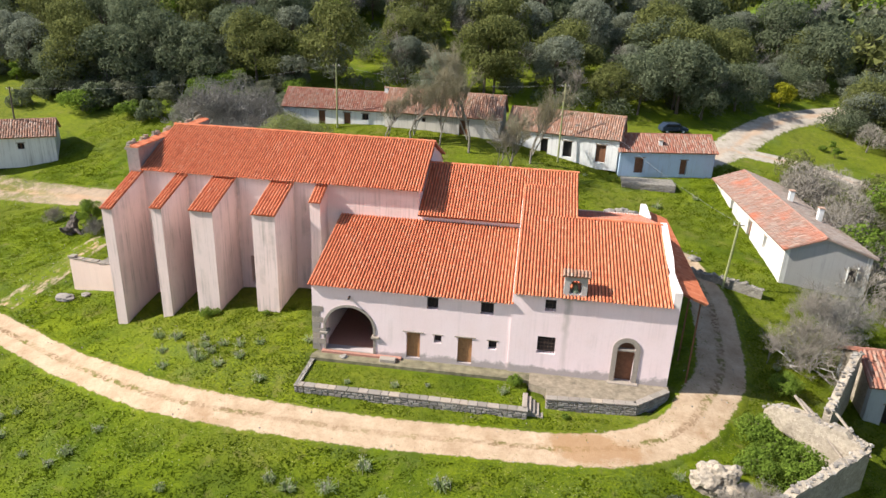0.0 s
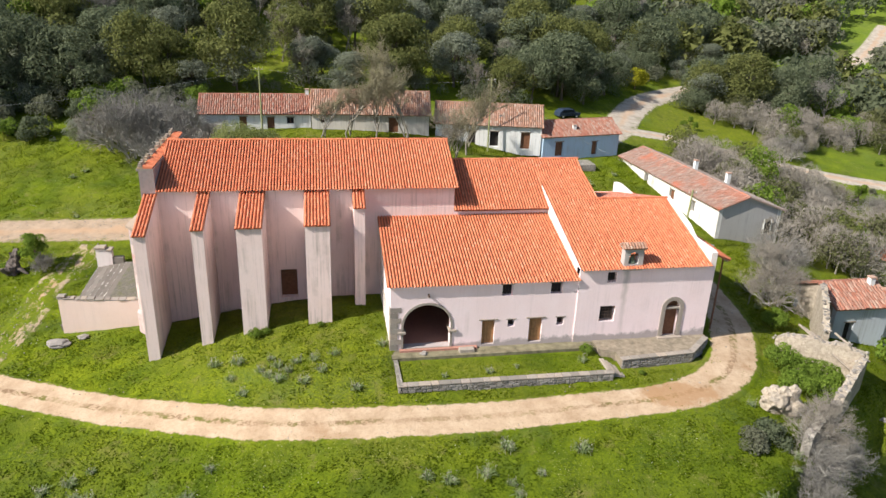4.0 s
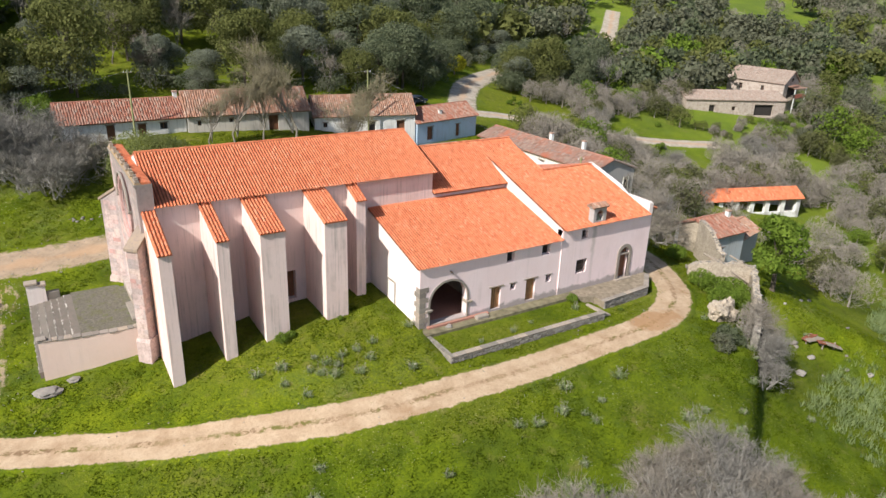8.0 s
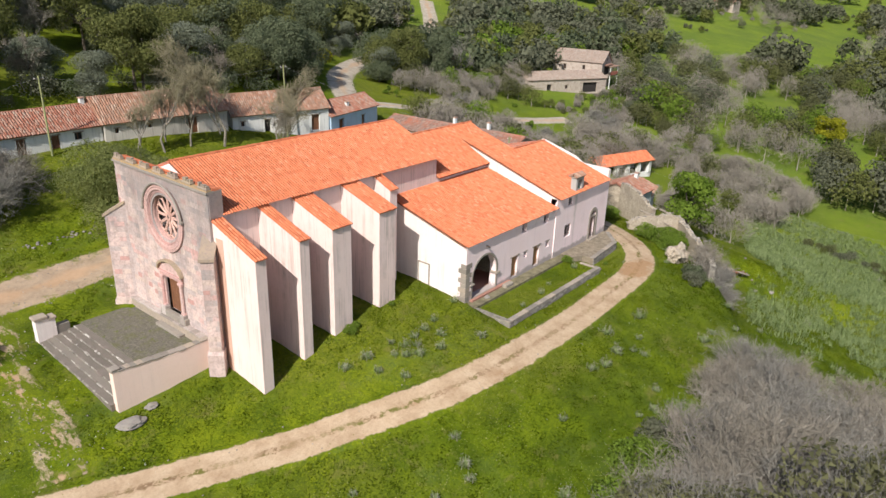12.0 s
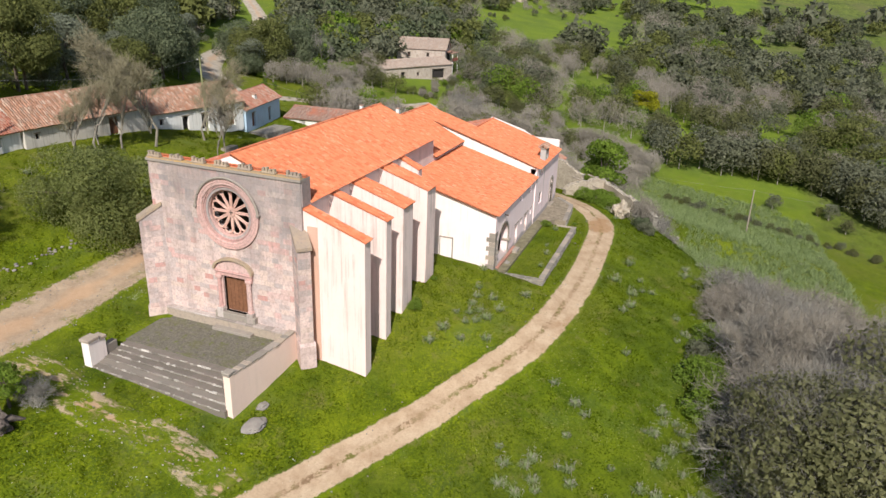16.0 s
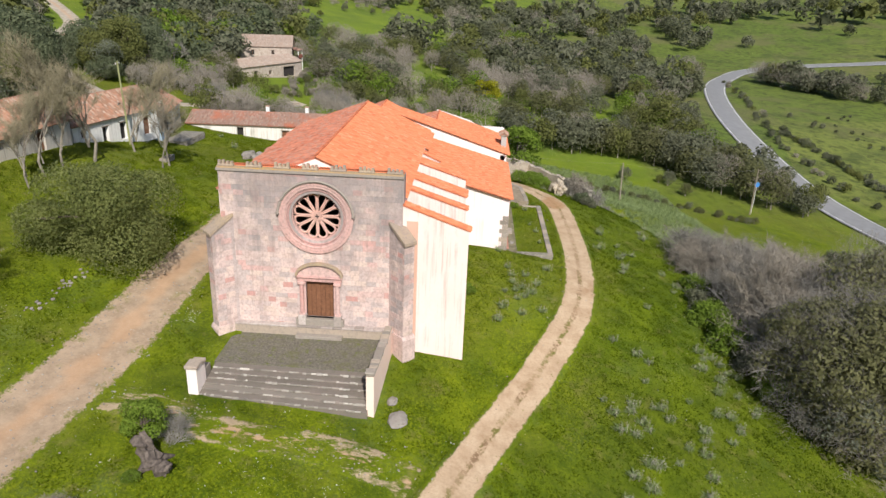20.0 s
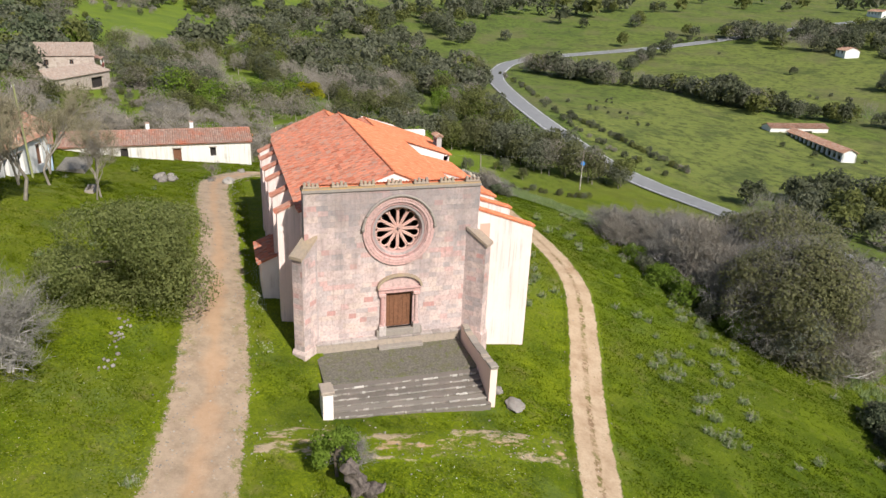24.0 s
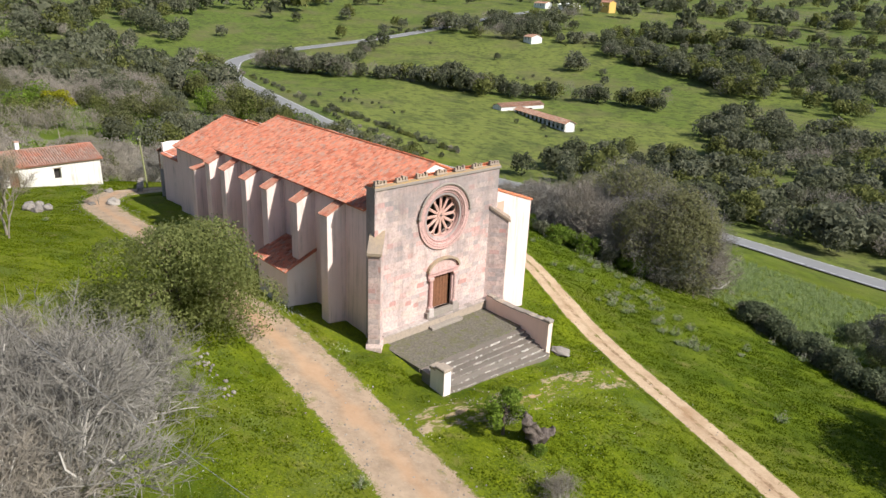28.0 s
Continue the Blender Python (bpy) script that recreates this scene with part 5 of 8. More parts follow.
part("gable_stub", slab(bmesh.new(), [[(58.5, 6.0), (62.3, 6.0), (62.3, 7.5), (61.2, 7.6), (58.5, 7.4)]], 0.45, lambda u, v, w: (BX1 - w, u, v)), PALE, church)
# eastern lean-to on posts
lean = tiled_slope(church, "lean_to_roof", (12.35, 44.0, 6.2), (0, 1, 0), (-1.95, 0, 0.75), 18.2, math.hypot(1.95, 0.75), seed=12)
for yy in (44.3, 47.5, 51.0, 54.5, 58.0, 61.8):
    part("post", boxed(12.0, 12.1, yy + 0.2, yy + 0.3, -1.5, 6.15), WOOD, church)
part("beam", boxed(12.03, 12.22, 44.1, 62.1, 6.02, 6.16), WOOD_GREY, church)
part("lean_to_wall", boxed(11.9, 12.15, 50.5, 62.1, -1.5, 4.0), GREYWALL, church)
# windows and door of the block
for u0, u1, v0, v1, nb in ((1.55, 2.3, 5.15, 6.0, 2), (1.25, 2.5, 1.82, 3.15, 4)):
    # sheet coloured as the darkness of the room behind the bars
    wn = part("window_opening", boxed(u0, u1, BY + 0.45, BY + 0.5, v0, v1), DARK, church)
    for k in range(nb):
        xx = u0 + (k + 1) * (u1 - u0) / (nb + 1)
        part("bar", tube(bmesh.new(), [(xx, BY + 0.12, v0), (xx, BY + 0.12, v1)], [0.018, 0.018], 6), IRON, wn)
        zz = v0 + (k + 1) * (v1 - v0) / (nb + 1)
        part("bar", tube(bmesh.new(), [(u0, BY + 0.12, zz), (u1, BY + 0.12, zz)], [0.018, 0.018], 6), IRON, wn)
ad = part("arched_doorway", slab(bmesh.new(), [arch(6.42, 8.28, 0.15, 2.78, 0.92, 18), arch(6.75, 7.95, 0.16, 2.75, 0.62, 18)], 0.2, lambda u, v, w: (u, BY - 0.07 + w, v)), CAPSTONE, church, "round-headed grey stone doorway")
part("transom", soft_box(6.75, 7.95, BY - 0.02, BY + 0.3, 2.62, 2.78, 0.02), CAPSTONE, ad)
part("door_leaf", boxed(6.75, 7.95, BY + 0.4, BY + 0.46, 0.2, 3.4), WOOD, ad, "dark brown double door")
part("door_step", soft_box(6.3, 8.4, BY - 0.35, BY + 0.1, 0.1, 0.26, 0.02), CAPSTONE, ad)
for k in range(3):
    part("bar", tube(bmesh.new(), [(7.05 + 0.3 * k, BY + 0.2, 2.75), (7.05 + 0.3 * k, BY + 0.2, 3.3)], [0.015, 0.015], 6), IRON, ad)
# bell-cote over the eave
bell_cote = part("bell_cote", slab(bmesh.new(), [[(2.68, 6.1), (4.22, 6.1), (4.22, 7.85), (2.68, 7.85)], arch(3.05, 3.85, 6.62, 7.2, 0.4, 12)], 0.62, lambda u, v, w: (u, BY - 0.05 + w, v)), GREYWALL, church, "small grey bell-cote with a single bell")
part("bell_cote_cornice", soft_box(2.55, 4.35, BY - 0.15, BY + 0.68, 7.82, 7.95, 0.02), CAPSTONE, bell_cote)
tiled_slope(bell_cote, "bell_cote_roof", (2.5, BY - 0.2, 7.95), (1, 0, 0), (0, 0.5, 0.28), 1.9, 0.57, TILE_OLD, seed=13)
tiled_slope(bell_cote, "bell_cote_roof", (2.5, BY + 0.78, 7.95), (1, 0, 0), (0, -0.5, 0.28), 1.9, 0.57, TILE_OLD, seed=14)
bell = part("bell", lathe(bmesh.new(), [(0.02, 7.22), (0.13, 7.2), (0.17, 7.02), (0.2, 6.85), (0.29, 6.7), (0.27, 6.68)], (3.45, BY + 0.26, 0), n=18), BRONZE, bell_cote, "green bronze bell")
part("headstock", boxed(3.08, 3.82, BY + 0.2, BY + 0.32, 7.2, 7.32), WOOD, bell_cote)
# small shed against the north side
part("annex_wall", slab(bmesh.new(), [[(64.0, -1.5), (66.73, -1.5), (66.73, 4.1), (64.0, 5.25)]], 4.7, lambda u, v, w: (-25.41 + w, u, v)), PALE, church)
tiled_slope(church, "annex_roof", (-25.6, 67.05, 4.06), (1, 0, 0), (0, -3.03, 1.27), 5.1, math.hypot(3.03, 1.27), TILE_NORTH, seed=15)

# ---- forecourt ----
court = thing("forecourt", "raised stone forecourt with dark worn steps and low parapets", "terrace", kind="structure")
part("platform", boxed(-38.1, -33.4, 52.6, 63.6, -3.0, -0.1), PAVING, court, "mossy dark paved platform")
rsf = random.Random(21)


def step_top(k, y):
    return -0.1 - (k + 1) * (0.085 + 0.11 * (63.5 - y) / 10.85)


for k in range(6):
    x1 = -38.1 - k * 0.52
    tread = part("step", slab(bmesh.new(), [[(52.65, -3.2), (63.5, -3.2), (63.5, step_top(k, 63.5)), (52.65, step_top(k, 52.65))]], 0.58, lambda u, v, w, x1=x1: (x1 - 0.56 + w, u, v)), STEPSTONE, court)
    y = 52.65
    while y < 63.4:
        l = rsf.choice((0.14, 0.22, 0.3, 0.45, 0.7)) * rsf.uniform(0.8, 1.2)
        y1 = min(y + l, 63.5)
        zt = step_top(k, (y + y1) / 2) + rsf.uniform(-0.012, 0.01)
        part("step_stone", soft_box(x1 - 0.6 + rsf.uniform(-0.05, 0.03), x1 - 0.54 + rsf.uniform(-0.03, 0.07), y + 0.01, y1 - 0.01, zt - 0.1 + rsf.uniform(-0.03, 0.03), zt + 0.012, 0.015), NOSING, tread)
        y += l
par = part("parapet", slab(bmesh.new(), [[(-33.9, -3.0), (-33.9, 1.05), (-36.0, 1.0), (-41.0, 1.28), (-41.0, -3.5)]], 0.5, lambda u, v, w: (u, 51.95 + 0.012 * (-33.9 - u) + w + 0.03 * (-33.9 - u), v)), plaster("flaked_pink_plaster", (0.8, 0.62, 0.54), (0.5, 0.39, 0.33), 0.25), court, "low pink plastered parapet wall")
rsf = random.Random(22)
u = -33.95
while u > -41.0:
    l = rsf.uniform(0.35, 0.75)
    zt = (1.05 - 0.024 * (-33.9 - u)) if u > -36 else 1.0 + 0.056 * (-36 - u)
    yy = 51.95 + 0.042 * (-33.9 - u)
    part("coping", soft_box(max(u - l, -41.1) + 0.01, u - 0.01, yy - rsf.uniform(0.0, 0.06), yy + rsf.uniform(0.5, 0.57), zt, zt + rsf.uniform(0.07, 0.13), 0.025), CAPSTONE, par)
    u -= l
part("coping", soft_box(-41.1, -40.45, 52.2, 52.82, 1.39, 1.52, 0.05), CAPSTONE, par)
post = part("parapet", boxed(-41.3, -39.9, 63.5, 64.15, -2.5, 1.15), PALE, court, "short white end wall of the parapet")
part("coping", soft_box(-41.4, -40.4, 63.4, 64.25, 1.15, 1.4, 0.05), CAPSTONE, post)
part("coping", soft_box(-40.4, -39.8, 63.42, 64.22, 0.95, 1.18, 0.04), CAPSTONE, post)
part("parapet_stub", soft_box(-39.9, -38.9, 63.55, 64.05, -2.5, 0.3, 0.03), CAPSTONE, post)

# low step before the door sill
part("door_step", soft_box(FX - 0.95, FX - 0.45, DOOR_Y0 - 0.7, DOOR_Y1 + 0.7, -0.3, 0.12, 0.03), CAPSTONE, court)

# ---- terraces before the south wing ----
terr = thing("terrace", "low rubble terrace with grass on top before the church", "terrace", kind="structure")
part("fill", boxed(-14.7, 0.75, 38.7, 43.0, -2.0, -0.12), GRASS, terr, "grassed terrace top")
part("retaining_wall", boxed(-14.9, 0.9, 38.4, 38.75, -2.0, -0.1, -14.92, -14.6, 38.4, 42.7, -2.0, 0.02), RUBBLE, terr)
stones_on(terr, (-14.9, 38.4, -0.75), (1, 0, 0), (0, -1, 0), 15.8, 0.62, 31, 0.2, 0.36)
x = -14.95
while x < 0.9:
    l = random.Random(int(x * 100)).uniform(0.5, 0.9)
    part("coping", soft_box(x, min(x + l - 0.02, 0.95), 38.34, 38.86, -0.12, 0.0, 0.025), CAPSTONE, terr)
    x += l
part("walk", boxed(-15.0, 1.2, 41.9, 43.0, -1.0, 0.12), plain("weedy_paving", (0.2, 0.175, 0.11), 0.95, vary=0.6, scale=1.8), terr, "worn paved strip along the wall")
for k in range(5):
    part("step", soft_box(0.55 + 0.27 * k, 0.9 + 0.27 * k, 38.7, 40.5 - 0.12 * k, -1.5, 0.0 - 0.14 * k, 0.03), CAPSTONE, terr)
upper = thing("terrace", "raised stone-walled landing before the arched doorway", "terrace", kind="structure")
part("fill", slab(bmesh.new(), [[(2.1, 39.75), (8.1, 40.2), (10.5, 42.3), (10.5, 43.0), (0.9, 43.0), (0.9, 41.5), (2.1, 41.0)]], 2.6, lambda u, v, w: (u, v, 0.17 - w)), plain("landing_earth", (0.25, 0.205, 0.15), 0.95, vary=0.5, scale=2.5), upper, "bare earth landing with worn paving")
stones_on(upper, (2.1, 39.75, -0.85), (6.0, 0.45, 0), (0.075, -1, 0), 6.02, 0.98, 32, 0.19, 0.34)
stones_on(upper, (8.1, 40.2, -0.85), (2.4, 2.1, 0), (2.1, -2.4, 0), 3.19, 0.98, 33, 0.19, 0.34)
for p, q in (((2.1, 39.75), (8.1, 40.2)), ((8.1, 40.2), (10.5, 42.3))):
    v = Vector((q[0] - p[0], q[1] - p[1], 0))
    n = int(v.length / 0.75)
    for k in range(n):
        bm = soft_box(0.01, v.length / n - 0.01, -0.08, 0.4, 0.12, 0.23, 0.02)
        bm.transform(Matrix.Translation((p[0], p[1], 0)) @ Matrix.Rotation(math.atan2(v.y, v.x), 4, "Z") @ Matrix.Translation((k * v.length / n, 0, 0)))
        part("coping", bm, CAPSTONE, upper)

# ---- cottages and ruins round the church ----
def cottage(name, label, a, b, depth, eave, rise, wall, roof, openings=(), base=None, back_eave=None, group="", ridge_at=0.5, over=0.3, chimneys=(), gable=None, roof_back=None):
    """A gabled house; a to b is the foot of its front, openings are (along, width, bottom, height, kind) on it."""
    a, b = Vector((*a, 0)), Vector((*b, 0))
    u = (b - a).normalized()
    w = Vector((-u.y, u.x, 0))
    L = (b - a).length
    zb = (min(ground(a.x, a.y), ground(b.x, b.y)) if base is None else base)
    foot = zb - 1.5
    h = thing(name, label, "house", group, at=(a.x, a.y, zb))
    at = lambda s, d, z: a + u * s + w * d + Vector((0, 0, z))
    be = eave if back_eave is None else back_eave
    holes = [rect(s, s + ww, zb + z0, zb + z0 + hh) for s, ww, z0, hh, _ in openings]
    part("wall", slab(bmesh.new(), [rect(0, L, foot, eave)] + holes, 0.5, lambda s, z, d: tuple(at(s, d, z))), wall, h)
    part("wall", slab(bmesh.new(), [rect(0, L, foot, be)], 0.5, lambda s, z, d: tuple(at(s, depth - d, z))), wall, h)
    r = depth * ridge_at
    for s0 in (0.0, L - 0.5):
        part("gable_wall", slab(bmesh.new(), [[(0.5, foot), (depth - 0.5, foot), (depth - 0.5, be + 0.4 * rise * 0.5 / (depth - r)), (r, eave + rise - 0.1), (0.5, eave + rise * 0.4 / r)]], 0.5, lambda d, z, s, s0=s0: tuple(at(s0 + s, d, z))), gable or wall, h)
    k = rise / r
    o = at(-over, -over, eave - over * k + 0.06)
    tiled_slope(h, "roof", o, u, w * (r + over) + Vector((0, 0, (r + over) * k)), L + 2 * over, math.hypot(r + over, (r + over) * k), roof, seed=int(abs(a.x) * 10), pitch=0.3, row=0.5, fat=1.1, slip=0.03)
    k2 = (eave + rise - be) / (depth - r)
    o = at(-over, depth + over, be - over * k2 + 0.06)
    tiled_slope(h, "roof", o, u, -w * (depth - r + over) + Vector((0, 0, (depth - r + over) * k2)), L + 2 * over, math.hypot(depth - r + over, (depth - r + over) * k2), roof_back or roof, seed=int(abs(a.x) * 10) + 1, pitch=0.3, row=0.5, fat=1.1, slip=0.03)
    ra = at(-over, r, eave + rise + 0.08)
    part("ridge", tube(bmesh.new(), [tuple(ra), tuple(ra + u * (L + 2 * over))], [0.12, 0.12], 6), roof, h)
    for s, ww, z0, hh, kind in openings:
        if kind == "door":
            d = part("door", slab(bmesh.new(), [rect(s, s + ww, zb + z0, zb + z0 + hh)], 0.06, lambda q, z, dd: tuple(at(q, 0.3 + dd, z))), WOOD, h, "old brown plank door")
            for j in range(3):
                part("plank", slab(bmesh.new(), [rect(s + j * ww / 3 + 0.02, s + (j + 1) * ww / 3 - 0.02, zb + z0, zb + z0 + hh - 0.03)], 0.04, lambda q, z, dd: tuple(at(q, 0.25 + dd, z))), WOOD, d)
        elif kind == "gap":
            # no depth behind: a near-black sheet painted as the unlit inside
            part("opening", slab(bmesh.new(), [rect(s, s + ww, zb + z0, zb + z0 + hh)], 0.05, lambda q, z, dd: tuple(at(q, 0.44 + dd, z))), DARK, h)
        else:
            # pane in the same near-black, standing in for a dark room
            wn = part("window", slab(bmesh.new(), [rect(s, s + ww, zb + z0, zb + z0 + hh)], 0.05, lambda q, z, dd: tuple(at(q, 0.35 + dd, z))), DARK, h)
            part("frame", slab(bmesh.new(), [rect(s + ww / 2 - 0.03, s + ww / 2 + 0.03, zb + z0, zb + z0 + hh)], 0.04, lambda q, z, dd: tuple(at(q, 0.28 + dd, z))), WOOD, wn)
        part("lintel", slab(bmesh.new(), [rect(s - 0.15, s + ww + 0.15, zb + z0 + hh, zb + z0 + hh + 0.13)], 0.3, lambda q, z, dd: tuple(at(q, dd - 0.03, z))), WOOD_GREY, h)
    for s, d, hh in chimneys:
        p = at(s, d, eave)
        c = part("chimney", boxed(p.x - 0.24, p.x + 0.24, p.y - 0.24, p.y + 0.24, eave - 0.5, eave + rise + hh), WHITEWASH, h, "whitewashed chimney")
        part("chimney_cap", boxed(p.x - 0.3, p.x + 0.3, p.y - 0.3, p.y + 0.3, eave + rise + hh, eave + rise + hh + 0.12), TILE_OLD, c)
    return h


ROW = "old cottages in a row"
cottage("cottage", "whitewashed row cottage with a red and brown tile roof", (-35.4, 92.4), (-21.0, 92.7), 6.2, 8.95, 1.95, WHITEWASH, TILE_OLDRED,
        [(5.0, 0.95, 0.0, 1.85, "door"), (8.6, 0.95, 0.0, 1.75, "door"), (11.2, 0.9, 0.9, 0.85, "window")], 6.6, group=ROW, chimneys=((14.0, 3.2, 0.7),))
cottage("cottage", "flaking stone and whitewash cottage with a brown tile roof", (-20.9, 92.3), (-5.0, 91.2), 6.4, 9.1, 2.5, plaster("flaking_wall", (0.56, 0.53, 0.48), (0.27, 0.23, 0.19), 1.0), TILE_OLD,
        [(1.2, 0.5, 1.2, 0.6, "window"), (10.4, 1.3, 0.0, 2.0, "door"), (5.2, 0.5, 1.4, 0.5, "window")], 6.5, group=ROW)
cottage("cottage", "low whitewashed cottage with a mottled tile roof", (-4.0, 91.6), (10.4, 88.5), 5.6, 8.0, 2.3, WHITEWASH, TILE_OLD,
        [(1.2, 0.6, 1.0, 0.7, "window"), (4.6, 1.0, -0.3, 2.0, "gap"), (7.6, 1.2, -0.4, 2.1, "gap"), (11.9, 1.3, -0.6, 2.3, "door")], 5.3, group=ROW, chimneys=((9.0, 1.2, -1.2),))
cottage("cottage", "pale blue limewashed cottage with a sagging tile roof", (10.7, 88.3), (22.9, 90.8), 5.4, 6.6, 1.6, BLUEWASH, TILE_OLDRED,
        [(2.0, 1.2, 0.1, 2.0, "door"), (8.0, 0.9, 0.0, 1.9, "door")], 3.6, group=ROW, chimneys=((5.4, 1.0, -0.4),))
# stone apron before the blue house
apron = thing("stone_apron", "low rubble platform before the blue cottage", "terrace", kind="structure")
part("fill", boxed(11.0, 17.5, 85.2, 88.2, 1.5, ground(14, 85.5) + 0.75), RUBBLE, apron)
stones_on(apron, (11.0, 85.2, ground(14, 85.2) - 0.3), (1, 0, 0), (0, -1, 0), 6.5, 1.0, 35, 0.22, 0.4)

EAST = "cottages east of the church"
cottage("cottage", "long white cottage with a patched red and grey tile roof", (23.2, 90.0), (24.4, 65.2), 8.2, 3.35, 1.25, PATCHWHITE, TILE_PATCH,
        [(2.5, 1.0, 1.6, 1.5, "gap"), (7.4, 1.0, 0.6, 2.0, "gap"), (14.2, 1.1, 0.4, 1.9, "door"), (19.2, 0.8, 1.0, 1.3, "gap")], 0.3, group=EAST, chimneys=((11.0, 5.2, 0.7), (17.0, 6.0, 0.6)), gable=GREYWALL, back_eave=2.9, ridge_at=0.42, roof_back=TILE_GREY)
gable_end = thing("window", "near-black sheet as an unlit window in a grey gable wall", "window", "gable windows")
# flat box, its near-black colour gives the shade of an opening
part("pane", boxed(30.6, 31.4, 65.46, 65.56, 0.2, 1.7), DARK, gable_end)
for x0 in (30.5, 31.4):
    part("frame", boxed(x0, x0 + 0.1, 65.4, 65.5, 0.1, 1.8), WHITEP, gable_end)

cottage("cottage", "low cottage with a brown tile roof and grey-blue wall", (25.1, 45.9), (30.6, 45.9), 5.4, 0.35, 1.3, GREYBLUE, TILE_OLDRED,
        [(1.2, 0.9, 0.3, 1.9, "gap")], -3.4, group=EAST, chimneys=((4.8, 2.2, 0.5),), gable=RUIN)
cottage("cottage", "small outhouse with a patched brown tile roof", (31.0, 46.3), (36.0, 47.6), 4.2, -0.9, 0.9, GREYWALL, TILE_OLD, [], -4.2, group=EAST)
cottage("cottage", "white cottage with a low tiled roof beyond the meadow", (-74, 75.5), (-63.3, 81.8), 6.0, 5.0, 1.6, WHITEWASH, TILE_OLD, [(4.0, 0.9, 0.0, 1.9, "door"), (8.0, 0.8, 0.9, 0.8, "window")], 2.4)

# open gallery with a bright tile roof and white pillars
def gallery(name, label, a, b, depth, eave, rise, roof, pillars, base):
    a, b = Vector((*a, 0)), Vector((*b, 0))
    u = (b - a).normalized()
    w = Vector((-u.y, u.x, 0))
    L = (b - a).length
    g = thing(name, label, "building", at=(a.x, a.y, base))
    at = lambda s, d, z: a + u * s + w * d + Vector((0, 0, z))
    part("back_wall", slab(bmesh.new(), [rect(0, L, base - 2, eave + 0.1)], 0.4, lambda s, z, d: tuple(at(s, depth - d, z))), WHITEWASH, g)
    for s0 in (0, L - 0.4):
        part("end_wall", slab(bmesh.new(), [[(0, base - 2), (depth, base - 2), (depth, eave), (depth / 2, eave + rise), (0, eave)]], 0.4, lambda d, z, s, s0=s0: tuple(at(s0 + s, d, z))), WHITEWASH, g)
    part("low_wall", slab(bmesh.new(), [rect(0, L, base - 2, base + 0.5)], 0.35, lambda s, z, d: tuple(at(s, d, z))), WHITEWASH, g)
    for k in range(pillars):
        s = k * (L - 0.8) / (pillars - 1)
        part("pillar", slab(bmesh.new(), [rect(s, s + 0.8, base, eave)], 0.6, lambda q, z, d: tuple(at(q, d, z))), WHITEWASH, g)
    part("beam", slab(bmesh.new(), [rect(0, L, eave - 0.25, eave)], 0.3, lambda q, z, d: tuple(at(q, d + 0.02, z))), WOOD_GREY, g)
    k = rise / (depth / 2)
    run = depth / 2 + 0.4
    tiled_slope(g, "roof", at(-0.4, -0.4, eave - 0.4 * k + 0.05), u, w * run + Vector((0, 0, run * k)), L + 0.8, math.hypot(run, run * k), roof, seed=31, pitch=0.32, row=0.55, fat=1.15)
    tiled_slope(g, "roof", at(-0.4, depth + 0.4, eave - 0.4 * k + 0.05), u, -w * run + Vector((0, 0, run * k)), L + 0.8, math.hypot(run, run * k), roof, seed=32, pitch=0.32, row=0.55, fat=1.15)
    return g


gallery("gallery", "open gallery with white pillars and an orange tile roof", (47.0, 70.0), (70.3, 62.3), 4.4, -5.5, 1.2, TILE, 9, -8.4)
gallery("stable", "long white stable with an open front and brown roof", (133.0, -139.4), (97.0, -129.3), 5.0, -20.9, 1.2, TILE_OLD, 13, -24.2)
cottage("farm_building", "white farm building with a brown tile roof", (136.4, -134.4), (132.6, -159.0), 6.0, -20.2, 1.2, WHITEWASH, TILE_OLD, [(4, 1.0, 1.4, 1.0, "window"), (15, 3.2, 0.2, 2.6, "gap")], -24.2)
STONEHOUSE = rubble("pink_rubble_house", (0.5, 0.42, 0.36), (0.34, 0.27, 0.23), (0.45, 0.39, 0.34), 2.0)
house = cottage("stone_house", "two-storey pink rubble house with a tiled roof and balcony", (113.9, 112.0), (116.4, 98.2), 8.4, 6.2, 2.6, STONEHOUSE, TILE_GREY, [(3.0, 0.9, 3.6, 1.3, "window"), (8.5, 0.8, 3.8, 1.1, "window")], 0.3)
_u, _w, _c = Vector((2.5, -13.8, 0)).normalized(), Vector((13.8, 2.5, 0)).normalized(), Vector((116.4, 98.2, 0))
on_gable = lambda q, z, d: tuple(_c + _w * q + _u * (0.02 + d) + Vector((0, 0, z)))
# sheets laid on the gable; recess and window shade is painted near-black
part("opening", slab(bmesh.new(), [rect(2.2, 6.0, 2.6, 5.4)], 0.05, on_gable), DARK, house, "near-black sheet painted as the shaded recess of the balcony")
part("window", slab(bmesh.new(), [ring(4.2, 6.9, 0.45, 16)], 0.05, on_gable), DARK, house)
part("balcony", slab(bmesh.new(), [rect(1.9, 6.3, 2.3, 2.55)], 1.3, on_gable), WOOD_GREY, house)
part("hood", slab(bmesh.new(), [rect(1.9, 6.3, 5.4, 5.62)], 1.2, on_gable), TILE_OLDRED, house, "tiled hood over the balcony")
for q in np.arange(2.0, 6.3, 0.35):
    part("baluster", slab(bmesh.new(), [rect(q, q + 0.07, 2.55, 3.5)], 0.06, lambda a, z, d: on_gable(a, z, d + 1.2)), WOOD_GREY, house)
part("rail", slab(bmesh.new(), [rect(1.9, 6.3, 3.5, 3.6)], 0.08, lambda a, z, d: on_gable(a, z, d + 1.19)), WOOD_GREY, house)
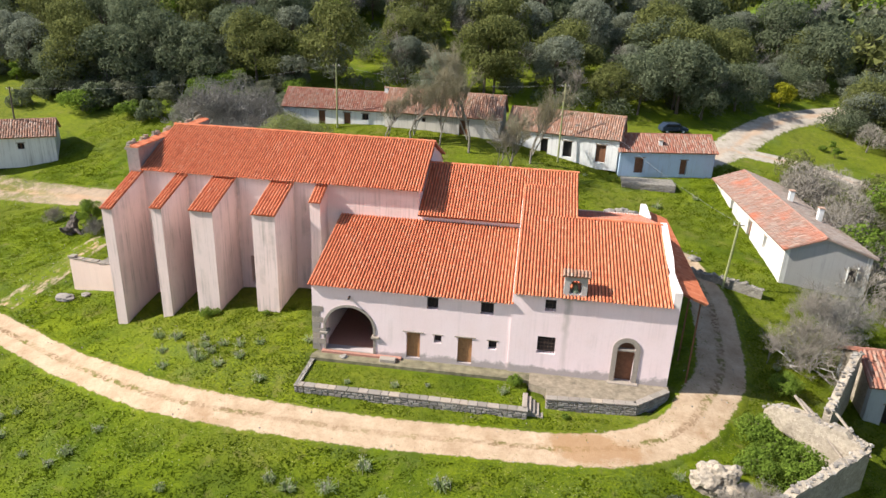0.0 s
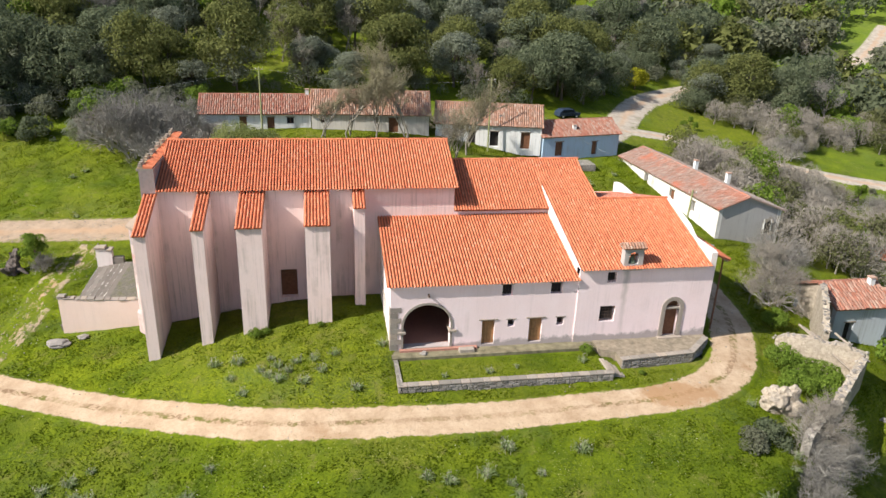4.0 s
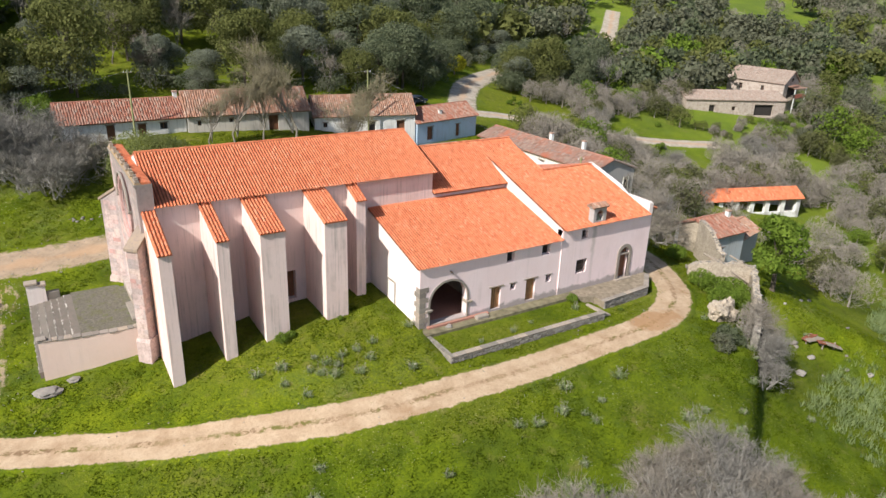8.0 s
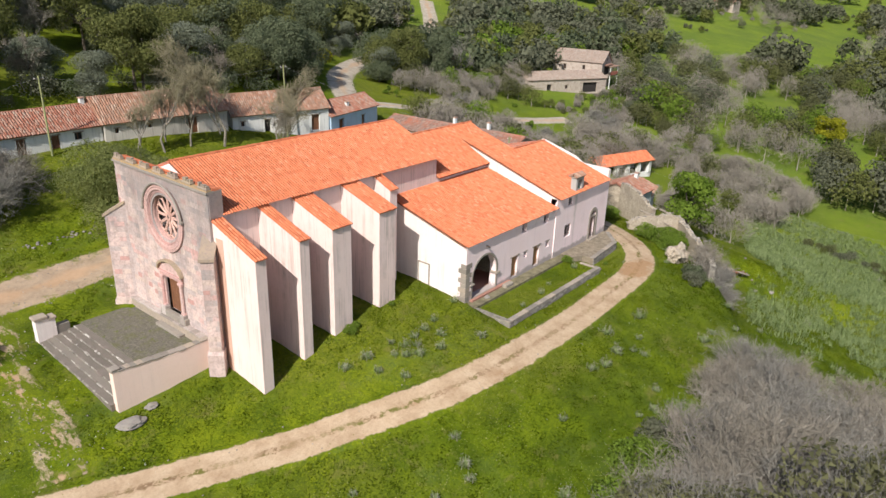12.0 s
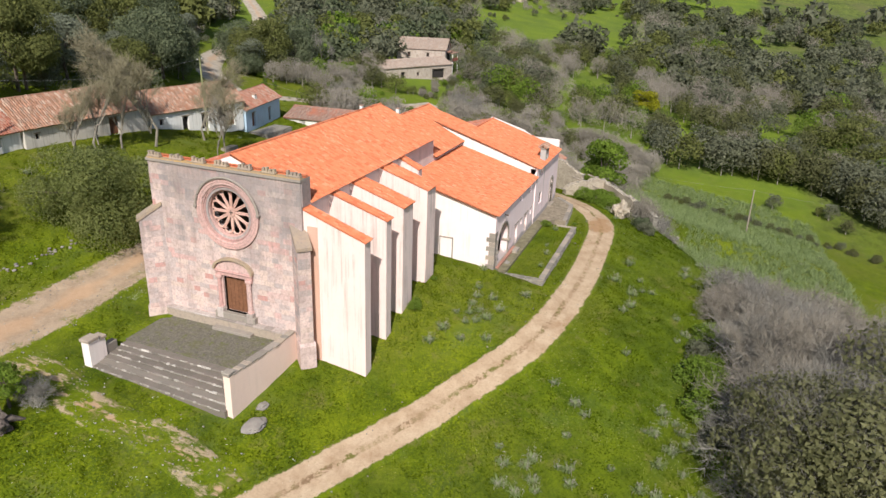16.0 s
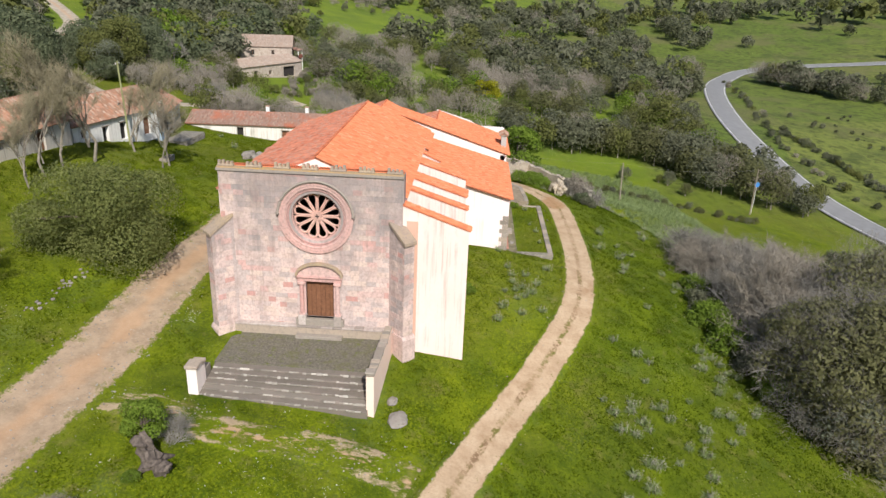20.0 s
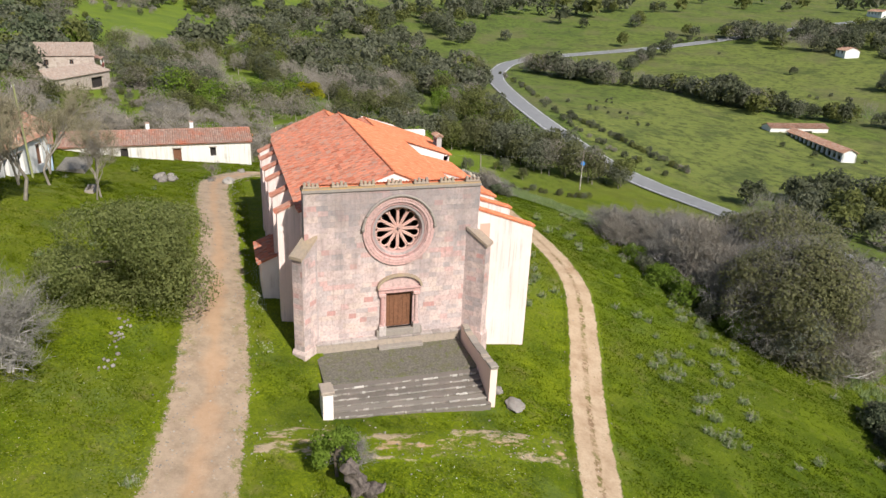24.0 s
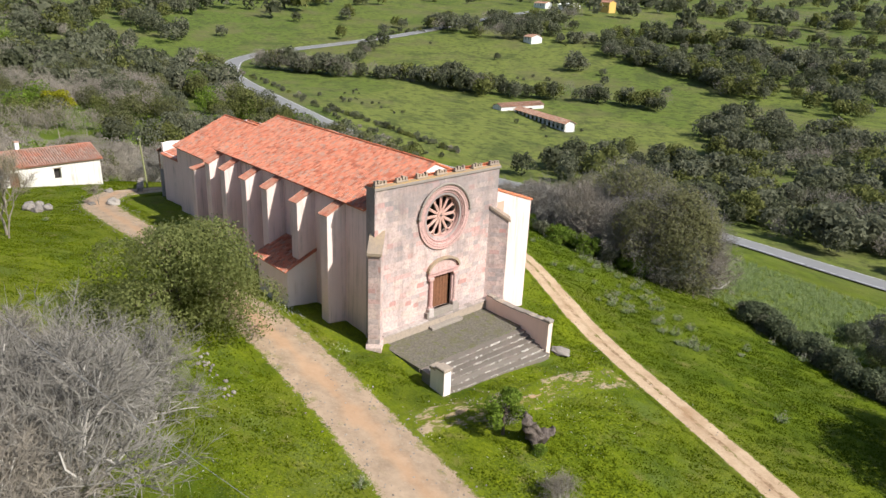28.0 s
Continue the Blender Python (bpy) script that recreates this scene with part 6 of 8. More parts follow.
cottage("stone_house", "single-storey stone wing with a brown tile roof", (91.0, 105.0), (112.5, 94.6), 9.0, 3.0, 1.5, STONEHOUSE, TILE_GREY, [(5.5, 1.4, 0.2, 2.2, "gap"), (16.5, 4.6, 0.1, 2.5, "gap"), (11.0, 0.9, 1.2, 0.9, "window")], -0.6)
balcony = thing("balcony", "small covered balcony with a red parapet on a stone house", "balcony")
part("floor", boxed(119.5, 124.0, 97.2, 99.6, 2.6, 2.8), WOOD_GREY, balcony)
part("parapet", boxed(119.5, 124.0, 97.1, 97.3, 2.8, 3.7), plain("red_paint", (0.4, 0.14, 0.1), 0.8), balcony)
for x0 in (119.5, 123.8):
    part("post", boxed(x0, x0 + 0.2, 97.1, 97.3, -1.5, 5.0), WHITEP, balcony)
part("roof", boxed(119.2, 124.3, 96.9, 99.8, 5.0, 5.15), TILE_OLDRED, balcony)
for x, y, l, hh, m, r, lb in ((321, -480, 16, 9, YELLOWP, TILE_OLDRED, "ochre yellow house with dark windows in the distance"), (345, -458, 20, 5, WHITEP, WHITEP, "low white building in the distance"), (372, -450, 16, 4.5, WHITEP, TILE_OLD, "low white shed in the distance"), (252, -293, 9, 4, WHITEP, TILE_OLD, "small white hut in a field")):
    zz = ground(x, y)
    cottage("far_house", lb, (x + l, y + 4), (x, y + 6), 9, zz + hh, 1.8, m, r, [(1.5 + 3.5 * i, 1.4, hh * 0.5, 1.6, "window") for i in range(int(l / 4))], zz)
cottage("far_house", "small stone barn with two dark openings on a hill", (333, 132), (334, 146), 9, 19, 2, STONEHOUSE, TILE_OLD, [(2, 2, 0.5, 2.4, "gap"), (8, 2, 0.5, 2.4, "gap")], 15)


# ---- ruined enclosure at the edge of the knoll ----
def ragged_wall(parent, a, b, tops, foot, thick, material, seed=0, name="wall"):
    """A broken wall from a to b whose top runs unevenly through the given heights."""
    rs = random.Random(seed)
    a, b = Vector((*a, 0)), Vector((*b, 0))
    u = (b - a).normalized()
    w = Vector((-u.y, u.x, 0))
    L = (b - a).length
    n = max(6, int(L / 0.4))
    top = []
    for i in range(n + 1):
        t = i / n * (len(tops) - 1)
        k = min(int(t), len(tops) - 2)
        top.append((L * i / n, tops[k] + (tops[k + 1] - tops[k]) * (t - k) + rs.uniform(-0.14, 0.14)))
    loop = [(0, foot), (L, foot)] + top[::-1]
    ob = part(name, slab(bmesh.new(), [loop], thick, lambda s, z, d: tuple(a + u * s + w * (d - thick / 2) + Vector((0, 0, z)))), material, parent)
    vs, fs = [], []
    for s, z in top:
        for _ in range(2):
            c = a + u * (s + rs.uniform(-0.2, 0.2)) + w * rs.uniform(-thick / 2, thick / 2) + Vector((0, 0, z))
            q = [c + Vector((rs.uniform(0.05, 0.14) * sx, rs.uniform(0.05, 0.14) * sy, rs.uniform(0.03, 0.09) * sz)) for sx in (-1, 1) for sy in (-1, 1) for sz in (-1, 1)]
            k = len(vs)
            vs += q
            fs += [tuple(i + k for i in f) for f in ((0, 1, 3, 2), (4, 6, 7, 5), (0, 4, 5, 1), (2, 3, 7, 6), (0, 2, 6, 4), (1, 5, 7, 3))]
    raw("rubble_top", vs, fs, FIELDSTONE_MANY, ob, kind="stuff")
    return ob


ruin = thing("ruined_house", "roofless ruined stone house with fallen roof beams", "ruin")
ragged_wall(ruin, (17.3, 43.0), (21.8, 38.5), [-0.5, 0.1, 0.3, 0.3, 0.5, 0.1], -4.5, 0.8, RUIN, 1)
ragged_wall(ruin, (20.4, 41.3), (24.4, 47.5), [0.7, 1.2, 1.9, 2.1, 2.0], -4.0, 0.5, RUIN, 2)
ragged_wall(ruin, (21.8, 38.5), (15.8, 33.7), [0.1, -0.2, -0.3, -0.5], -6.5, 0.6, RUIN, 4)
for p, q in (((18.6, 42.4, 0.9), (20.9, 38.2, -1.3)), ((18.9, 42.3, 0.7), (21.5, 38.2, -0.8)), ((20.6, 40.7, 0.9), (21.9, 38.0, -0.3))):
    part("beam", tube(bmesh.new(), [p, q], [0.1, 0.09], 6), WOOD_GREY, ruin, "grey fallen roof beam")
retaining = thing("retaining_wall", "long crumbling dry-stone retaining wall below the meadow", "wall", kind="structure")
ragged_wall(retaining, (15.6, 33.5), (11.4, 30.7), [-0.5, -0.5, -0.4, -0.9], -7.5, 0.6, RUBBLE, 6)
ragged_wall(retaining, (6.6, 28.3), (0.2, 23.6), [-3.2, -3.3, -3.5, -3.3], -8.0, 0.6, RUBBLE, 7)
chunk = thing("masonry_lump", "pale weathered lump of fallen masonry in the grass", "ruin", at=(12.4, 34.8, -0.9))
bm = bmesh.new()
bmesh.ops.create_icosphere(bm, subdivisions=4, radius=1.0)
for v in bm.verts:
    n = noise.noise(v.co * 1.6) * 0.55 + noise.noise(v.co * 4) * 0.28 + noise.noise(v.co * 9) * 0.12
    v.co = Vector((12.4 + v.co.x * 1.4 * (1 + n), 34.9 + v.co.y * 0.95 * (1 + n), -1.0 + v.co.z * 1.1 * (1 + n)))
part("lump", bm, RUIN, chunk)
drywall = thing("dry_stone_wall", "low dry-stone wall beside the track", "wall", kind="structure")
ragged_wall(drywall, (15.4, 63.6), (21.8, 61.2), [1.1, 0.9, 0.6], -1.5, 0.6, RUBBLE, 8)
fieldwall = thing("dry_stone_wall", "broken field wall of pale stones", "wall", kind="structure")
ragged_wall(fieldwall, (40, 40.5), (47, 44), [-7.6, -7.3, -7.8], -10, 0.6, RUBBLE, 9)
ragged_wall(fieldwall, (26, 39.4), (25.2, 35.5), [-4.6, -5.2, -6.2], -9, 0.6, RUBBLE, 10)
gwall = thing("dry_stone_wall", "short tumbled stone wall in the meadow", "wall", kind="structure")
for k in range(30):
    q = random.Random(900 + k)
    x = q.uniform(-36.6, -30.2)
    y = 77.0 - 0.1 * (x + 36) + q.gauss(0, 0.2)
    r = q.uniform(0.07, 0.17)
    bm = bmesh.new()
    bmesh.ops.create_icosphere(bm, subdivisions=1, radius=r, matrix=Matrix.Translation((x, y, ground(x, y) + r * 0.3)) @ Matrix.Diagonal((1.2, q.uniform(0.7, 1.1), 0.7, 1)))
    part("stone", bm, FIELDSTONE, gwall)

# ---- plants ----
def leaves(rs, centres, outward, size, thin=0.75):
    """Small leaf plates about given points; gives verts and quads."""
    n = len(centres)
    d = rs.normal(0, 1, (n, 3))
    nrm = outward * 1.1 + d * 0.5
    nrm /= np.linalg.norm(nrm, axis=1)[:, None] + 1e-9
    t = np.cross(nrm, rs.normal(0, 1, (n, 3)))
    t /= np.linalg.norm(t, axis=1)[:, None] + 1e-9
    b = np.cross(nrm, t)
    s = size * rs.uniform(0.6, 1.35, (n, 1))
    v = np.stack([centres - t * s * 0.95 - b * s * thin, centres - t * s * 0.4 + b * s * thin, centres + t * s * 1.15], 1).reshape(-1, 3)
    f = np.arange(n * 3).reshape(-1, 3)
    return v, f


def twigs(rs, centres, root, length, wide):
    """Slender twigs that stream away from the foot of a crown."""
    n = len(centres)
    d = centres - root
    d /= np.linalg.norm(d, axis=1)[:, None] + 1e-9
    d = d + rs.normal(0, 0.45, (n, 3))
    d /= np.linalg.norm(d, axis=1)[:, None] + 1e-9
    b = np.cross(d, rs.normal(0, 1, (n, 3)))
    b /= np.linalg.norm(b, axis=1)[:, None] + 1e-9
    l = length * rs.uniform(0.5, 1.3, (n, 1))
    v = np.stack([centres - d * l * 0.5 - b * wide, centres - d * l * 0.5 + b * wide, centres + d * l * 0.5], 1).reshape(-1, 3)
    return v, np.arange(n * 3).reshape(-1, 3)


def dome_points(rs, n, height, radius, base, lumps=13):
    """Points over a full domed crown built of closely set lumps."""
    c = [(0, 0, base + (height - base) * 0.45, radius * 0.66)]
    for i in range(lumps):
        e = math.asin(-0.25 + 1.2 * (i + 0.5) / lumps)
        a = i * 2.4 + rs.uniform(-0.5, 0.5)
        k = radius * rs.uniform(0.52, 0.74)
        c.append((math.cos(a) * math.cos(e) * k, math.sin(a) * math.cos(e) * k, base + (height - base) * (0.42 + 0.4 * math.sin(e)), radius * rs.uniform(0.27, 0.42)))
    c = np.array(c)
    w = c[:, 3] ** 2
    pick_ = rs.choice(len(c), n, p=w / w.sum())
    d = rs.normal(0, 1, (n, 3))
    d[:, 2] += 0.35
    d /= np.linalg.norm(d, axis=1)[:, None]
    return c[pick_, :3] + d * c[pick_, 3:4] * (0.86 + 0.2 * rs.rand(n, 1)), d, c


def crown_points(rs, n, height, radius, base, lobes=14, flat=0.8, low=-0.45):
    """Points on a crown of many lumps with gaps between them."""
    c = []
    for _ in range(lobes):
        a, e = rs.uniform(0, 2 * math.pi), rs.uniform(low, 1.25)
        k = rs.uniform(0.45, 0.8) if low > -0.6 else 0.8 * rs.rand() ** 0.6
        c.append((math.cos(a) * math.cos(e) * radius * k, math.sin(a) * math.cos(e) * radius * k, base + (height - base) * (0.42 + 0.42 * math.sin(e)), radius * rs.uniform(0.26, 0.46)))
    c = np.array(c)
    w = c[:, 3] ** 2
    pick = rs.choice(len(c), n, p=w / w.sum())
    d = rs.normal(0, 1, (n, 3))
    d[:, 2] += 0.25
    d /= np.linalg.norm(d, axis=1)[:, None]
    r = c[pick, 3:4] * (0.8 + 0.28 * rs.rand(n, 1) ** 1.5)
    p = c[pick, :3] + d * r * np.array([1, 1, flat])
    return p, d, c


def trunk_mesh(bm, rs, height, radius, lobes, lean=0.3, thick=0.16):
    top = Vector((rs.uniform(-lean, lean), rs.uniform(-lean, lean), height * 0.42))
    tube(bm, [(0, 0, -0.6), (top.x * 0.3, top.y * 0.3, height * 0.16), tuple(top)], [thick * 1.4, thick, thick * 0.75], 7)
    for x, y, z, r in lobes[:9]:
        q = Vector((x, y, z))
        m = top.lerp(q, 0.5) + Vector((rs.uniform(-0.2, 0.2), rs.uniform(-0.2, 0.2), 0.25))
        tube(bm, [tuple(top), tuple(m), tuple(q)], [thick * 0.55, thick * 0.36, thick * 0.14], 5, False)


def leafy_tree(name, label, category, seed, height, radius, base, n, size, material, lobes=14, group="", flat=0.8, thick=0.16, low=-0.45, sprays=0):
    rs = np.random.RandomState(seed)
    t = thing(name, label, category, group)
    p, d, c = crown_points(rs, n, height, radius, base, lobes, flat, low)
    bm = bmesh.new()
    trunk_mesh(bm, rs, height, radius, c.tolist(), thick=thick)
    part("trunk", bm, BARK, t)
    v, f = leaves(rs, p, d, size)
    raw("crown", v.tolist(), f.tolist(), material, t)
    if sprays:
        p, d, c = crown_points(rs, sprays, height * 1.08, radius * 1.06, base, lobes, flat, low)
        v, f = twigs(rs, p, np.array([0, 0, height * 0.2]), height * 0.1, 0.0055)
        raw("twig_spray", v.tolist(), f.tolist(), BARK_GREY, t, "bare grey twigs")
    return t


def bare_tree(name, label, seed, height, spread_, material, group="", depth=5, stems=1, fine=0.009, rays=9, girth=0.015):
    """A leafless tree: limbs that fork again and again down to sprays of fine twigs."""
    rs = random.Random(seed)
    t = thing(name, label, "tree", group)
    bm = bmesh.new()
    vs, fs = [], []

    def twig(p, q, r):
        d = (q - p).normalized()
        s = d.cross(Vector((rs.gauss(0, 1), rs.gauss(0, 1), rs.gauss(0, 1)))).normalized() * r
        e = d.cross(s).normalized() * r
        b = len(vs)
        if r <= fine:
            vs.extend([p + s * 1.2, p - s * 1.2, q])
            fs.append((b, b + 1, b + 2))
            return
        vs.extend([p + s, p - s * 0.5 + e, p - s * 0.5 - e, q])
        fs.extend([(b, b + 1, b + 3), (b + 1, b + 2, b + 3), (b + 2, b, b + 3)])

    def grow(p, d, l, r, k):
        q = p + d * l
        if r > 0.022:
            mid = p.lerp(q, 0.5) + Vector((rs.gauss(0, 0.06), rs.gauss(0, 0.06), rs.gauss(0, 0.03))) * l
            tube(bm, [tuple(p), tuple(mid), tuple(q)], [r, r * 0.82, r * 0.66], 6 if r > 0.08 else 4, False)
        else:
            twig(p, q, max(r, fine))
        if k == 0:
            for _ in range(rays):
                a = Vector((rs.gauss(0, 1), rs.gauss(0, 1), rs.gauss(0.15, 0.8))).normalized()
                o = p.lerp(q, rs.uniform(0.1, 1.0))
                twig(o, o + (d * 0.8 + a * 0.75).normalized() * l * rs.uniform(0.6, 1.25), fine)
            return
        for _ in range(rs.choice((3, 3, 4))):
            a = Vector((rs.gauss(0, 1), rs.gauss(0, 1), rs.gauss(0.5 if stems == 1 else 0.2, 0.65))).normalized()
            nd = (d * 0.85 + a * spread_).normalized()
            grow(p.lerp(q, rs.uniform(0.4, 1.0)), nd, l * rs.uniform(0.6, 0.85), r * rs.uniform(0.5, 0.68), k - 1)

    for s in range(stems):
        lean = Vector((rs.gauss(0, 0.08 + 0.3 * (stems > 1)), rs.gauss(0, 0.08 + 0.3 * (stems > 1)), 1)).normalized()
        grow(Vector((rs.gauss(0, 0.45) * (stems > 1), rs.gauss(0, 0.45) * (stems > 1), -0.4)), lean, height * 0.29, height * (girth if stems == 1 else 0.0125), depth)
    part("trunk", bm, BARK_BROWN if stems == 1 else BARK_PALE, t)
    raw("crown", [tuple(v) for v in vs], fs, material, t)
    return t


def put(template, x, y, k=1.0, turn=0.0, sink=0.0, squash=1.0):
    m = pose(x, y, ground(x, y) - sink, 0, 0, turn) @ Matrix.Diagonal((k, k, k * squash, 1))
    if "used" not in template:
        template["used"] = 1
        template.matrix_basis = m
        return template
    return copy_thing(template, m)


OAKS = [leafy_tree("oak_tree", "evergreen oak with a dense dark green crown", "tree", 100 + i, 8.0, 4.2, 1.0, 7000, 0.135, LEAF_OAK, 22, "evergreen oaks") for i in range(3)]
OLIVES = [leafy_tree("olive_tree", "old olive tree with a grey-green rounded crown", "tree", 110 + i, 7.0, 3.8, 1.0, 7000, 0.115, LEAF_SILVER, 20, "olive trees") for i in range(3)]
MOSSY = [leafy_tree("oak_tree", "evergreen oak with a yellow-green flowering crown", "tree", 115 + i, 8.0, 4.0, 1.0, 7000, 0.135, LEAF_MOSS, 20, "evergreen oaks") for i in range(2)]
FRESH = [leafy_tree("young_tree", "young tree in fresh light green spring leaf", "tree", 120 + i, 6.0, 2.4, 0.8, 3600, 0.13, LEAF_GREEN, 14, "trees in fresh leaf") for i in range(2)]
GOLD = [leafy_tree("yellow_tree", "tree covered in yellow spring blossom", "tree", 130, 7.0, 4.2, 1.0, 4200, 0.2, LEAF_YELLOW, 16, "yellow trees")]
RUSSET = [leafy_tree("brown_tree", "tree with dry russet brown foliage", "tree", 131, 9.0, 4.0, 2.0, 4200, 0.2, LEAF_BROWN, 16, "brown trees")]
SHRUBS = [leafy_tree("shrub", "low bushy %s shrub" % c, "bush", 140 + i, 2.2, 1.8, -0.4, 2400, 0.1, m, 14, "shrubs", thick=0.05) for i, (m, c) in enumerate(((LEAF_OAK, "dark green"), (LEAF_OLIVE, "grey-green"), (LEAF_GREEN, "fresh green")))]
DUNS = [leafy_tree("scrub_tree", "half-leafless scrub tree with sparse olive-brown foliage", "tree", 145 + i, 6.5, 3.6, 0.2, 9500, 0.1, LEAF_DUN, 24, "scrub trees", thick=0.1, low=-0.9, sprays=9000) for i in range(2)]
BARES = [bare_tree("bare_tree", "leafless grey tree with fine spreading twigs", 150 + i, 10.0, (0.5, 0.6, 0.72, 0.52)[i], BARK_BROWN if i != 1 else BARK_GREY, "leafless trees", rays=9, girth=0.0105, fine=0.008) for i in range(4)]
SLIMS = [bare_tree("bare_tree", "tall slender leafless tree with upright budding twigs", 190 + i, 11.5, (0.4, 0.46)[i], TWIG_OLIVE, "leafless trees", 5, rays=9, girth=0.011, fine=0.009) for i in range(2)]
THICKETS = [bare_tree("bare_thicket", "tangled leafless grey thicket with many stems", 160 + i, 6.0, 0.85, (BARK_GREY, BARK_BROWN)[i % 2], "bare thickets", 4, 9, rays=9, fine=0.006) for i in range(3)]

pick = random.Random(77)


def plant(template, x, y, k=1.0, turn=0.0, sink=0.0):
    """Puts a tree of the grove, which ends in the west where the asphodel field begins."""
    if y > 17 or x > -34.0 + (12 - y) * 0.55:
        put(template, x, y, k, turn, sink)


# single plants near the church
big = leafy_tree("oak_tree", "broad spreading evergreen oak beside the track", "tree", 171, 7.8, 6.5, 0.4, 46000, 0.092, LEAF_BROAD, 30, "evergreen oaks", thick=0.2, low=-1.0)
put(big, -27.6, 76.1)
for x, y, k, turn in ((-37.0, 82.8, 1.12, 0), (-40.0, 85.5, 1.05, 80), (-42.5, 88.3, 1.1, 150), (-35.6, 85.2, 0.95, 220), (-39.0, 88.4, 1.0, 300), (-45.5, 90.5, 1.0, 40), (-33.0, 87.0, 0.7, 10)):
    put(THICKETS[int(turn / 10) % 3], x, y, k * 1.3, turn)
put(OLIVES[0], -50.5, 92.5, 0.5, 10, 0.6)
put(OLIVES[1], -46.5, 92.0, 0.45, 90, 0.6)
put(SLIMS[0], -16.2, 87.6, 1.15, 0)
put(SLIMS[1], -12.6, 88.0, 1.05, 70)
put(SLIMS[0], -8.6, 87.0, 1.3, 130)
put(SLIMS[0], -19.4, 87.2, 0.75, 20)
put(SLIMS[1], -2.9, 81.4, 0.95, 160)
put(SLIMS[0], -0.6, 86.4, 1.0, 300)
put(BARES[0], -4.3, 81.6, 0.85, 320)
put(BARES[2], 9.2, 70.2, 0.4, 90)
put(BARES[2], 19.3, 50.2, 0.95, 30)
put(BARES[3], 23.0, 53.0, 0.85, 110)
put(THICKETS[1], 22.6, 51.0, 0.9, 10)
put(THICKETS[0], 26.5, 56.5, 0.9, 200)
put(FRESH[0], 27.6, 39.4, 1.6, 0, 0.5)
for k, (x, y, s) in enumerate(((-35, 15.5, 0.95), (-38, 13.4, 1.15), (-33, 11.5, 1.1), (-36, 9.5, 1.2), (-40.5, 11.0, 1.0), (-31, 15.0, 0.9), (-33.5, 16.0, 1.05), (-36.8, 15.2, 1.05), (-39.6, 14.0, 0.95), (-34.5, 13.4, 1.2))):
    plant((OLIVES[1], DUNS[1], THICKETS[1])[k % 3], x, y, s, 71 * k, 0.4)
for k, (x, y, s) in enumerate(((-24, 16.0, 1.05), (-21, 13.4, 1.2), (-27, 14.4, 1.2), (-23, 12.5, 1.3), (-18.6, 12, 1.0), (-29.5, 16.2, 0.95), (-26, 16.8, 0.85))):
    plant((THICKETS[0], THICKETS[1], DUNS[1], THICKETS[2])[k % 4], x, y, s * 1.12, 37 * k, 0.3)
for k, (x, y, s) in enumerate(((-8, 14, 1.15), (-12, 17.6, 1.1), (-16, 12.4, 1.25), (-19, 17.4, 1.15), (-5, 9.5, 1.1), (-21, 6, 1.3), (-13, 7.6, 1.25), (-26, 10.4, 1.25))):
    plant((THICKETS[1], THICKETS[0], BARES[2], THICKETS[2])[k % 4], x, y, s * 1.1, 83 * k, 0.2)
for k, (x, y, s) in enumerate(((-7.4, 22.8, 0.75), (-4.6, 21.6, 0.85), (-2.6, 20.0, 0.7), (-9.8, 22.6, 0.7))):
    plant(THICKETS[(k + 1) % 3], x, y, s, 43 * k, 0.1)
put(SHRUBS[2], 15.8, 40.2, 0.8)
put(SHRUBS[2], 18.0, 38.0, 1.1, 40)
put(SHRUBS[2], 15.0, 37.0, 0.9, 70)
put(SHRUBS[2], 16.5, 38.8, 1.0, 110)
put(SHRUBS[2], 17.2, 36.6, 0.9, 170)
put(SHRUBS[2], 19.5, 46.5, 0.9, 20)
put(SHRUBS[0], 9.8, 32.0, 0.8, 30, 0.4)
put(SHRUBS[1], 8.0, 31.5, 0.7, 60, 0.4)
for k, (x, y) in enumerate(((12.5, 30.5), (13.4, 32.2), (11.6, 29.4), (14.8, 31.6))):
    plant(THICKETS[k % 3], x, y, 0.6 + 0.1 * (k % 2), 55 * k)
# dense grove on the slope south of the cart track
for k, (x, y, s) in enumerate(((-8, 20.5, 1.15), (-11.5, 20.6, 1.2), (-15.5, 20.2, 1.25), (-19.5, 20.0, 1.3), (-23, 18.6, 1.3), (-27, 17.8, 1.35), (-30.5, 15.8, 1.3), (-33.5, 13.4, 1.3), (-9.5, 16.0, 1.4), (-13.5, 15.6, 1.5), (-17.5, 15.0, 1.5), (-21.5, 13.8, 1.55), (-25.5, 12.5, 1.55), (-29.5, 10.5, 1.55), (-33, 8.5, 1.5), (-5.0, 18.0, 1.1), (-6.0, 12.5, 1.35), (-11, 10.5, 1.5), (-16, 9.6, 1.6), (-21, 8.4, 1.65), (-26, 6.6, 1.6), (-2.0, 18.5, 0.9), (0.5, 14.5, 1.1), (-14, 4.5, 1.5), (-20, 2.6, 1.6))):
    plant(THICKETS[k % 3] if k % 3 else BARES[2 + k % 2], x, y, s * (0.88 if k % 3 == 0 else 1.0) * (1.22 if x < -16 else 0.85), 47 * k)
for k, (x, y, s) in enumerate(((-22, -2, 1.3), (-28, -3, 1.35), (-34, 0, 1.3), (-16, -1, 1.25), (-10, 3, 1.15), (-38, 5, 1.15), (-31, 6, 1.35), (-25, 9.5, 1.3))):
    plant((DUNS[0], BARES[2], DUNS[1], THICKETS[1])[k % 4], x, y, s, 61 * k, 0.4)
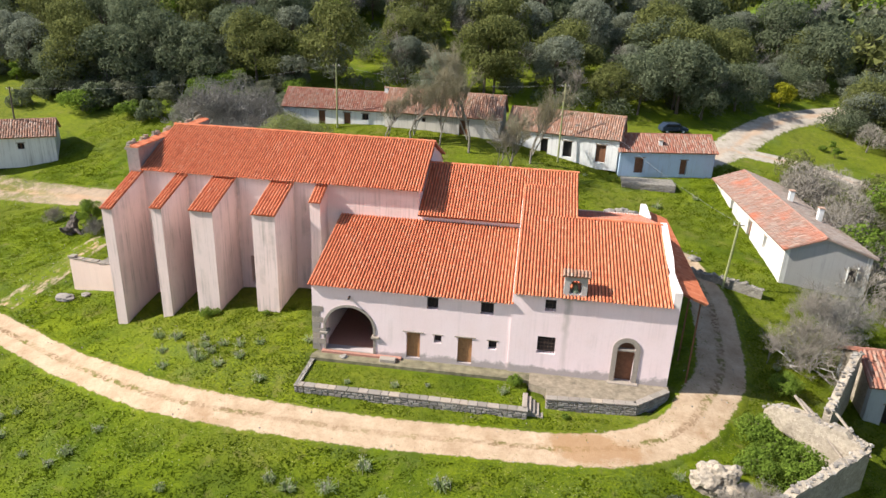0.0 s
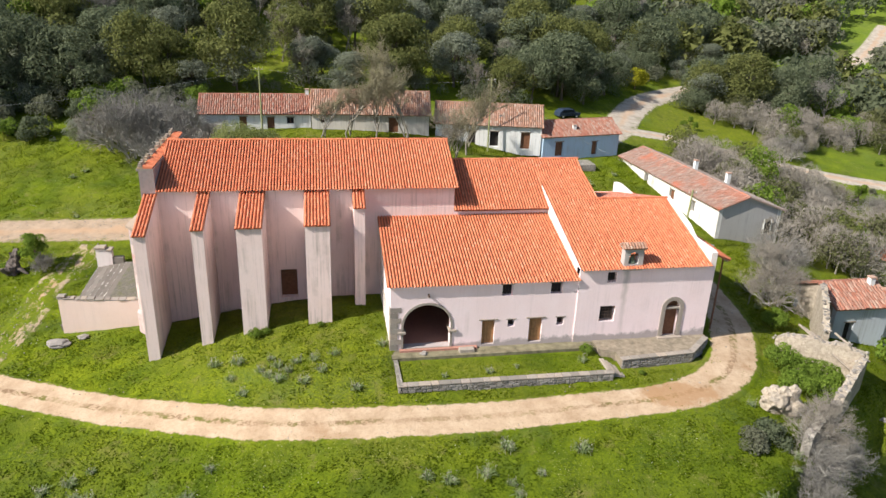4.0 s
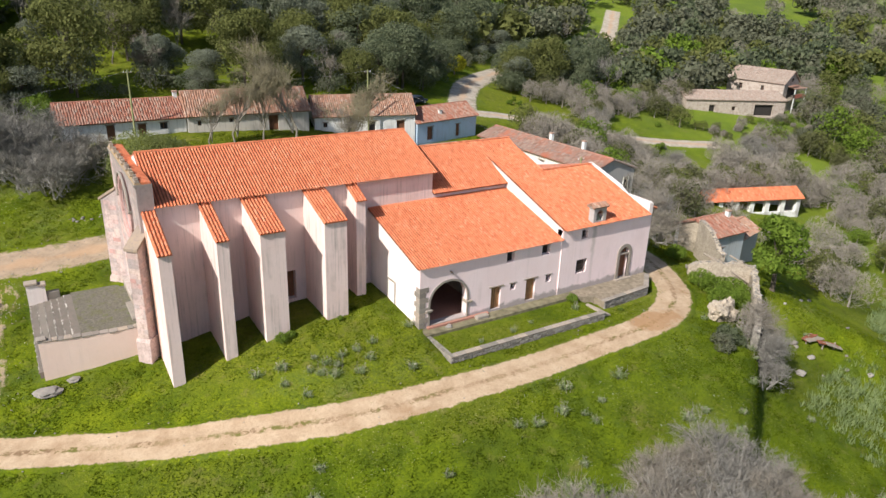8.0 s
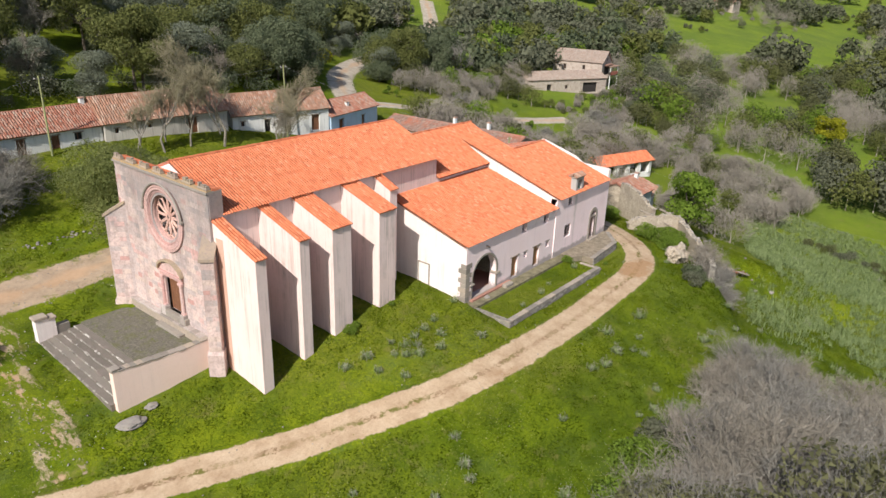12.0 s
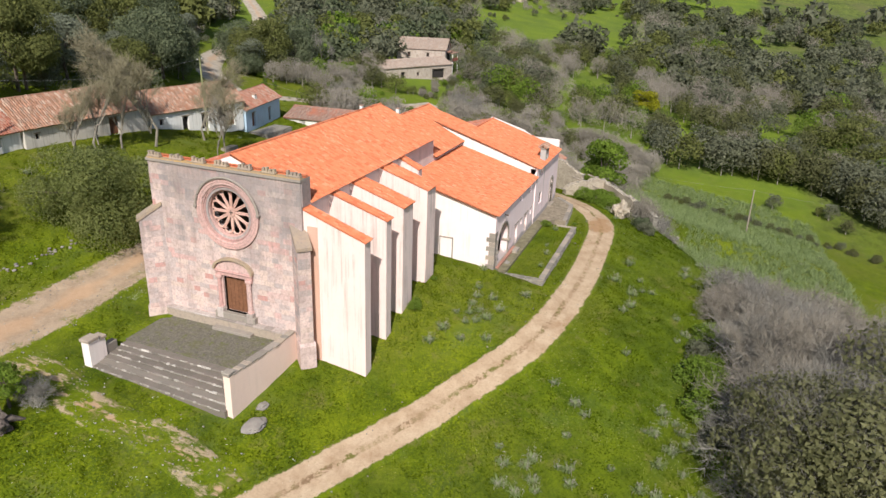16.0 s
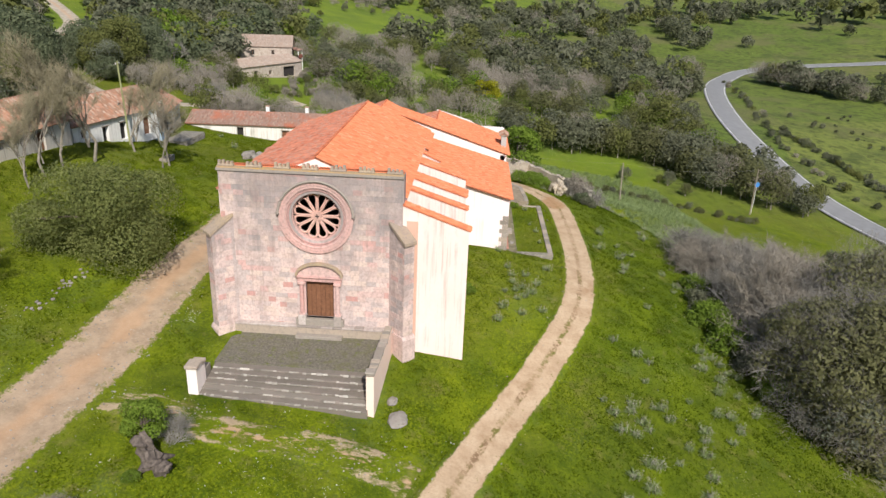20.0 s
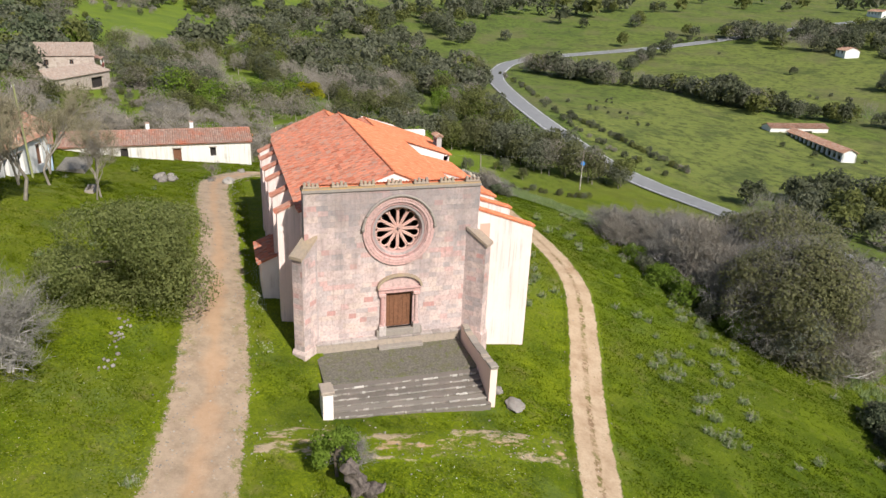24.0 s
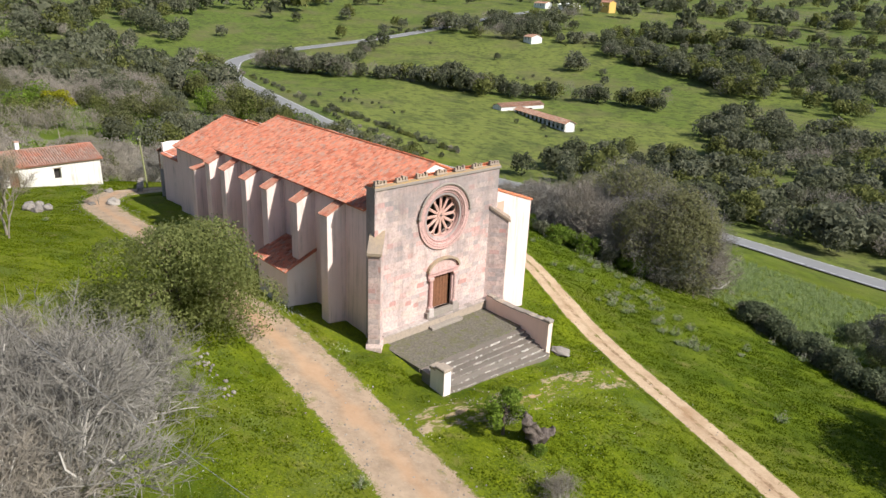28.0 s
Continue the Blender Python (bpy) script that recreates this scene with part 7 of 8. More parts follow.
for k, (x, y, s) in enumerate(((-17, 17.4, 1.0), (-22, 16.2, 1.05), (-26, 15.2, 1.1), (-30.0, 13.4, 1.15), (-13, 13, 1.1), (-33.5, 11.0, 1.1), (-29, 7.0, 1.2), (-16, 6.6, 1.15), (-22, 11, 1.2), (-36, 8.5, 1.0), (-8, 8, 1.1), (-24, 3.6, 1.2), (-31, 3.2, 1.1), (-10, 18.4, 0.85))):
    plant((DUNS[k % 2] if x < -20 else THICKETS[1], THICKETS[0], THICKETS[1], THICKETS[2])[k % 4], x, y, s * (1.3 if x < -16 else 0.9), 61 * k, 0.4)
for k, (x, y) in enumerate(((-17.2, 23.4), (-20.5, 23.2), (-23.6, 22.2), (-14.0, 22.6), (-26.5, 21.4), (-29.5, 19.8), (-18.6, 22.4), (-22.0, 21.4), (-32.0, 18.2), (-25.0, 20.2), (-28.0, 19.4))):
    plant(SHRUBS[2 if k % 4 else 1], x, y + 1.2, 1.1 + 0.2 * (k % 3), 33 * k)
# dark scrub along the field edge further down
for k, (x, y, s) in enumerate(((-51.0, 7.0, 1.2), (-54.5, 9.5, 1.2), (-58, 14, 1.3), (-61, 18, 1.3), (-57, 6, 1.6), (-53, 1, 1.8), (-58, -2, 1.6))):
    put((SHRUBS[0], SHRUBS[1], DUNS[0], OAKS[0])[k % 4], x, y, s * (1.4 if k % 4 < 2 else 0.75), 29 * k)
for k, (x, y, s) in enumerate(((-32.0, 17.2, 1.15), (-29.4, 18.6, 1.0), (-33.0, 15.0, 1.1), (-30.5, 15.2, 1.25))):
    put(DUNS[k % 2], x, y, s * 1.12, 97 * k, 0.4)
put(OLIVES[2], -33.6, 17.6, 0.9, 40, 0.4)
put(OLIVES[0], -32.0, 18.6, 0.95, 140, 0.4)
# clipped dark hedge below the meadow, and the trees that shade the slope
for k in range(17):
    x = -41.5 - 1.15 * k
    put(SHRUBS[0 if k % 3 else 1], x, 15.8 + 0.57 * k + (k % 2) * 0.7, 1.25 + 0.18 * (k % 3), 51 * k, 0.2)
for k, (x, y, s) in enumerate(((-65.5, 35.5, 1.0), (-69.0, 39.5, 1.1), (-64.0, 31.5, 0.8))):
    put(OAKS[k], x, y, s, 67 * k, 0.3)
for k in range(44):
    x, y = pick.uniform(28, 86), pick.uniform(76, 114)
    if min(np.min(np.hypot(q[:, 0] - x, q[:, 1] - y)) for q in (HILL_LINE, FIELD_LINE)) > 3.6 and not (22 < x < 34 and y < 92):
        put((THICKETS[k % 3], SHRUBS[2], THICKETS[(k + 1) % 3], FRESH[1], SHRUBS[1])[k % 5], x, y, pick.uniform(0.45, 0.9), 31 * k)
# hedge shrubs along the meadow's north side
for k in range(46):
    x, y = pick.uniform(-82, -44), pick.uniform(93, 106)
    put(SHRUBS[pick.choice((0, 1, 2, 1))], x, y, pick.uniform(1.2, 2.3), pick.uniform(0, 360))
for k in range(26):
    x, y = pick.uniform(-46, -34), pick.uniform(93, 103)
    put(SHRUBS[pick.choice((1, 1, 2, 0))], x, y, pick.uniform(0.8, 1.7), pick.uniform(0, 360))
put(MOSSY[0], -57.0, 117.5, 1.0)
put(FRESH[1], -50, 101.5, 0.9)
put(RUSSET[0], -62, 121.5, 1.0)
put(GOLD[0], 130.5, 43.3, 1.0)
put(GOLD[0], 40, 124, 0.6)

# wooded hillside behind the cottages
HOLES = [(-28, 112, 8, 3), (38, 110, 11, 7), (19.5, 104, 5, 4), (-46, 100, 8, 4), (42, 103, 14, 6), (-9, 104, 6, 2.5), (-14, 117, 9, 5), (106, 100, 17, 11), (89, 72, 8, 6), (230, 95, 50, 22), (152, 0, 16, 7), (92, 0, 14, 7), (58, 78, 10, 5), (126, 40, 9, 7), (115, 30, 8, 5), (150, 60, 14, 6), (124, 9, 8, 4.5), (87, 2, 8, 6), (58, 61, 16, 9), (97, 94, 18, 12), (200, 160, 26, 12), (54, 38, 12, 9), (320, 0, 46, 20), (300, 82, 56, 17), (240, -12, 22, 8)]


def open_ground(x, y):
    for cx, cy, rx, ry in HOLES:
        if ((x - cx) / rx) ** 2 + ((y - cy) / ry) ** 2 < 1:
            return True
    return False


def off_line(x, y, line, d):
    return np.min(np.hypot(line[:, 0] - x, line[:, 1] - y)) > d


count = 0
while count < 370:
    x, y = pick.uniform(-110, 75), 100 + 62 * pick.random() ** 1.3
    if x > -40 and y < 103.5 or x < -45 and y < 96 or open_ground(x, y) or not off_line(x, y, HILL_LINE, 5.0):
        continue
    if x > 27 and y < 112:
        continue
    kind = pick.random()
    t = OAKS[pick.randrange(3)] if kind < 0.38 else OLIVES[pick.randrange(3)] if kind < 0.78 else MOSSY[pick.randrange(2)] if kind < 0.87 else FRESH[pick.randrange(2)] if kind < 0.92 else BARES[pick.randrange(4)]
    if -42 < x < 12 and y < 130:
        t = (OLIVES[0], OLIVES[1], OLIVES[2], BARES[0], MOSSY[1])[pick.randrange(5)]
        if pick.random() < 0.3:
            count += 1
            continue
    put(t, x, y, pick.uniform(0.95, 1.5), pick.uniform(0, 360), 0.6, pick.uniform(0.85, 1.2))
    count += 1


def woods(name, label, spots, material, n, size, sliver=False, seed=0):
    """Many trees joined: crowns of leaf plates, or of slender twigs where they are bare."""
    rs = np.random.RandomState(seed)
    V, F, k = [], [], 0
    for x, y, s in spots:
        z = ground(x, y)
        p, d, _ = dome_points(rs, n, 7.0 * s * rs.uniform(0.85, 1.2), 3.7 * s * rs.uniform(0.85, 1.1), 0.3 * s)
        if sliver:
            v, f = twigs(rs, p, np.array([0, 0, 1.2 * s]), size * s * 2.2, 0.028)
        else:
            v, f = leaves(rs, p, d, size * s)
        V.append(v + np.array([x, y, z - 0.4]))
        F.append(f + k)
        k += len(v)
    if V:
        raw(name, np.concatenate(V).tolist(), np.concatenate(F).tolist(), material, None, label, "stuff")


def scatter(n, x0, x1, y0, y1, smin=0.7, smax=1.3, clump=0.02, keep=0.5, lines=()):
    out = []
    for _ in range(n * 6):
        if len(out) >= n:
            break
        x, y = pick.uniform(x0, x1), pick.uniform(y0, y1)
        if open_ground(x, y) or noise.noise(Vector((x * clump, y * clump, 3.0))) * 0.5 + 0.5 < 1 - keep:
            continue
        if any(not off_line(x, y, l, 8.0) for l in lines):
            continue
        out.append((x, y, pick.uniform(smin, smax)))
    return out


def along(pts, step, wide, smin, smax):
    out = []
    for (ax, ay), (bx, by) in zip(pts, pts[1:]):
        l = math.hypot(bx - ax, by - ay)
        for i in range(int(l / step)):
            t = (i + pick.random()) * step / l
            out.append((ax + (bx - ax) * t + pick.gauss(0, wide), ay + (by - ay) * t + pick.gauss(0, wide), pick.uniform(smin, smax)))
    return out


hill = scatter(900, -190, 190, 150, 330, 1.0, 1.7, keep=0.85, lines=(HILL_LINE,)) + scatter(200, -190, -105, 60, 160, 1.0, 1.6, keep=0.9) + scatter(240, 75, 190, 108, 170, 0.8, 1.4, keep=0.8, lines=(HILL_LINE,))
vale = scatter(120, 40, 92, 36, 74, 0.4, 0.9, 0.05, 0.85, (FIELD_LINE,)) + scatter(190, 32, 100, 60, 112, 0.5, 0.95, 0.05, 0.9, (FIELD_LINE, HILL_LINE))
# belts of trees between the meadows of the valley
belt = along([(71, -22), (77, -16), (84, -9), (96, -4), (99, 6), (96, 14), (97, 22), (95, 34)], 2.6, 1.6, 1.15, 1.6) + along([(90, -25), (98, -13), (112, -12), (124, -11), (134, -17)], 3.0, 2.2, 1.0, 1.5)
belt += [(75, -26.5, 1.0), (72, -29, 1.1), (70, -27, 0.9), (86, -37, 0.6), (227, -3, 1.75), (195, 46, 1.7), (290, 13, 1.5)]
# bramble bank along the foot of the field, with bushes above it
belt += along([(66, 32), (65, 23), (65, 17.5), (63.5, 10), (63, 2), (59.8, -5), (57, -12)], 0.9, 0.9, 0.16, 0.3) + along([(82, 12), (80, 4), (76, -4)], 3.2, 1.8, 0.3, 0.55)
vale += scatter(150, 102, 172, -18, 46, 0.85, 1.35, 0.04, 0.9, (MAIN_LINE,)) + scatter(120, 96, 200, 46, 100, 0.8, 1.35, 0.04, 0.8, (FIELD_LINE,)) + scatter(34, 165, 228, -34, 24, 0.9, 1.3, 0.04, 0.6, (MAIN_LINE,))
vale += along([(204, -37), (248, -46), (284, -64)], 4.5, 3.0, 1.0, 1.5) + along([(256, 28), (268, 36), (284, 40)], 5.0, 2.0, 1.4, 1.8) + [(142, 24, 1.5), (181, 21, 1.4), (212, -40, 1.6), (256, 34, 1.6)]
vale += [(pick.uniform(80, 122), pick.uniform(80, 95), pick.uniform(0.2, 0.42)) for _ in range(70)]
east = scatter(160, 150, 330, -30, 40, 0.8, 1.5, 0.03, 0.6, (MAIN_LINE,)) + scatter(260, 180, 420, -40, 200, 0.25, 0.6, 0.03, 0.6, (MAIN_LINE,)) + scatter(460, 195, 450, -50, 230, 1.0, 1.8, 0.015, 0.6, (MAIN_LINE,)) + scatter(150, 190, 300, -40, 60, 0.9, 1.4, 0.02, 0.7, (MAIN_LINE,))
south = along([(273, -90), (248, -104), (227, -121)], 1.2, 3.5, 1.2, 1.8) + along([(221, -128), (215, -145), (181, -147), (168, -160), (150, -172), (130, -192), (97, -207)], 2.4, 2.6, 0.9, 1.45)
south += along([(214, -340), (190, -338), (160, -322), (130, -311), (108, -295)], 2.8, 4.0, 0.9, 1.4) + along([(195, -462), (148, -462), (117, -466), (60, -475)], 3.4, 6.0, 1.0, 1.6)
for cx, cy, n in ((413, -199, 1), (339, -189, 1), (480, -259, 4), (405, -244, 3), (379, -122, 1), (336, -224, 1), (521, -231, 5), (355, -246, 2), (303, -198, 1), (468, -300, 3), (184, -246, 4)):
    south += [(cx + pick.gauss(0, 3.2) * (n > 1), cy + pick.gauss(0, 3.2) * (n > 1), pick.uniform(1.2, 1.7)) for _ in range(n)]
south += along([(370, -84), (400, -90), (434, -82), (466, -98), (490, -150)], 4.0, 9.0, 1.3, 2.0) + along([(340, -268), (310, -276), (287, -276), (262, -304)], 3.2, 5.0, 1.2, 1.8) + along([(293, -345), (311, -388), (333, -420)], 4.0, 8.0, 1.2, 1.8) + along([(322, -196), (337, -236), (330, -256)], 3.0, 1.5, 0.35, 0.6)
south += along([(302, -188), (284, -166), (268, -152)], 2.5, 2.5, 0.7, 1.1) + along([(246, -309), (224, -328), (196, -315)], 3.0, 5.0, 0.9, 1.5)
# low hedge banks and rushes across the pastures
south += along([(243, -118), (219, -136), (205, -144)], 1.6, 1.0, 0.28, 0.45) + along([(150, -52), (128, -56), (100, -58), (84, -60)], 1.5, 0.8, 0.25, 0.42) + along([(197, -98), (168, -80), (131, -80)], 3.5, 4.0, 0.12, 0.26)
south += [(150, -230, 0.9), (118, -240, 0.8), (165, -250, 0.7), (230, -230, 0.8)]
south += along([(324, -341), (298, -353), (279, -358), (317, -303), (361, -289)], 3.4, 6.0, 1.0, 1.5) + along([(264, -72), (185, -58), (138, -46), (105, -46), (80, -50)], 4.0, 1.2, 0.25, 0.4)
for _ in range(1400):
    x, y = pick.uniform(-70, 95), pick.uniform(-225, -58)
    if x < -5 + (-59 - y) * 0.6 - abs(pick.gauss(0, 5)) and noise.noise(Vector((x * 0.03, y * 0.03, 5.0))) > -0.45 and len(south) < 820:
        south.append((x, y, pick.uniform(0.8, 1.5)))
south += scatter(110, 30, 125, -430, -262, 1.0, 1.6, 0.02, 0.6, (MAIN_LINE,)) + scatter(50, 120, 235, -440, -330, 1.0, 1.6, 0.02, 0.5, (MAIN_LINE,))
south += scatter(130, -60, 62, -125, -54, 0.8, 1.4, 0.03, 0.75, (MAIN_LINE,)) + [q for q in scatter(60, -40, 30, -38, -8, 0.45, 0.9, 0.04, 0.6, (MAIN_LINE,)) if q[0] > -24 + (-2 - q[1]) * 0.55]
south += along([(197, -148), (163, -154)], 2.0, 3.0, 1.3, 1.8) + along([(200, -305), (185, -300), (146, -293), (114, -282), (92, -268)], 1.8, 4.5, 1.1, 1.7) + along([(210, -357), (170, -388), (122, -371), (60, -365)], 2.2, 5.0, 1.1, 1.8)
south += [(181, -247, 1.1), (178, -250, 1.0), (186, -244, 0.9)] + along([(335, -330), (290, -325), (256, -316)], 3.0, 5.0, 1.1, 1.6) + along([(380, -560), (250, -560), (100, -590), (-60, -600)], 4.0, 9.0, 1.2, 2.0)
south += [(x, y, pick.uniform(0.15, 0.4)) for x, y, _ in scatter(90, 40, 330, -330, -50, 1, 1, 0.02, 0.3, (MAIN_LINE,))]
south += [(pick.uniform(84, 108), pick.uniform(-33, -24), pick.uniform(0.5, 0.9)) for _ in range(9)]
rim = [(pick.uniform(-100, 1100), -pick.uniform(430, 1200), pick.uniform(1.2, 2.6)) for _ in range(420)] + [(pick.uniform(430, 1300), pick.uniform(-430, 400), pick.uniform(1.2, 2.6)) for _ in range(380)] + [(pick.uniform(-500, 500), pick.uniform(330, 800), pick.uniform(1.4, 2.4)) for _ in range(380)]
for tag, spots, n, size in (("hill", hill, 320, 0.46), ("vale", vale, 1250, 0.2), ("belt", belt, 1700, 0.2), ("east", east, 320, 0.48), ("south", south, 360, 0.45), ("rim", rim, 70, 1.1)):
    split = {"oak": [], "olive": [], "grey": [], "moss": [], "fresh": []}
    for s in spots:
        bare = {"hill": 0.1, "vale": 0.58 if s[0] < 95 else 0.33, "belt": 0.06, "east": 0.24, "south": 0.16, "rim": 0.0}[tag]
        q = noise.noise(Vector((s[0] * 0.03, s[1] * 0.03, 9.0))) * 0.5 + 0.5 + pick.uniform(-0.3, 0.3)
        split["grey" if q < bare + 0.05 and bare else "olive" if q < 0.5 else "moss" if pick.random() < 0.36 else "fresh" if tag in ("vale", "hill") and pick.random() < 0.22 else "oak"].append(s)
    woods("woodland", "dark evergreen trees massed on the slopes", split["oak"], LEAF_OAK if tag == "hill" else LEAF_GREYOAK if tag in ("vale", "belt") else LEAF_FAR, n, size, seed=len(tag) * 13)
    woods("woodland", "grey-green olive and scrub trees on the slopes", split["olive"], LEAF_OLIVE, n, size, seed=7)
    woods("bare_woodland", "leafless grey-brown trees and brush", split["grey"], BARK_FAR, int(n * 1.4), size * 1.6, True, seed=8)
    woods("woodland", "trees in fresh green spring leaf", split["fresh"], LEAF_GREEN, n, size, seed=12)
    woods("woodland", "yellow-green flowering oaks on the slopes", split["moss"], LEAF_MOSS, n, size, seed=11)
under = []
while len(under) < 620:
    x, y = pick.uniform(-112, 78), 101 + 62 * pick.random() ** 1.2
    if x > -42 and y < 104.5 or x > 24 and y < 113 or open_ground(x, y) or not off_line(x, y, HILL_LINE, 4.5) or noise.noise(Vector((x * 0.06, y * 0.06, 7.0))) < -0.25:
        continue
    under.append((x, y, pick.uniform(0.3, 0.62)))
woods("undergrowth", "dark green scrub under the hillside trees", under[::2], LEAF_OAK, 420, 0.26, seed=31)
woods("undergrowth", "grey-green scrub under the hillside trees", under[1::2], LEAF_OLIVE, 420, 0.26, seed=32)
trunks_v, trunks_f = [], []
for x, y, s in vale + belt:
    z, k = ground(x, y), len(trunks_v)
    trunks_v += [(x + 0.16, y, z - 0.5), (x - 0.1, y + 0.14, z - 0.5), (x - 0.1, y - 0.14, z - 0.5), (x + 0.3, y + 0.2, z + 3.5 * s)]
    trunks_f += [(k, k + 1, k + 3), (k + 1, k + 2, k + 3), (k + 2, k, k + 3)]
raw("tree_trunks", trunks_v, trunks_f, BARK_FAR, None, "slender trunks of the valley trees", "stuff")


# ---- low growth ----
def asphodel(seed):
    rs = np.random.RandomState(seed)
    t = thing("asphodel_plant", "grey-green asphodel clump with strap leaves and pale flower stalks", "plant", "asphodels in the meadow")
    V, F = [], []
    for k in range(64):
        a, l, out = rs.uniform(0, 6.28), rs.uniform(0.4, 0.75), rs.uniform(0.3, 0.95)
        d = np.array([math.cos(a), math.sin(a), 0])
        s = np.array([-math.sin(a), math.cos(a), 0]) * 0.024
        p = d * rs.uniform(0, 0.18)
        m = p + d * out * 0.5 * l + np.array([0, 0, l * 0.5])
        e = p + d * out * l + np.array([0, 0, l * rs.uniform(0.25, 0.7)])
        b = len(V)
        V += [p - s, p + s, m + s, m - s, e]
        F += [(b, b + 1, b + 2, b + 3), (b + 3, b + 2, b + 4)]
    raw("foliage", [tuple(v) for v in V], F, LEAF_GREY, t)
    V, F = [], []
    for k in range(11):
        x, y, h = rs.normal(0, 0.26), rs.normal(0, 0.26), rs.uniform(0.6, 1.05)
        b = len(V)
        V += [(x + 0.012, y, 0), (x - 0.006, y + 0.01, 0), (x - 0.006, y - 0.01, 0), (x, y, h)]
        F += [(b, b + 1, b + 3), (b + 1, b + 2, b + 3), (b + 2, b, b + 3)]
        for j in range(8):
            c = np.array([x + rs.normal(0, 0.05), y + rs.normal(0, 0.05), h * rs.uniform(0.5, 1.05)])
            b = len(V)
            q = rs.normal(0, 0.03, (3, 3))
            V += [tuple(c + q[0]), tuple(c + q[1]), tuple(c + q[2])]
            F += [(b, b + 1, b + 2)]
    raw("flower_spray", V, F, FLOWER, t, "pale pinkish flower stalks")
    return t


FLOWER = leafy("pale_flowers", (0.26, 0.25, 0.18), (0.38, 0.36, 0.28), (0.5, 0.47, 0.4), 0.35)
ASPH = [asphodel(i) for i in range(3)]
ON_ROAD = np.concatenate([CART_LINE, NORTH_LINE])


def built(x, y):
    return (-34.5 < x < 12.5 and 50 < y < 67) or (-33.5 < x < -16 and 46 < y < 52) or (-15.5 < x < 11 and 38.2 < y < 51) or (-41.6 < x < -33 and 51.5 < y < 64.5)


spots = [(-23.3, 42.4), (-22.6, 41.8), (-24.0, 41.6), (-23.2, 41.0), (-22.0, 42.6), (-24.6, 42.3), (-26.2, 43.6), (-26.6, 42.0), (-20.2, 41.4), (-17.8, 39.2), (-25.6, 40.2), (-21.4, 40.4), (-28, 44.0), (-19.2, 43.0), (-23.8, 43.4)]
while len(spots) < 235:
    x, y = pick.uniform(-48, 16), pick.uniform(14, 37)
    if len(spots) > 165:
        x, y = pick.uniform(-60, 60), pick.uniform(2, 100)
        if 45 < y < 70 and x < 14:
            continue
    if noise.noise(Vector((x * 0.11, y * 0.11, 1))) < -0.05 and len(spots) < 165:
        continue
    if built(x, y) or not off_line(x, y, ON_ROAD, 2.6):
        continue
    spots.append((x, y))
for x, y in spots:
    put(ASPH[pick.randrange(3)], x, y, pick.uniform(0.7, 1.4), pick.uniform(0, 360), 0.0, 0.85)

# carpet of asphodels over the lower field
V, F = [], []
rs = np.random.RandomState(21)
k = 0
while k < 6600:
    west = k >= 4600
    x, y = (rs.uniform(-58, -14), rs.uniform(-26, 14)) if west else (rs.uniform(14, 80), rs.uniform(4, 46))
    if west and x > -33 + (12 - y) * 0.55:
        continue
    q = noise.noise(Vector((x * 0.07, y * 0.07, 4.0))) + (0.42 if x - y > 4 else 0.0) + rs.normal(0, 0.12)
    if not west and q < 0.05 or x > 14 and y > 30 + (x - 25) * 0.3:
        k += 1 if rs.rand() < 0.02 else 0
        continue
    k += 1
    z = ground(x, y)
    m = 16
    a = rs.uniform(0, 6.28, m)
    l = rs.uniform(0.35, 0.8, m)
    d = np.stack([np.cos(a), np.sin(a), np.zeros(m)], 1)
    w = np.stack([-np.sin(a), np.cos(a), np.zeros(m)], 1) * 0.045
    o = np.array([x, y, z]) + rs.normal(0, 0.25, (m, 3)) * np.array([1, 1, 0])
    e = o + d * (l * 0.6)[:, None] + np.stack([np.zeros(m), np.zeros(m), l], 1)
    F.extend((np.arange(m * 3).reshape(-1, 3) + len(V)).tolist())
    V.extend(np.stack([o - w, o + w, e], 1).reshape(-1, 3).tolist())
raw("asphodels", V, F, LEAF_GREY, None, "grey-green asphodels covering the lower field", "stuff")

# blades of grass over the near meadow, thicker in patches
rs = np.random.RandomState(3)
N = 460000
gx, gy = rs.uniform(-64, 34, N), rs.uniform(14, 96, N)
ok = np.ones(N, bool)
ok &= ~((gx > -34.5) & (gx < 12.5) & (gy > 50) & (gy < 66.9)) & ~((gx > -15.3) & (gx < 11) & (gy > 41.6) & (gy < 51)) & ~((gx > -41.6) & (gx < -33) & (gy > 51.7) & (gy < 64.4)) & ~((gx > 1) & (gx < 11) & (gy > 39.4) & (gy < 44))
for line, half in ((CART_LINE, 1.1), (NORTH_LINE, 1.6)):
    for a in np.array_split(np.arange(N), 30):
        dist = np.min(np.hypot(gx[a, None] - line[None, ::2, 0], gy[a, None] - line[None, ::2, 1]), axis=1)
        ok[a] &= dist > half + rs.uniform(0, 0.5, len(a))
wave = np.sin(gx * 0.31 + 1.3 * np.sin(gy * 0.17)) + np.sin(gy * 0.43 + 1.7 * np.sin(gx * 0.23)) + rs.normal(0, 0.7, N)
ok &= wave > -1.3
gx, gy = gx[ok], gy[ok]
gz = heights(gx, gy)
gz = np.where((gx > -14.6) & (gx < 0.8) & (gy > 38.8) & (gy < 42), -0.12, gz)
n = len(gx)
hgt = rs.uniform(0.03, 0.085, n) * (1 + 0.5 * (wave[ok] > 1))
a = rs.uniform(0, 6.28, n)
sx, sy = np.cos(a) * 0.07, np.sin(a) * 0.07
lx, ly = rs.normal(0, 0.08, n), rs.normal(0, 0.08, n)
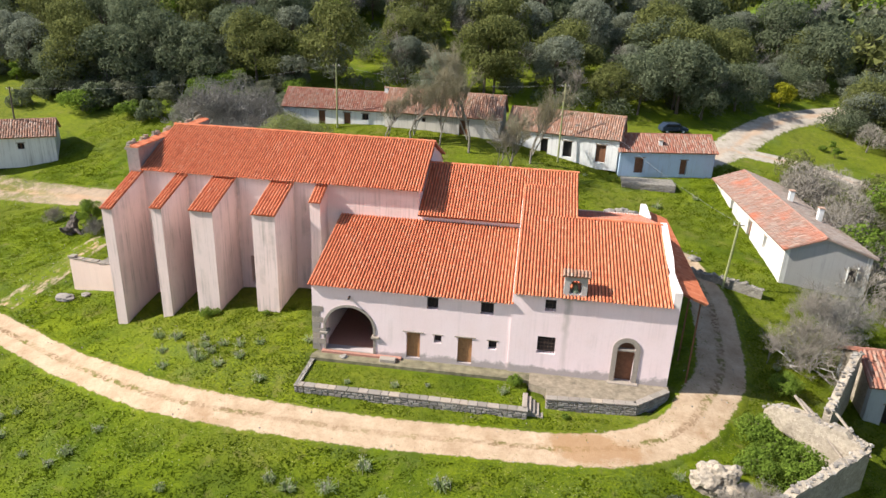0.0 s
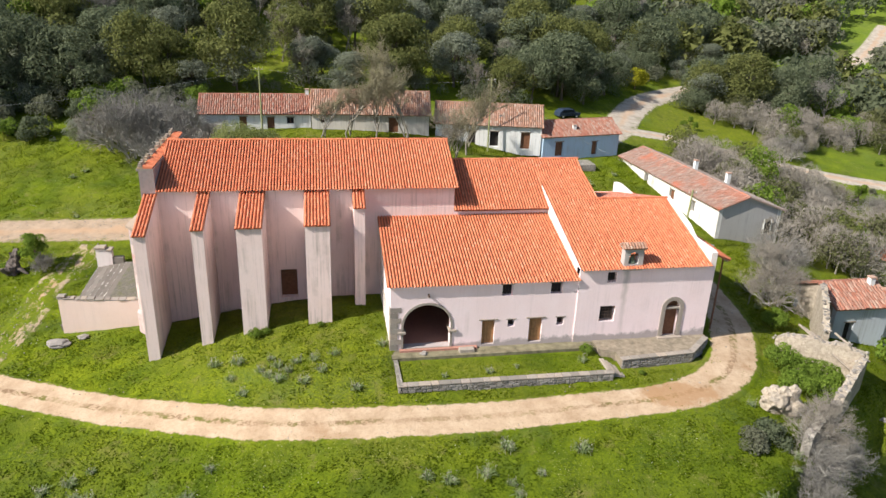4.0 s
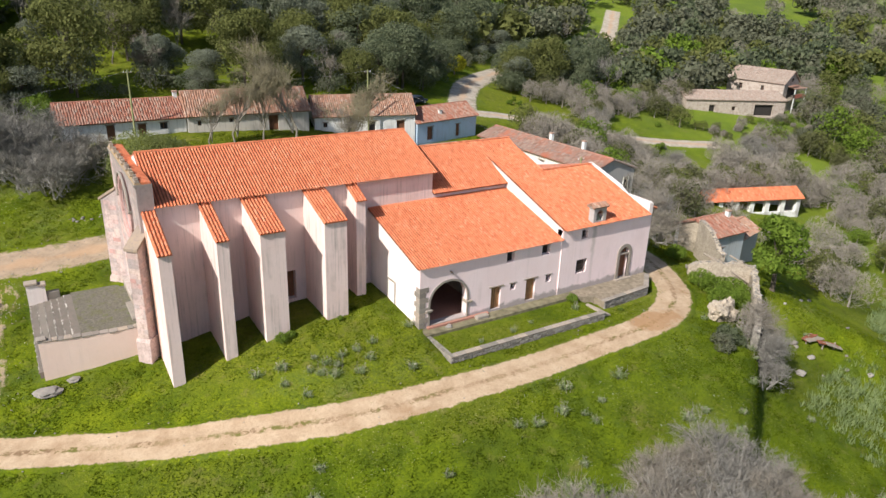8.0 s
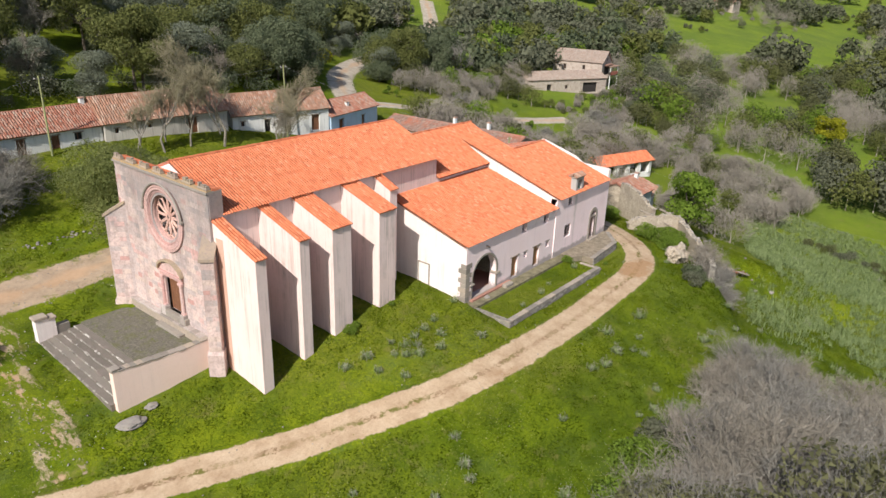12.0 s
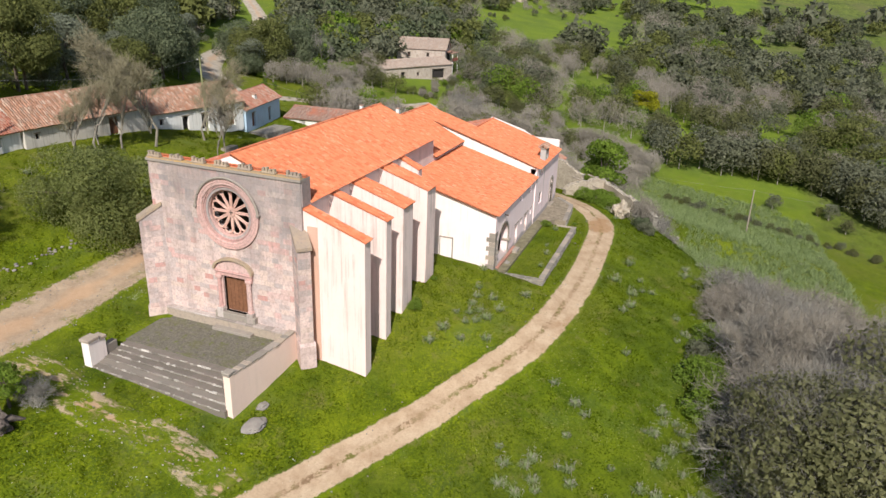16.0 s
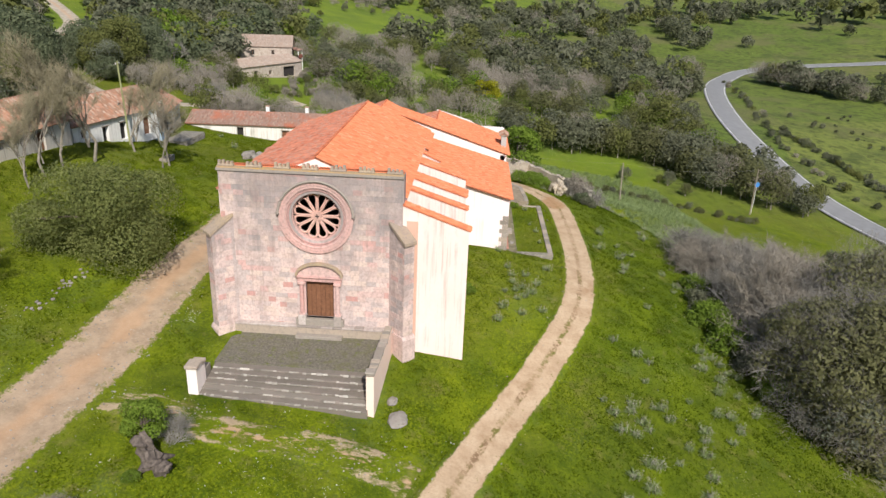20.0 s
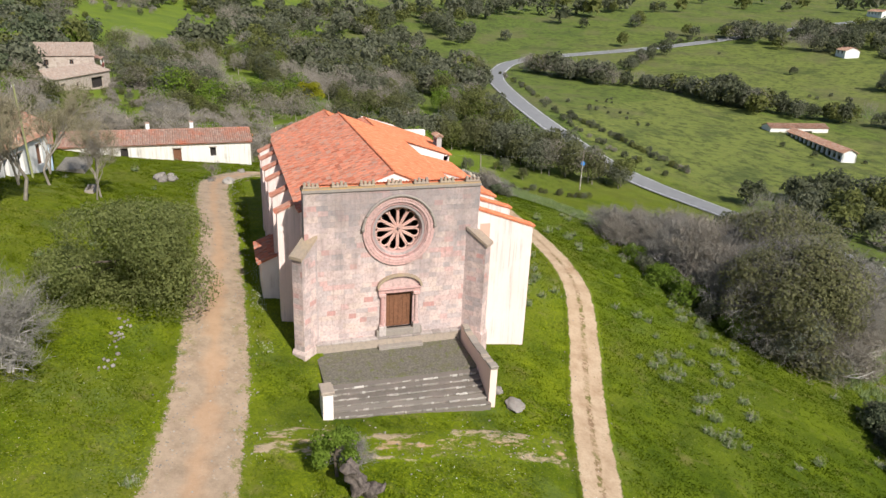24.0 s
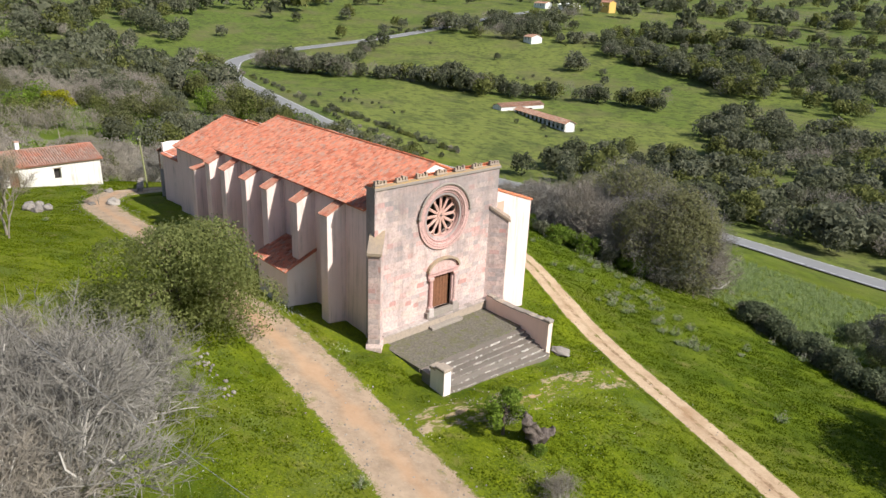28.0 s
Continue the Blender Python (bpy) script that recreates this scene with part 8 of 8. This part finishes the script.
V = np.stack([np.stack([gx - sx, gy - sy, gz - 0.02], 1), np.stack([gx + sx, gy + sy, gz - 0.02], 1), np.stack([gx + lx, gy + ly, gz + hgt], 1)], 1).reshape(-1, 3)
raw("grass", V.tolist(), np.arange(n * 3).reshape(-1, 3).tolist(), BLADE, None, "short bright green spring grass", "stuff")

# rank tufts of longer grass
rs = np.random.RandomState(8)
N = 40000
cx, cy = rs.uniform(-60, 32, 5200), rs.uniform(14, 92, 5200)
c = rs.randint(0, 5200, N)
gx, gy = cx[c] + rs.normal(0, 0.22, N), cy[c] + rs.normal(0, 0.22, N)
ok = ~((gx > -34.5) & (gx < 12.5) & (gy > 50) & (gy < 66.9)) & ~((gx > -15.3) & (gx < 11) & (gy > 38) & (gy < 51)) & ~((gx > -41.9) & (gx < -33) & (gy > 51.7) & (gy < 64.4))
for line, half in ((CART_LINE, 1.25), (NORTH_LINE, 1.8)):
    for a in np.array_split(np.arange(N), 12):
        ok[a] &= np.min(np.hypot(gx[a, None] - line[None, ::2, 0], gy[a, None] - line[None, ::2, 1]), axis=1) > half
gx, gy = gx[ok], gy[ok]
gz, n = heights(gx, gy), len(gx)
a = rs.uniform(0, 6.28, n)
sx, sy = np.cos(a) * 0.05, np.sin(a) * 0.05
V = np.stack([np.stack([gx - sx, gy - sy, gz - 0.02], 1), np.stack([gx + sx, gy + sy, gz - 0.02], 1), np.stack([gx + rs.normal(0, 0.18, n), gy + rs.normal(0, 0.18, n), gz + rs.uniform(0.05, 0.12, n)], 1)], 1).reshape(-1, 3)
raw("grass_tufts", V.tolist(), np.arange(n * 3).reshape(-1, 3).tolist(), BLADE, None, "longer tufts of rank green grass", "stuff")

# weeds that fray the edges of the tracks and stand between the ruts
rs = np.random.RandomState(18)
for line, half, n, mat, words in ((CART_LINE, 1.5, 9000, BLADE, "ragged grass along the edges of a cart track"), (NORTH_LINE, 2.6, 9000, BLADE, "ragged grass and weeds along a dirt track")):
    i = rs.randint(0, len(line) - 1, n)
    d = line[i + 1] - line[i]
    d /= np.linalg.norm(d, axis=1)[:, None]
    clump = np.sin(i * 1.9) + np.sin(i * 0.73 + 1.0) + rs.normal(0, 0.4, n)
    off = rs.choice((-1.0, 1.0), n) * (half + rs.normal(0, 0.22, n) - 0.14 * clump)
    p = line[i] + d * rs.uniform(0, 0.8, (n, 1)) + np.stack([d[:, 1], -d[:, 0]], 1) * off[:, None]
    p = p[clump > -0.6]
    p = p[(p[:, 0] > -75) & (p[:, 0] < 16)]
    n = len(p)
    z = heights(p[:, 0], p[:, 1]) + 0.1
    a = rs.uniform(0, 6.28, n)
    w = np.stack([np.cos(a), np.sin(a), np.zeros(n)], 1) * 0.045
    o = np.concatenate([p, z[:, None]], 1)
    e = o + np.stack([rs.normal(0, 0.07, n), rs.normal(0, 0.07, n), rs.uniform(0.03, 0.09, n)], 1)
    raw("track_weeds", np.stack([o - w, o + w, e], 1).reshape(-1, 3).tolist(), np.arange(n * 3).reshape(-1, 3).tolist(), mat, None, words, "stuff")

# daisies in drifts and pebbles along the stony track
WHITEBLOOM = leafy("daisy_petals", (0.5, 0.5, 0.42), (0.65, 0.65, 0.58), (0.78, 0.78, 0.72), 0.2)
rs = np.random.RandomState(31)
px = np.concatenate([rs.uniform(-34, -14, 1500), rs.uniform(-52, -41.8, 900), rs.uniform(-60, -34, 700), rs.uniform(-40, 5, 700)])
py = np.concatenate([66.6 + np.abs(rs.normal(0, 0.5, 1500)), rs.uniform(46, 69, 900), rs.uniform(74, 88, 700), rs.uniform(22, 34, 700)])
drift = np.sin(px * 0.9 + 2 * np.sin(py * 0.7)) + np.sin(py * 1.1 + px * 0.4) + rs.normal(0, 0.5, len(px)) > 0.1
px, py = px[drift], py[drift]
n = len(px)
pz = heights(px, py) + rs.uniform(0.08, 0.16, n)
q = rs.normal(0, 0.035, (n, 3, 3)) * np.array([1, 1, 0.35])
V = (np.stack([px, py, pz], 1)[:, None, :] + q).reshape(-1, 3)
raw("daisies", V.tolist(), np.arange(n * 3).reshape(-1, 3).tolist(), WHITEBLOOM, None, "small white daisies scattered in the grass", "stuff")
V, F = [], []
for line, half, m, n in ((NORTH_LINE, 1.75, 0.5, 1500), (CART_LINE, 1.35, 0.15, 260), (FOOT_LINE, 0.8, 0.6, 160)):
    for i in rs.randint(0, len(line) - 1, n):
        d = line[i + 1] - line[i]
        d = d / (np.linalg.norm(d) + 1e-9)
        off = rs.choice((-1, 1)) * (half + rs.normal(0, m))
        x, y = line[i, 0] + d[1] * off + rs.normal(0, 0.4), line[i, 1] - d[0] * off + rs.normal(0, 0.4)
        r = rs.uniform(0.03, 0.085)
        z = ground(x, y) + 0.13 + r * 0.2
        b = len(V)
        o = np.array([x, y, z])
        V += [tuple(o + r * np.array(p) * rs.uniform(0.7, 1.25, 3)) for p in ((1, 0, 0), (0, 1, 0), (-1, 0, 0), (0, -1, 0), (0, 0, 0.8), (0, 0, -0.8))]
        F += [(b + p, b + k, b + 4) for p, k in ((0, 1), (1, 2), (2, 3), (3, 0))] + [(b + k, b + p, b + 5) for p, k in ((0, 1), (1, 2), (2, 3), (3, 0))]
raw("gravel", V, F, FIELDSTONE_MANY, None, "loose grey pebbles along the dirt tracks", "stuff")
# weeds at the foot of the walls
for x, y, z, k, t in ((-8.2, 39.6, -0.12, 0.8, 0), (-0.8, 40.3, -0.12, 0.9, 1), (-6.0, 40.1, -0.12, 0.6, 2), (-11.5, 39.4, -0.12, 0.6, 0)):
    copy_thing(ASPH[t], pose(x, y, z, 0, 0, 70 * t) @ Matrix.Scale(k, 4))
for x, y, z, k in ((-0.1, 41.6, -0.12, 0.42), (-25.2, 46.5, None, 0.42), (-24.4, 46.7, None, 0.3), (3.4, 39.0, None, 0.2), (-20.2, 46.8, None, 0.22)):
    copy_thing(SHRUBS[2], pose(x, y, ground(x, y) if z is None else z, 0, 0, 90 * k) @ Matrix.Scale(k, 4))

# ---- small things ----
def boulder(x, y, r, flat=0.6, seed=0, material=None, label="weathered grey field boulder in the grass", name="boulder", lift=0.2):
    z = ground(x, y)
    t = thing(name, label, "rock", "loose boulders", at=(x, y, z))
    bm = bmesh.new()
    bmesh.ops.create_icosphere(bm, subdivisions=3, radius=1.0)
    for v in bm.verts:
        n = noise.noise(v.co * 1.3 + Vector((seed * 7.1, 0, 0))) * 0.45 + noise.noise(v.co * 3.5 + Vector((0, seed * 3.3, 0))) * 0.12
        v.co = Vector((x + v.co.x * r * (1 + n), y + v.co.y * r * 0.8 * (1 + n), z + lift * r + v.co.z * r * flat * (1 + n)))
    part("stone", bm, material or FIELDSTONE, t)
    return t


boulder(-40.9, 50.7, 0.85, 0.28, 1, label="flat pale stone slab lying in the grass", name="stone_slab")
boulder(-39.2, 51.3, 0.45, 0.5, 2)
for k, (x, y, r) in enumerate(((10.3, 76.9, 0.8), (9.0, 76.4, 0.7), (11.5, 76.6, 0.75), (9.4, 75.4, 0.6), (11.9, 75.6, 0.6), (10.6, 75.0, 0.5), (16.6, 66.9, 0.6), (9.9, 70.8, 0.5), (9.3, 68.7, 0.9), (-12.6, 42.4, 0.3), (14.2, 35.6, 0.4), (19.3, 30.2, 0.5))):
    boulder(x, y, r, 0.65, 10 + k)
for k in range(14):
    boulder(24 + random.Random(k).uniform(-3, 9), 33 + random.Random(k + 50).uniform(-6, 5), random.Random(k + 90).uniform(0.15, 0.4), 0.6, 40 + k, label="pale tumbled wall stone on the grass")
bench = thing("stone_block", "low pale stone block by the porch", "rock", at=(-9.2, 42.3, 0.15))
part("block", soft_box(-9.9, -8.7, 42.2, 42.7, 0.05, 0.4, 0.06), CAPSTONE, bench)
trough = thing("stone_trough", "long stone trough lying by the trees", "trough", at=(-0.6, 82.7, ground(-0.6, 82.7)))
zt = ground(-0.6, 82.7)
part("body", slab(bmesh.new(), [rect(-1.8, 0.6, 82.3, 83.1), rect(-1.6, 0.4, 82.45, 82.95)], 0.6, lambda u, v, w: (u, v, zt + 0.45 - w)), CAPSTONE, trough)

# old stump with its bare bush
sx, sy = -48.5, 63.2
sz = ground(sx, sy)
stump = thing("tree_stump", "charred hollow tree stump, grey and split", "stump", at=(sx, sy, sz))
CHAR = plain("charred_wood", (0.13, 0.105, 0.09), 0.95, vary=0.65, scale=5)


def gnarled(pts, radii, seed):
    bm = tube(bmesh.new(), pts, radii, 11)
    bmesh.ops.subdivide_edges(bm, edges=bm.edges[:], cuts=2, use_grid_fill=True)
    for v in bm.verts:
        v.co += Vector((noise.noise(v.co * 2.1 + Vector((seed, 0, 0))), noise.noise(v.co * 2.1 + Vector((0, seed, 5))), noise.noise(v.co * 2.3 + Vector((7, 0, seed))))) * 0.32
    return bm


part("trunk", gnarled([(sx, sy - 0.5, sz - 0.3), (sx, sy - 0.1, sz + 0.6), (sx + 0.05, sy + 0.4, sz + 1.3), (sx + 0.1, sy + 0.8, sz + 2.0)], [0.62, 0.55, 0.42, 0.16], 1), CHAR, stump)
part("broken_limb", gnarled([(sx + 0.1, sy + 0.2, sz + 0.9), (sx + 0.3, sy + 0.3, sz + 1.6), (sx + 0.35, sy + 0.45, sz + 2.1)], [0.28, 0.2, 0.07], 2), CHAR, stump)
part("broken_limb", gnarled([(sx - 0.1, sy - 0.4, sz + 0.2), (sx - 0.4, sy - 1.0, sz + 0.45), (sx - 0.7, sy - 1.3, sz + 0.7)], [0.36, 0.3, 0.12], 3), CHAR, stump)
for x0, y0 in ((-47.2, 62.6), (-49.3, 63.9)):
    part("root", tube(bmesh.new(), [(sx, sy, sz + 0.3), ((x0 + sx) / 2, (y0 + sy) / 2, sz + 0.3), (x0, y0, sz - 0.1)], [0.34, 0.22, 0.08], 7), CHAR, stump)
put(SHRUBS[2], -49.6, 63.9, 0.35, 40)
put(THICKETS[0], -46.0, 63.2, 0.33, 33)
put(FRESH[0], -46.9, 64.2, 0.36, 33)
put(THICKETS[1], -52.8, 66.0, 0.35, 120)


def utility_pole(x, y, top, lean=(0, 0), arms=True, material=None):
    z = ground(x, y)
    t = thing("utility_pole", "slim weathered wooden utility pole with a small crossarm", "pole", "utility poles", at=(x, y, z))
    part("shaft", tube(bmesh.new(), [(x, y, z - 0.5), (x + lean[0], y + lean[1], top)], [0.13, 0.09], 8), material or POLE_GREEN, t)
    if arms:
        part("crossarm", boxed(x + lean[0] - 0.5, x + lean[0] + 0.5, y + lean[1] - 0.04, y + lean[1] + 0.04, top - 0.35, top - 0.27), WOOD_GREY, t)
        for s in (-0.42, 0.42):
            part("insulator", tube(bmesh.new(), [(x + lean[0] + s, y + lean[1], top - 0.27), (x + lean[0] + s, y + lean[1], top - 0.12)], [0.035, 0.03], 6), WHITEP, t)
    return Vector((x + lean[0], y + lean[1], top - 0.15))


tips = [utility_pole(-69.0, 82.0, 11.0, (0.3, 0), material=BARK), utility_pole(-27.4, 91.4, 15.1), utility_pole(2.9, 88.7, 14.4, (0.1, 0.4)), utility_pole(18.3, 61.6, 6.6, (0.45, 0.3))]
utility_pole(54.0, 17.1, -7.2, (1.2, 0), False, WOOD_GREY)
sp = utility_pole(66.8, -14.0, -9.8, (-0.6, 0.3), False, WOOD_GREY)
sign = thing("road_sign", "small blue road sign on a post", "sign", at=(67.6, -14.6, ground(67.6, -14.6)))
part("post", tube(bmesh.new(), [(67.6, -14.6, ground(67.6, -14.6) - 0.3), (67.6, -14.6, -13.0)], [0.05, 0.05], 6), WHITEP, sign)
part("panel", slab(bmesh.new(), [ring(0, 0, 0.55, 16)], 0.06, lambda u, v, w: (67.55 - w, -14.6 + u, -13.4 + v)), SIGNBLUE, sign)


def wire(a, b, sag):
    t = thing("overhead_wire", "thin grey overhead wire between poles", "wire", "overhead wires")
    pts = [tuple(a.lerp(b, i / 12) - Vector((0, 0, sag * 4 * (i / 12) * (1 - i / 12)))) for i in range(13)]
    part("strand", tube(bmesh.new(), pts, [0.009] * 13, 4), plain("grey_cable", (0.25, 0.25, 0.26), 0.6), t)


for a, b in zip(tips, tips[1:]):
    wire(a, b, 1.2)
wire(Vector((55.2, 17.1, -7.3)), sp, 1.0)
wire(Vector((55.2, 17.1, -7.3)), Vector((60, 64, -3.9)), 1.5)

# parked car behind the blue cottage
def parked_car(x, y, turn):
    z = ground(x, y)
    c = thing("car", "dark blue hatchback parked behind the cottages", "car", at=(x, y, z))
    M = pose(x, y, z, 0, 0, turn)
    loop = [(-2.0, 0.35), (2.0, 0.35), (2.05, 0.75), (1.2, 0.92), (0.55, 1.42), (-1.3, 1.45), (-1.95, 0.95)]
    bm = slab(bmesh.new(), [loop], 1.66, lambda u, v, w: (u, w - 0.83, v))
    bmesh.ops.bevel(bm, geom=bm.edges[:], offset=0.06, segments=2, affect="EDGES", profile=0.5)
    bm.transform(M)
    part("body", bm, CARPAINT, c)
    for s in (-0.84, 0.8):
        bm = slab(bmesh.new(), [[(-1.55, 0.95), (0.95, 0.95), (0.48, 1.36), (-1.2, 1.38)]], 0.04, lambda u, v, w, s=s: (u, w + s, v))
        bm.transform(M)
        part("side_window", bm, GLASSDARK, c)
    bm = boxed(-0.02, 0.02, -0.7, 0.7, -0.3, 0.3)
    bm.transform(M @ pose(0.92, 0, 1.17, 0, -38, 0))
    part("windscreen", bm, GLASSDARK, c)
    for u in (-1.25, 1.3):
        for w in (-0.8, 0.62):
            bm = tube(bmesh.new(), [(u, w, 0.32), (u, w + 0.18, 0.32)], [0.32, 0.32], 14)
            bm.transform(M)
            wl = part("wheel", bm, GLASSDARK, c)
            bm = tube(bmesh.new(), [(u, w - 0.01, 0.32), (u, w + 0.19, 0.32)], [0.18, 0.18], 10)
            bm.transform(M)
            part("rim", bm, WHITEP, wl)
    for w in (-0.6, 0.6):
        bm = soft_box(1.95, 2.07, w - 0.16, w + 0.16, 0.6, 0.74, 0.02)
        bm.transform(M)
        part("headlight", bm, WHITEP, c)


parked_car(19.7, 104.4, 15)

# broken farm cart down in the field
cx, cy = 25.8, 32.8
cz = ground(cx, cy)
cartw = thing("broken_cart", "broken wooden cart with rusty boards lying in the field", "cart", at=(cx, cy, cz))
for k, (dx, dy, turn, l) in enumerate(((0.0, 0.6, 5, 2.4), (0.1, 0.1, -4, 2.6), (0.6, -1.0, -30, 2.2), (0.9, -1.5, -28, 1.8))):
    bm = boxed(-l / 2, l / 2, -0.28, 0.28, 0, 0.08)
    bm.transform(pose(cx + dx, cy + dy, cz + 0.5 - 0.1 * k, 8, 6 * k, turn))
    part("board", bm, RUSTROOF if k % 2 == 0 else WOOD_GREY, cartw)
for dx, dy in ((-0.8, 0.4), (0.9, 0.3), (0.2, -0.8), (1.2, -1.4)):
    part("leg", boxed(cx + dx - 0.06, cx + dx + 0.06, cy + dy - 0.06, cy + dy + 0.06, cz - 0.3, cz + 0.5), WOOD_GREY, cartw)
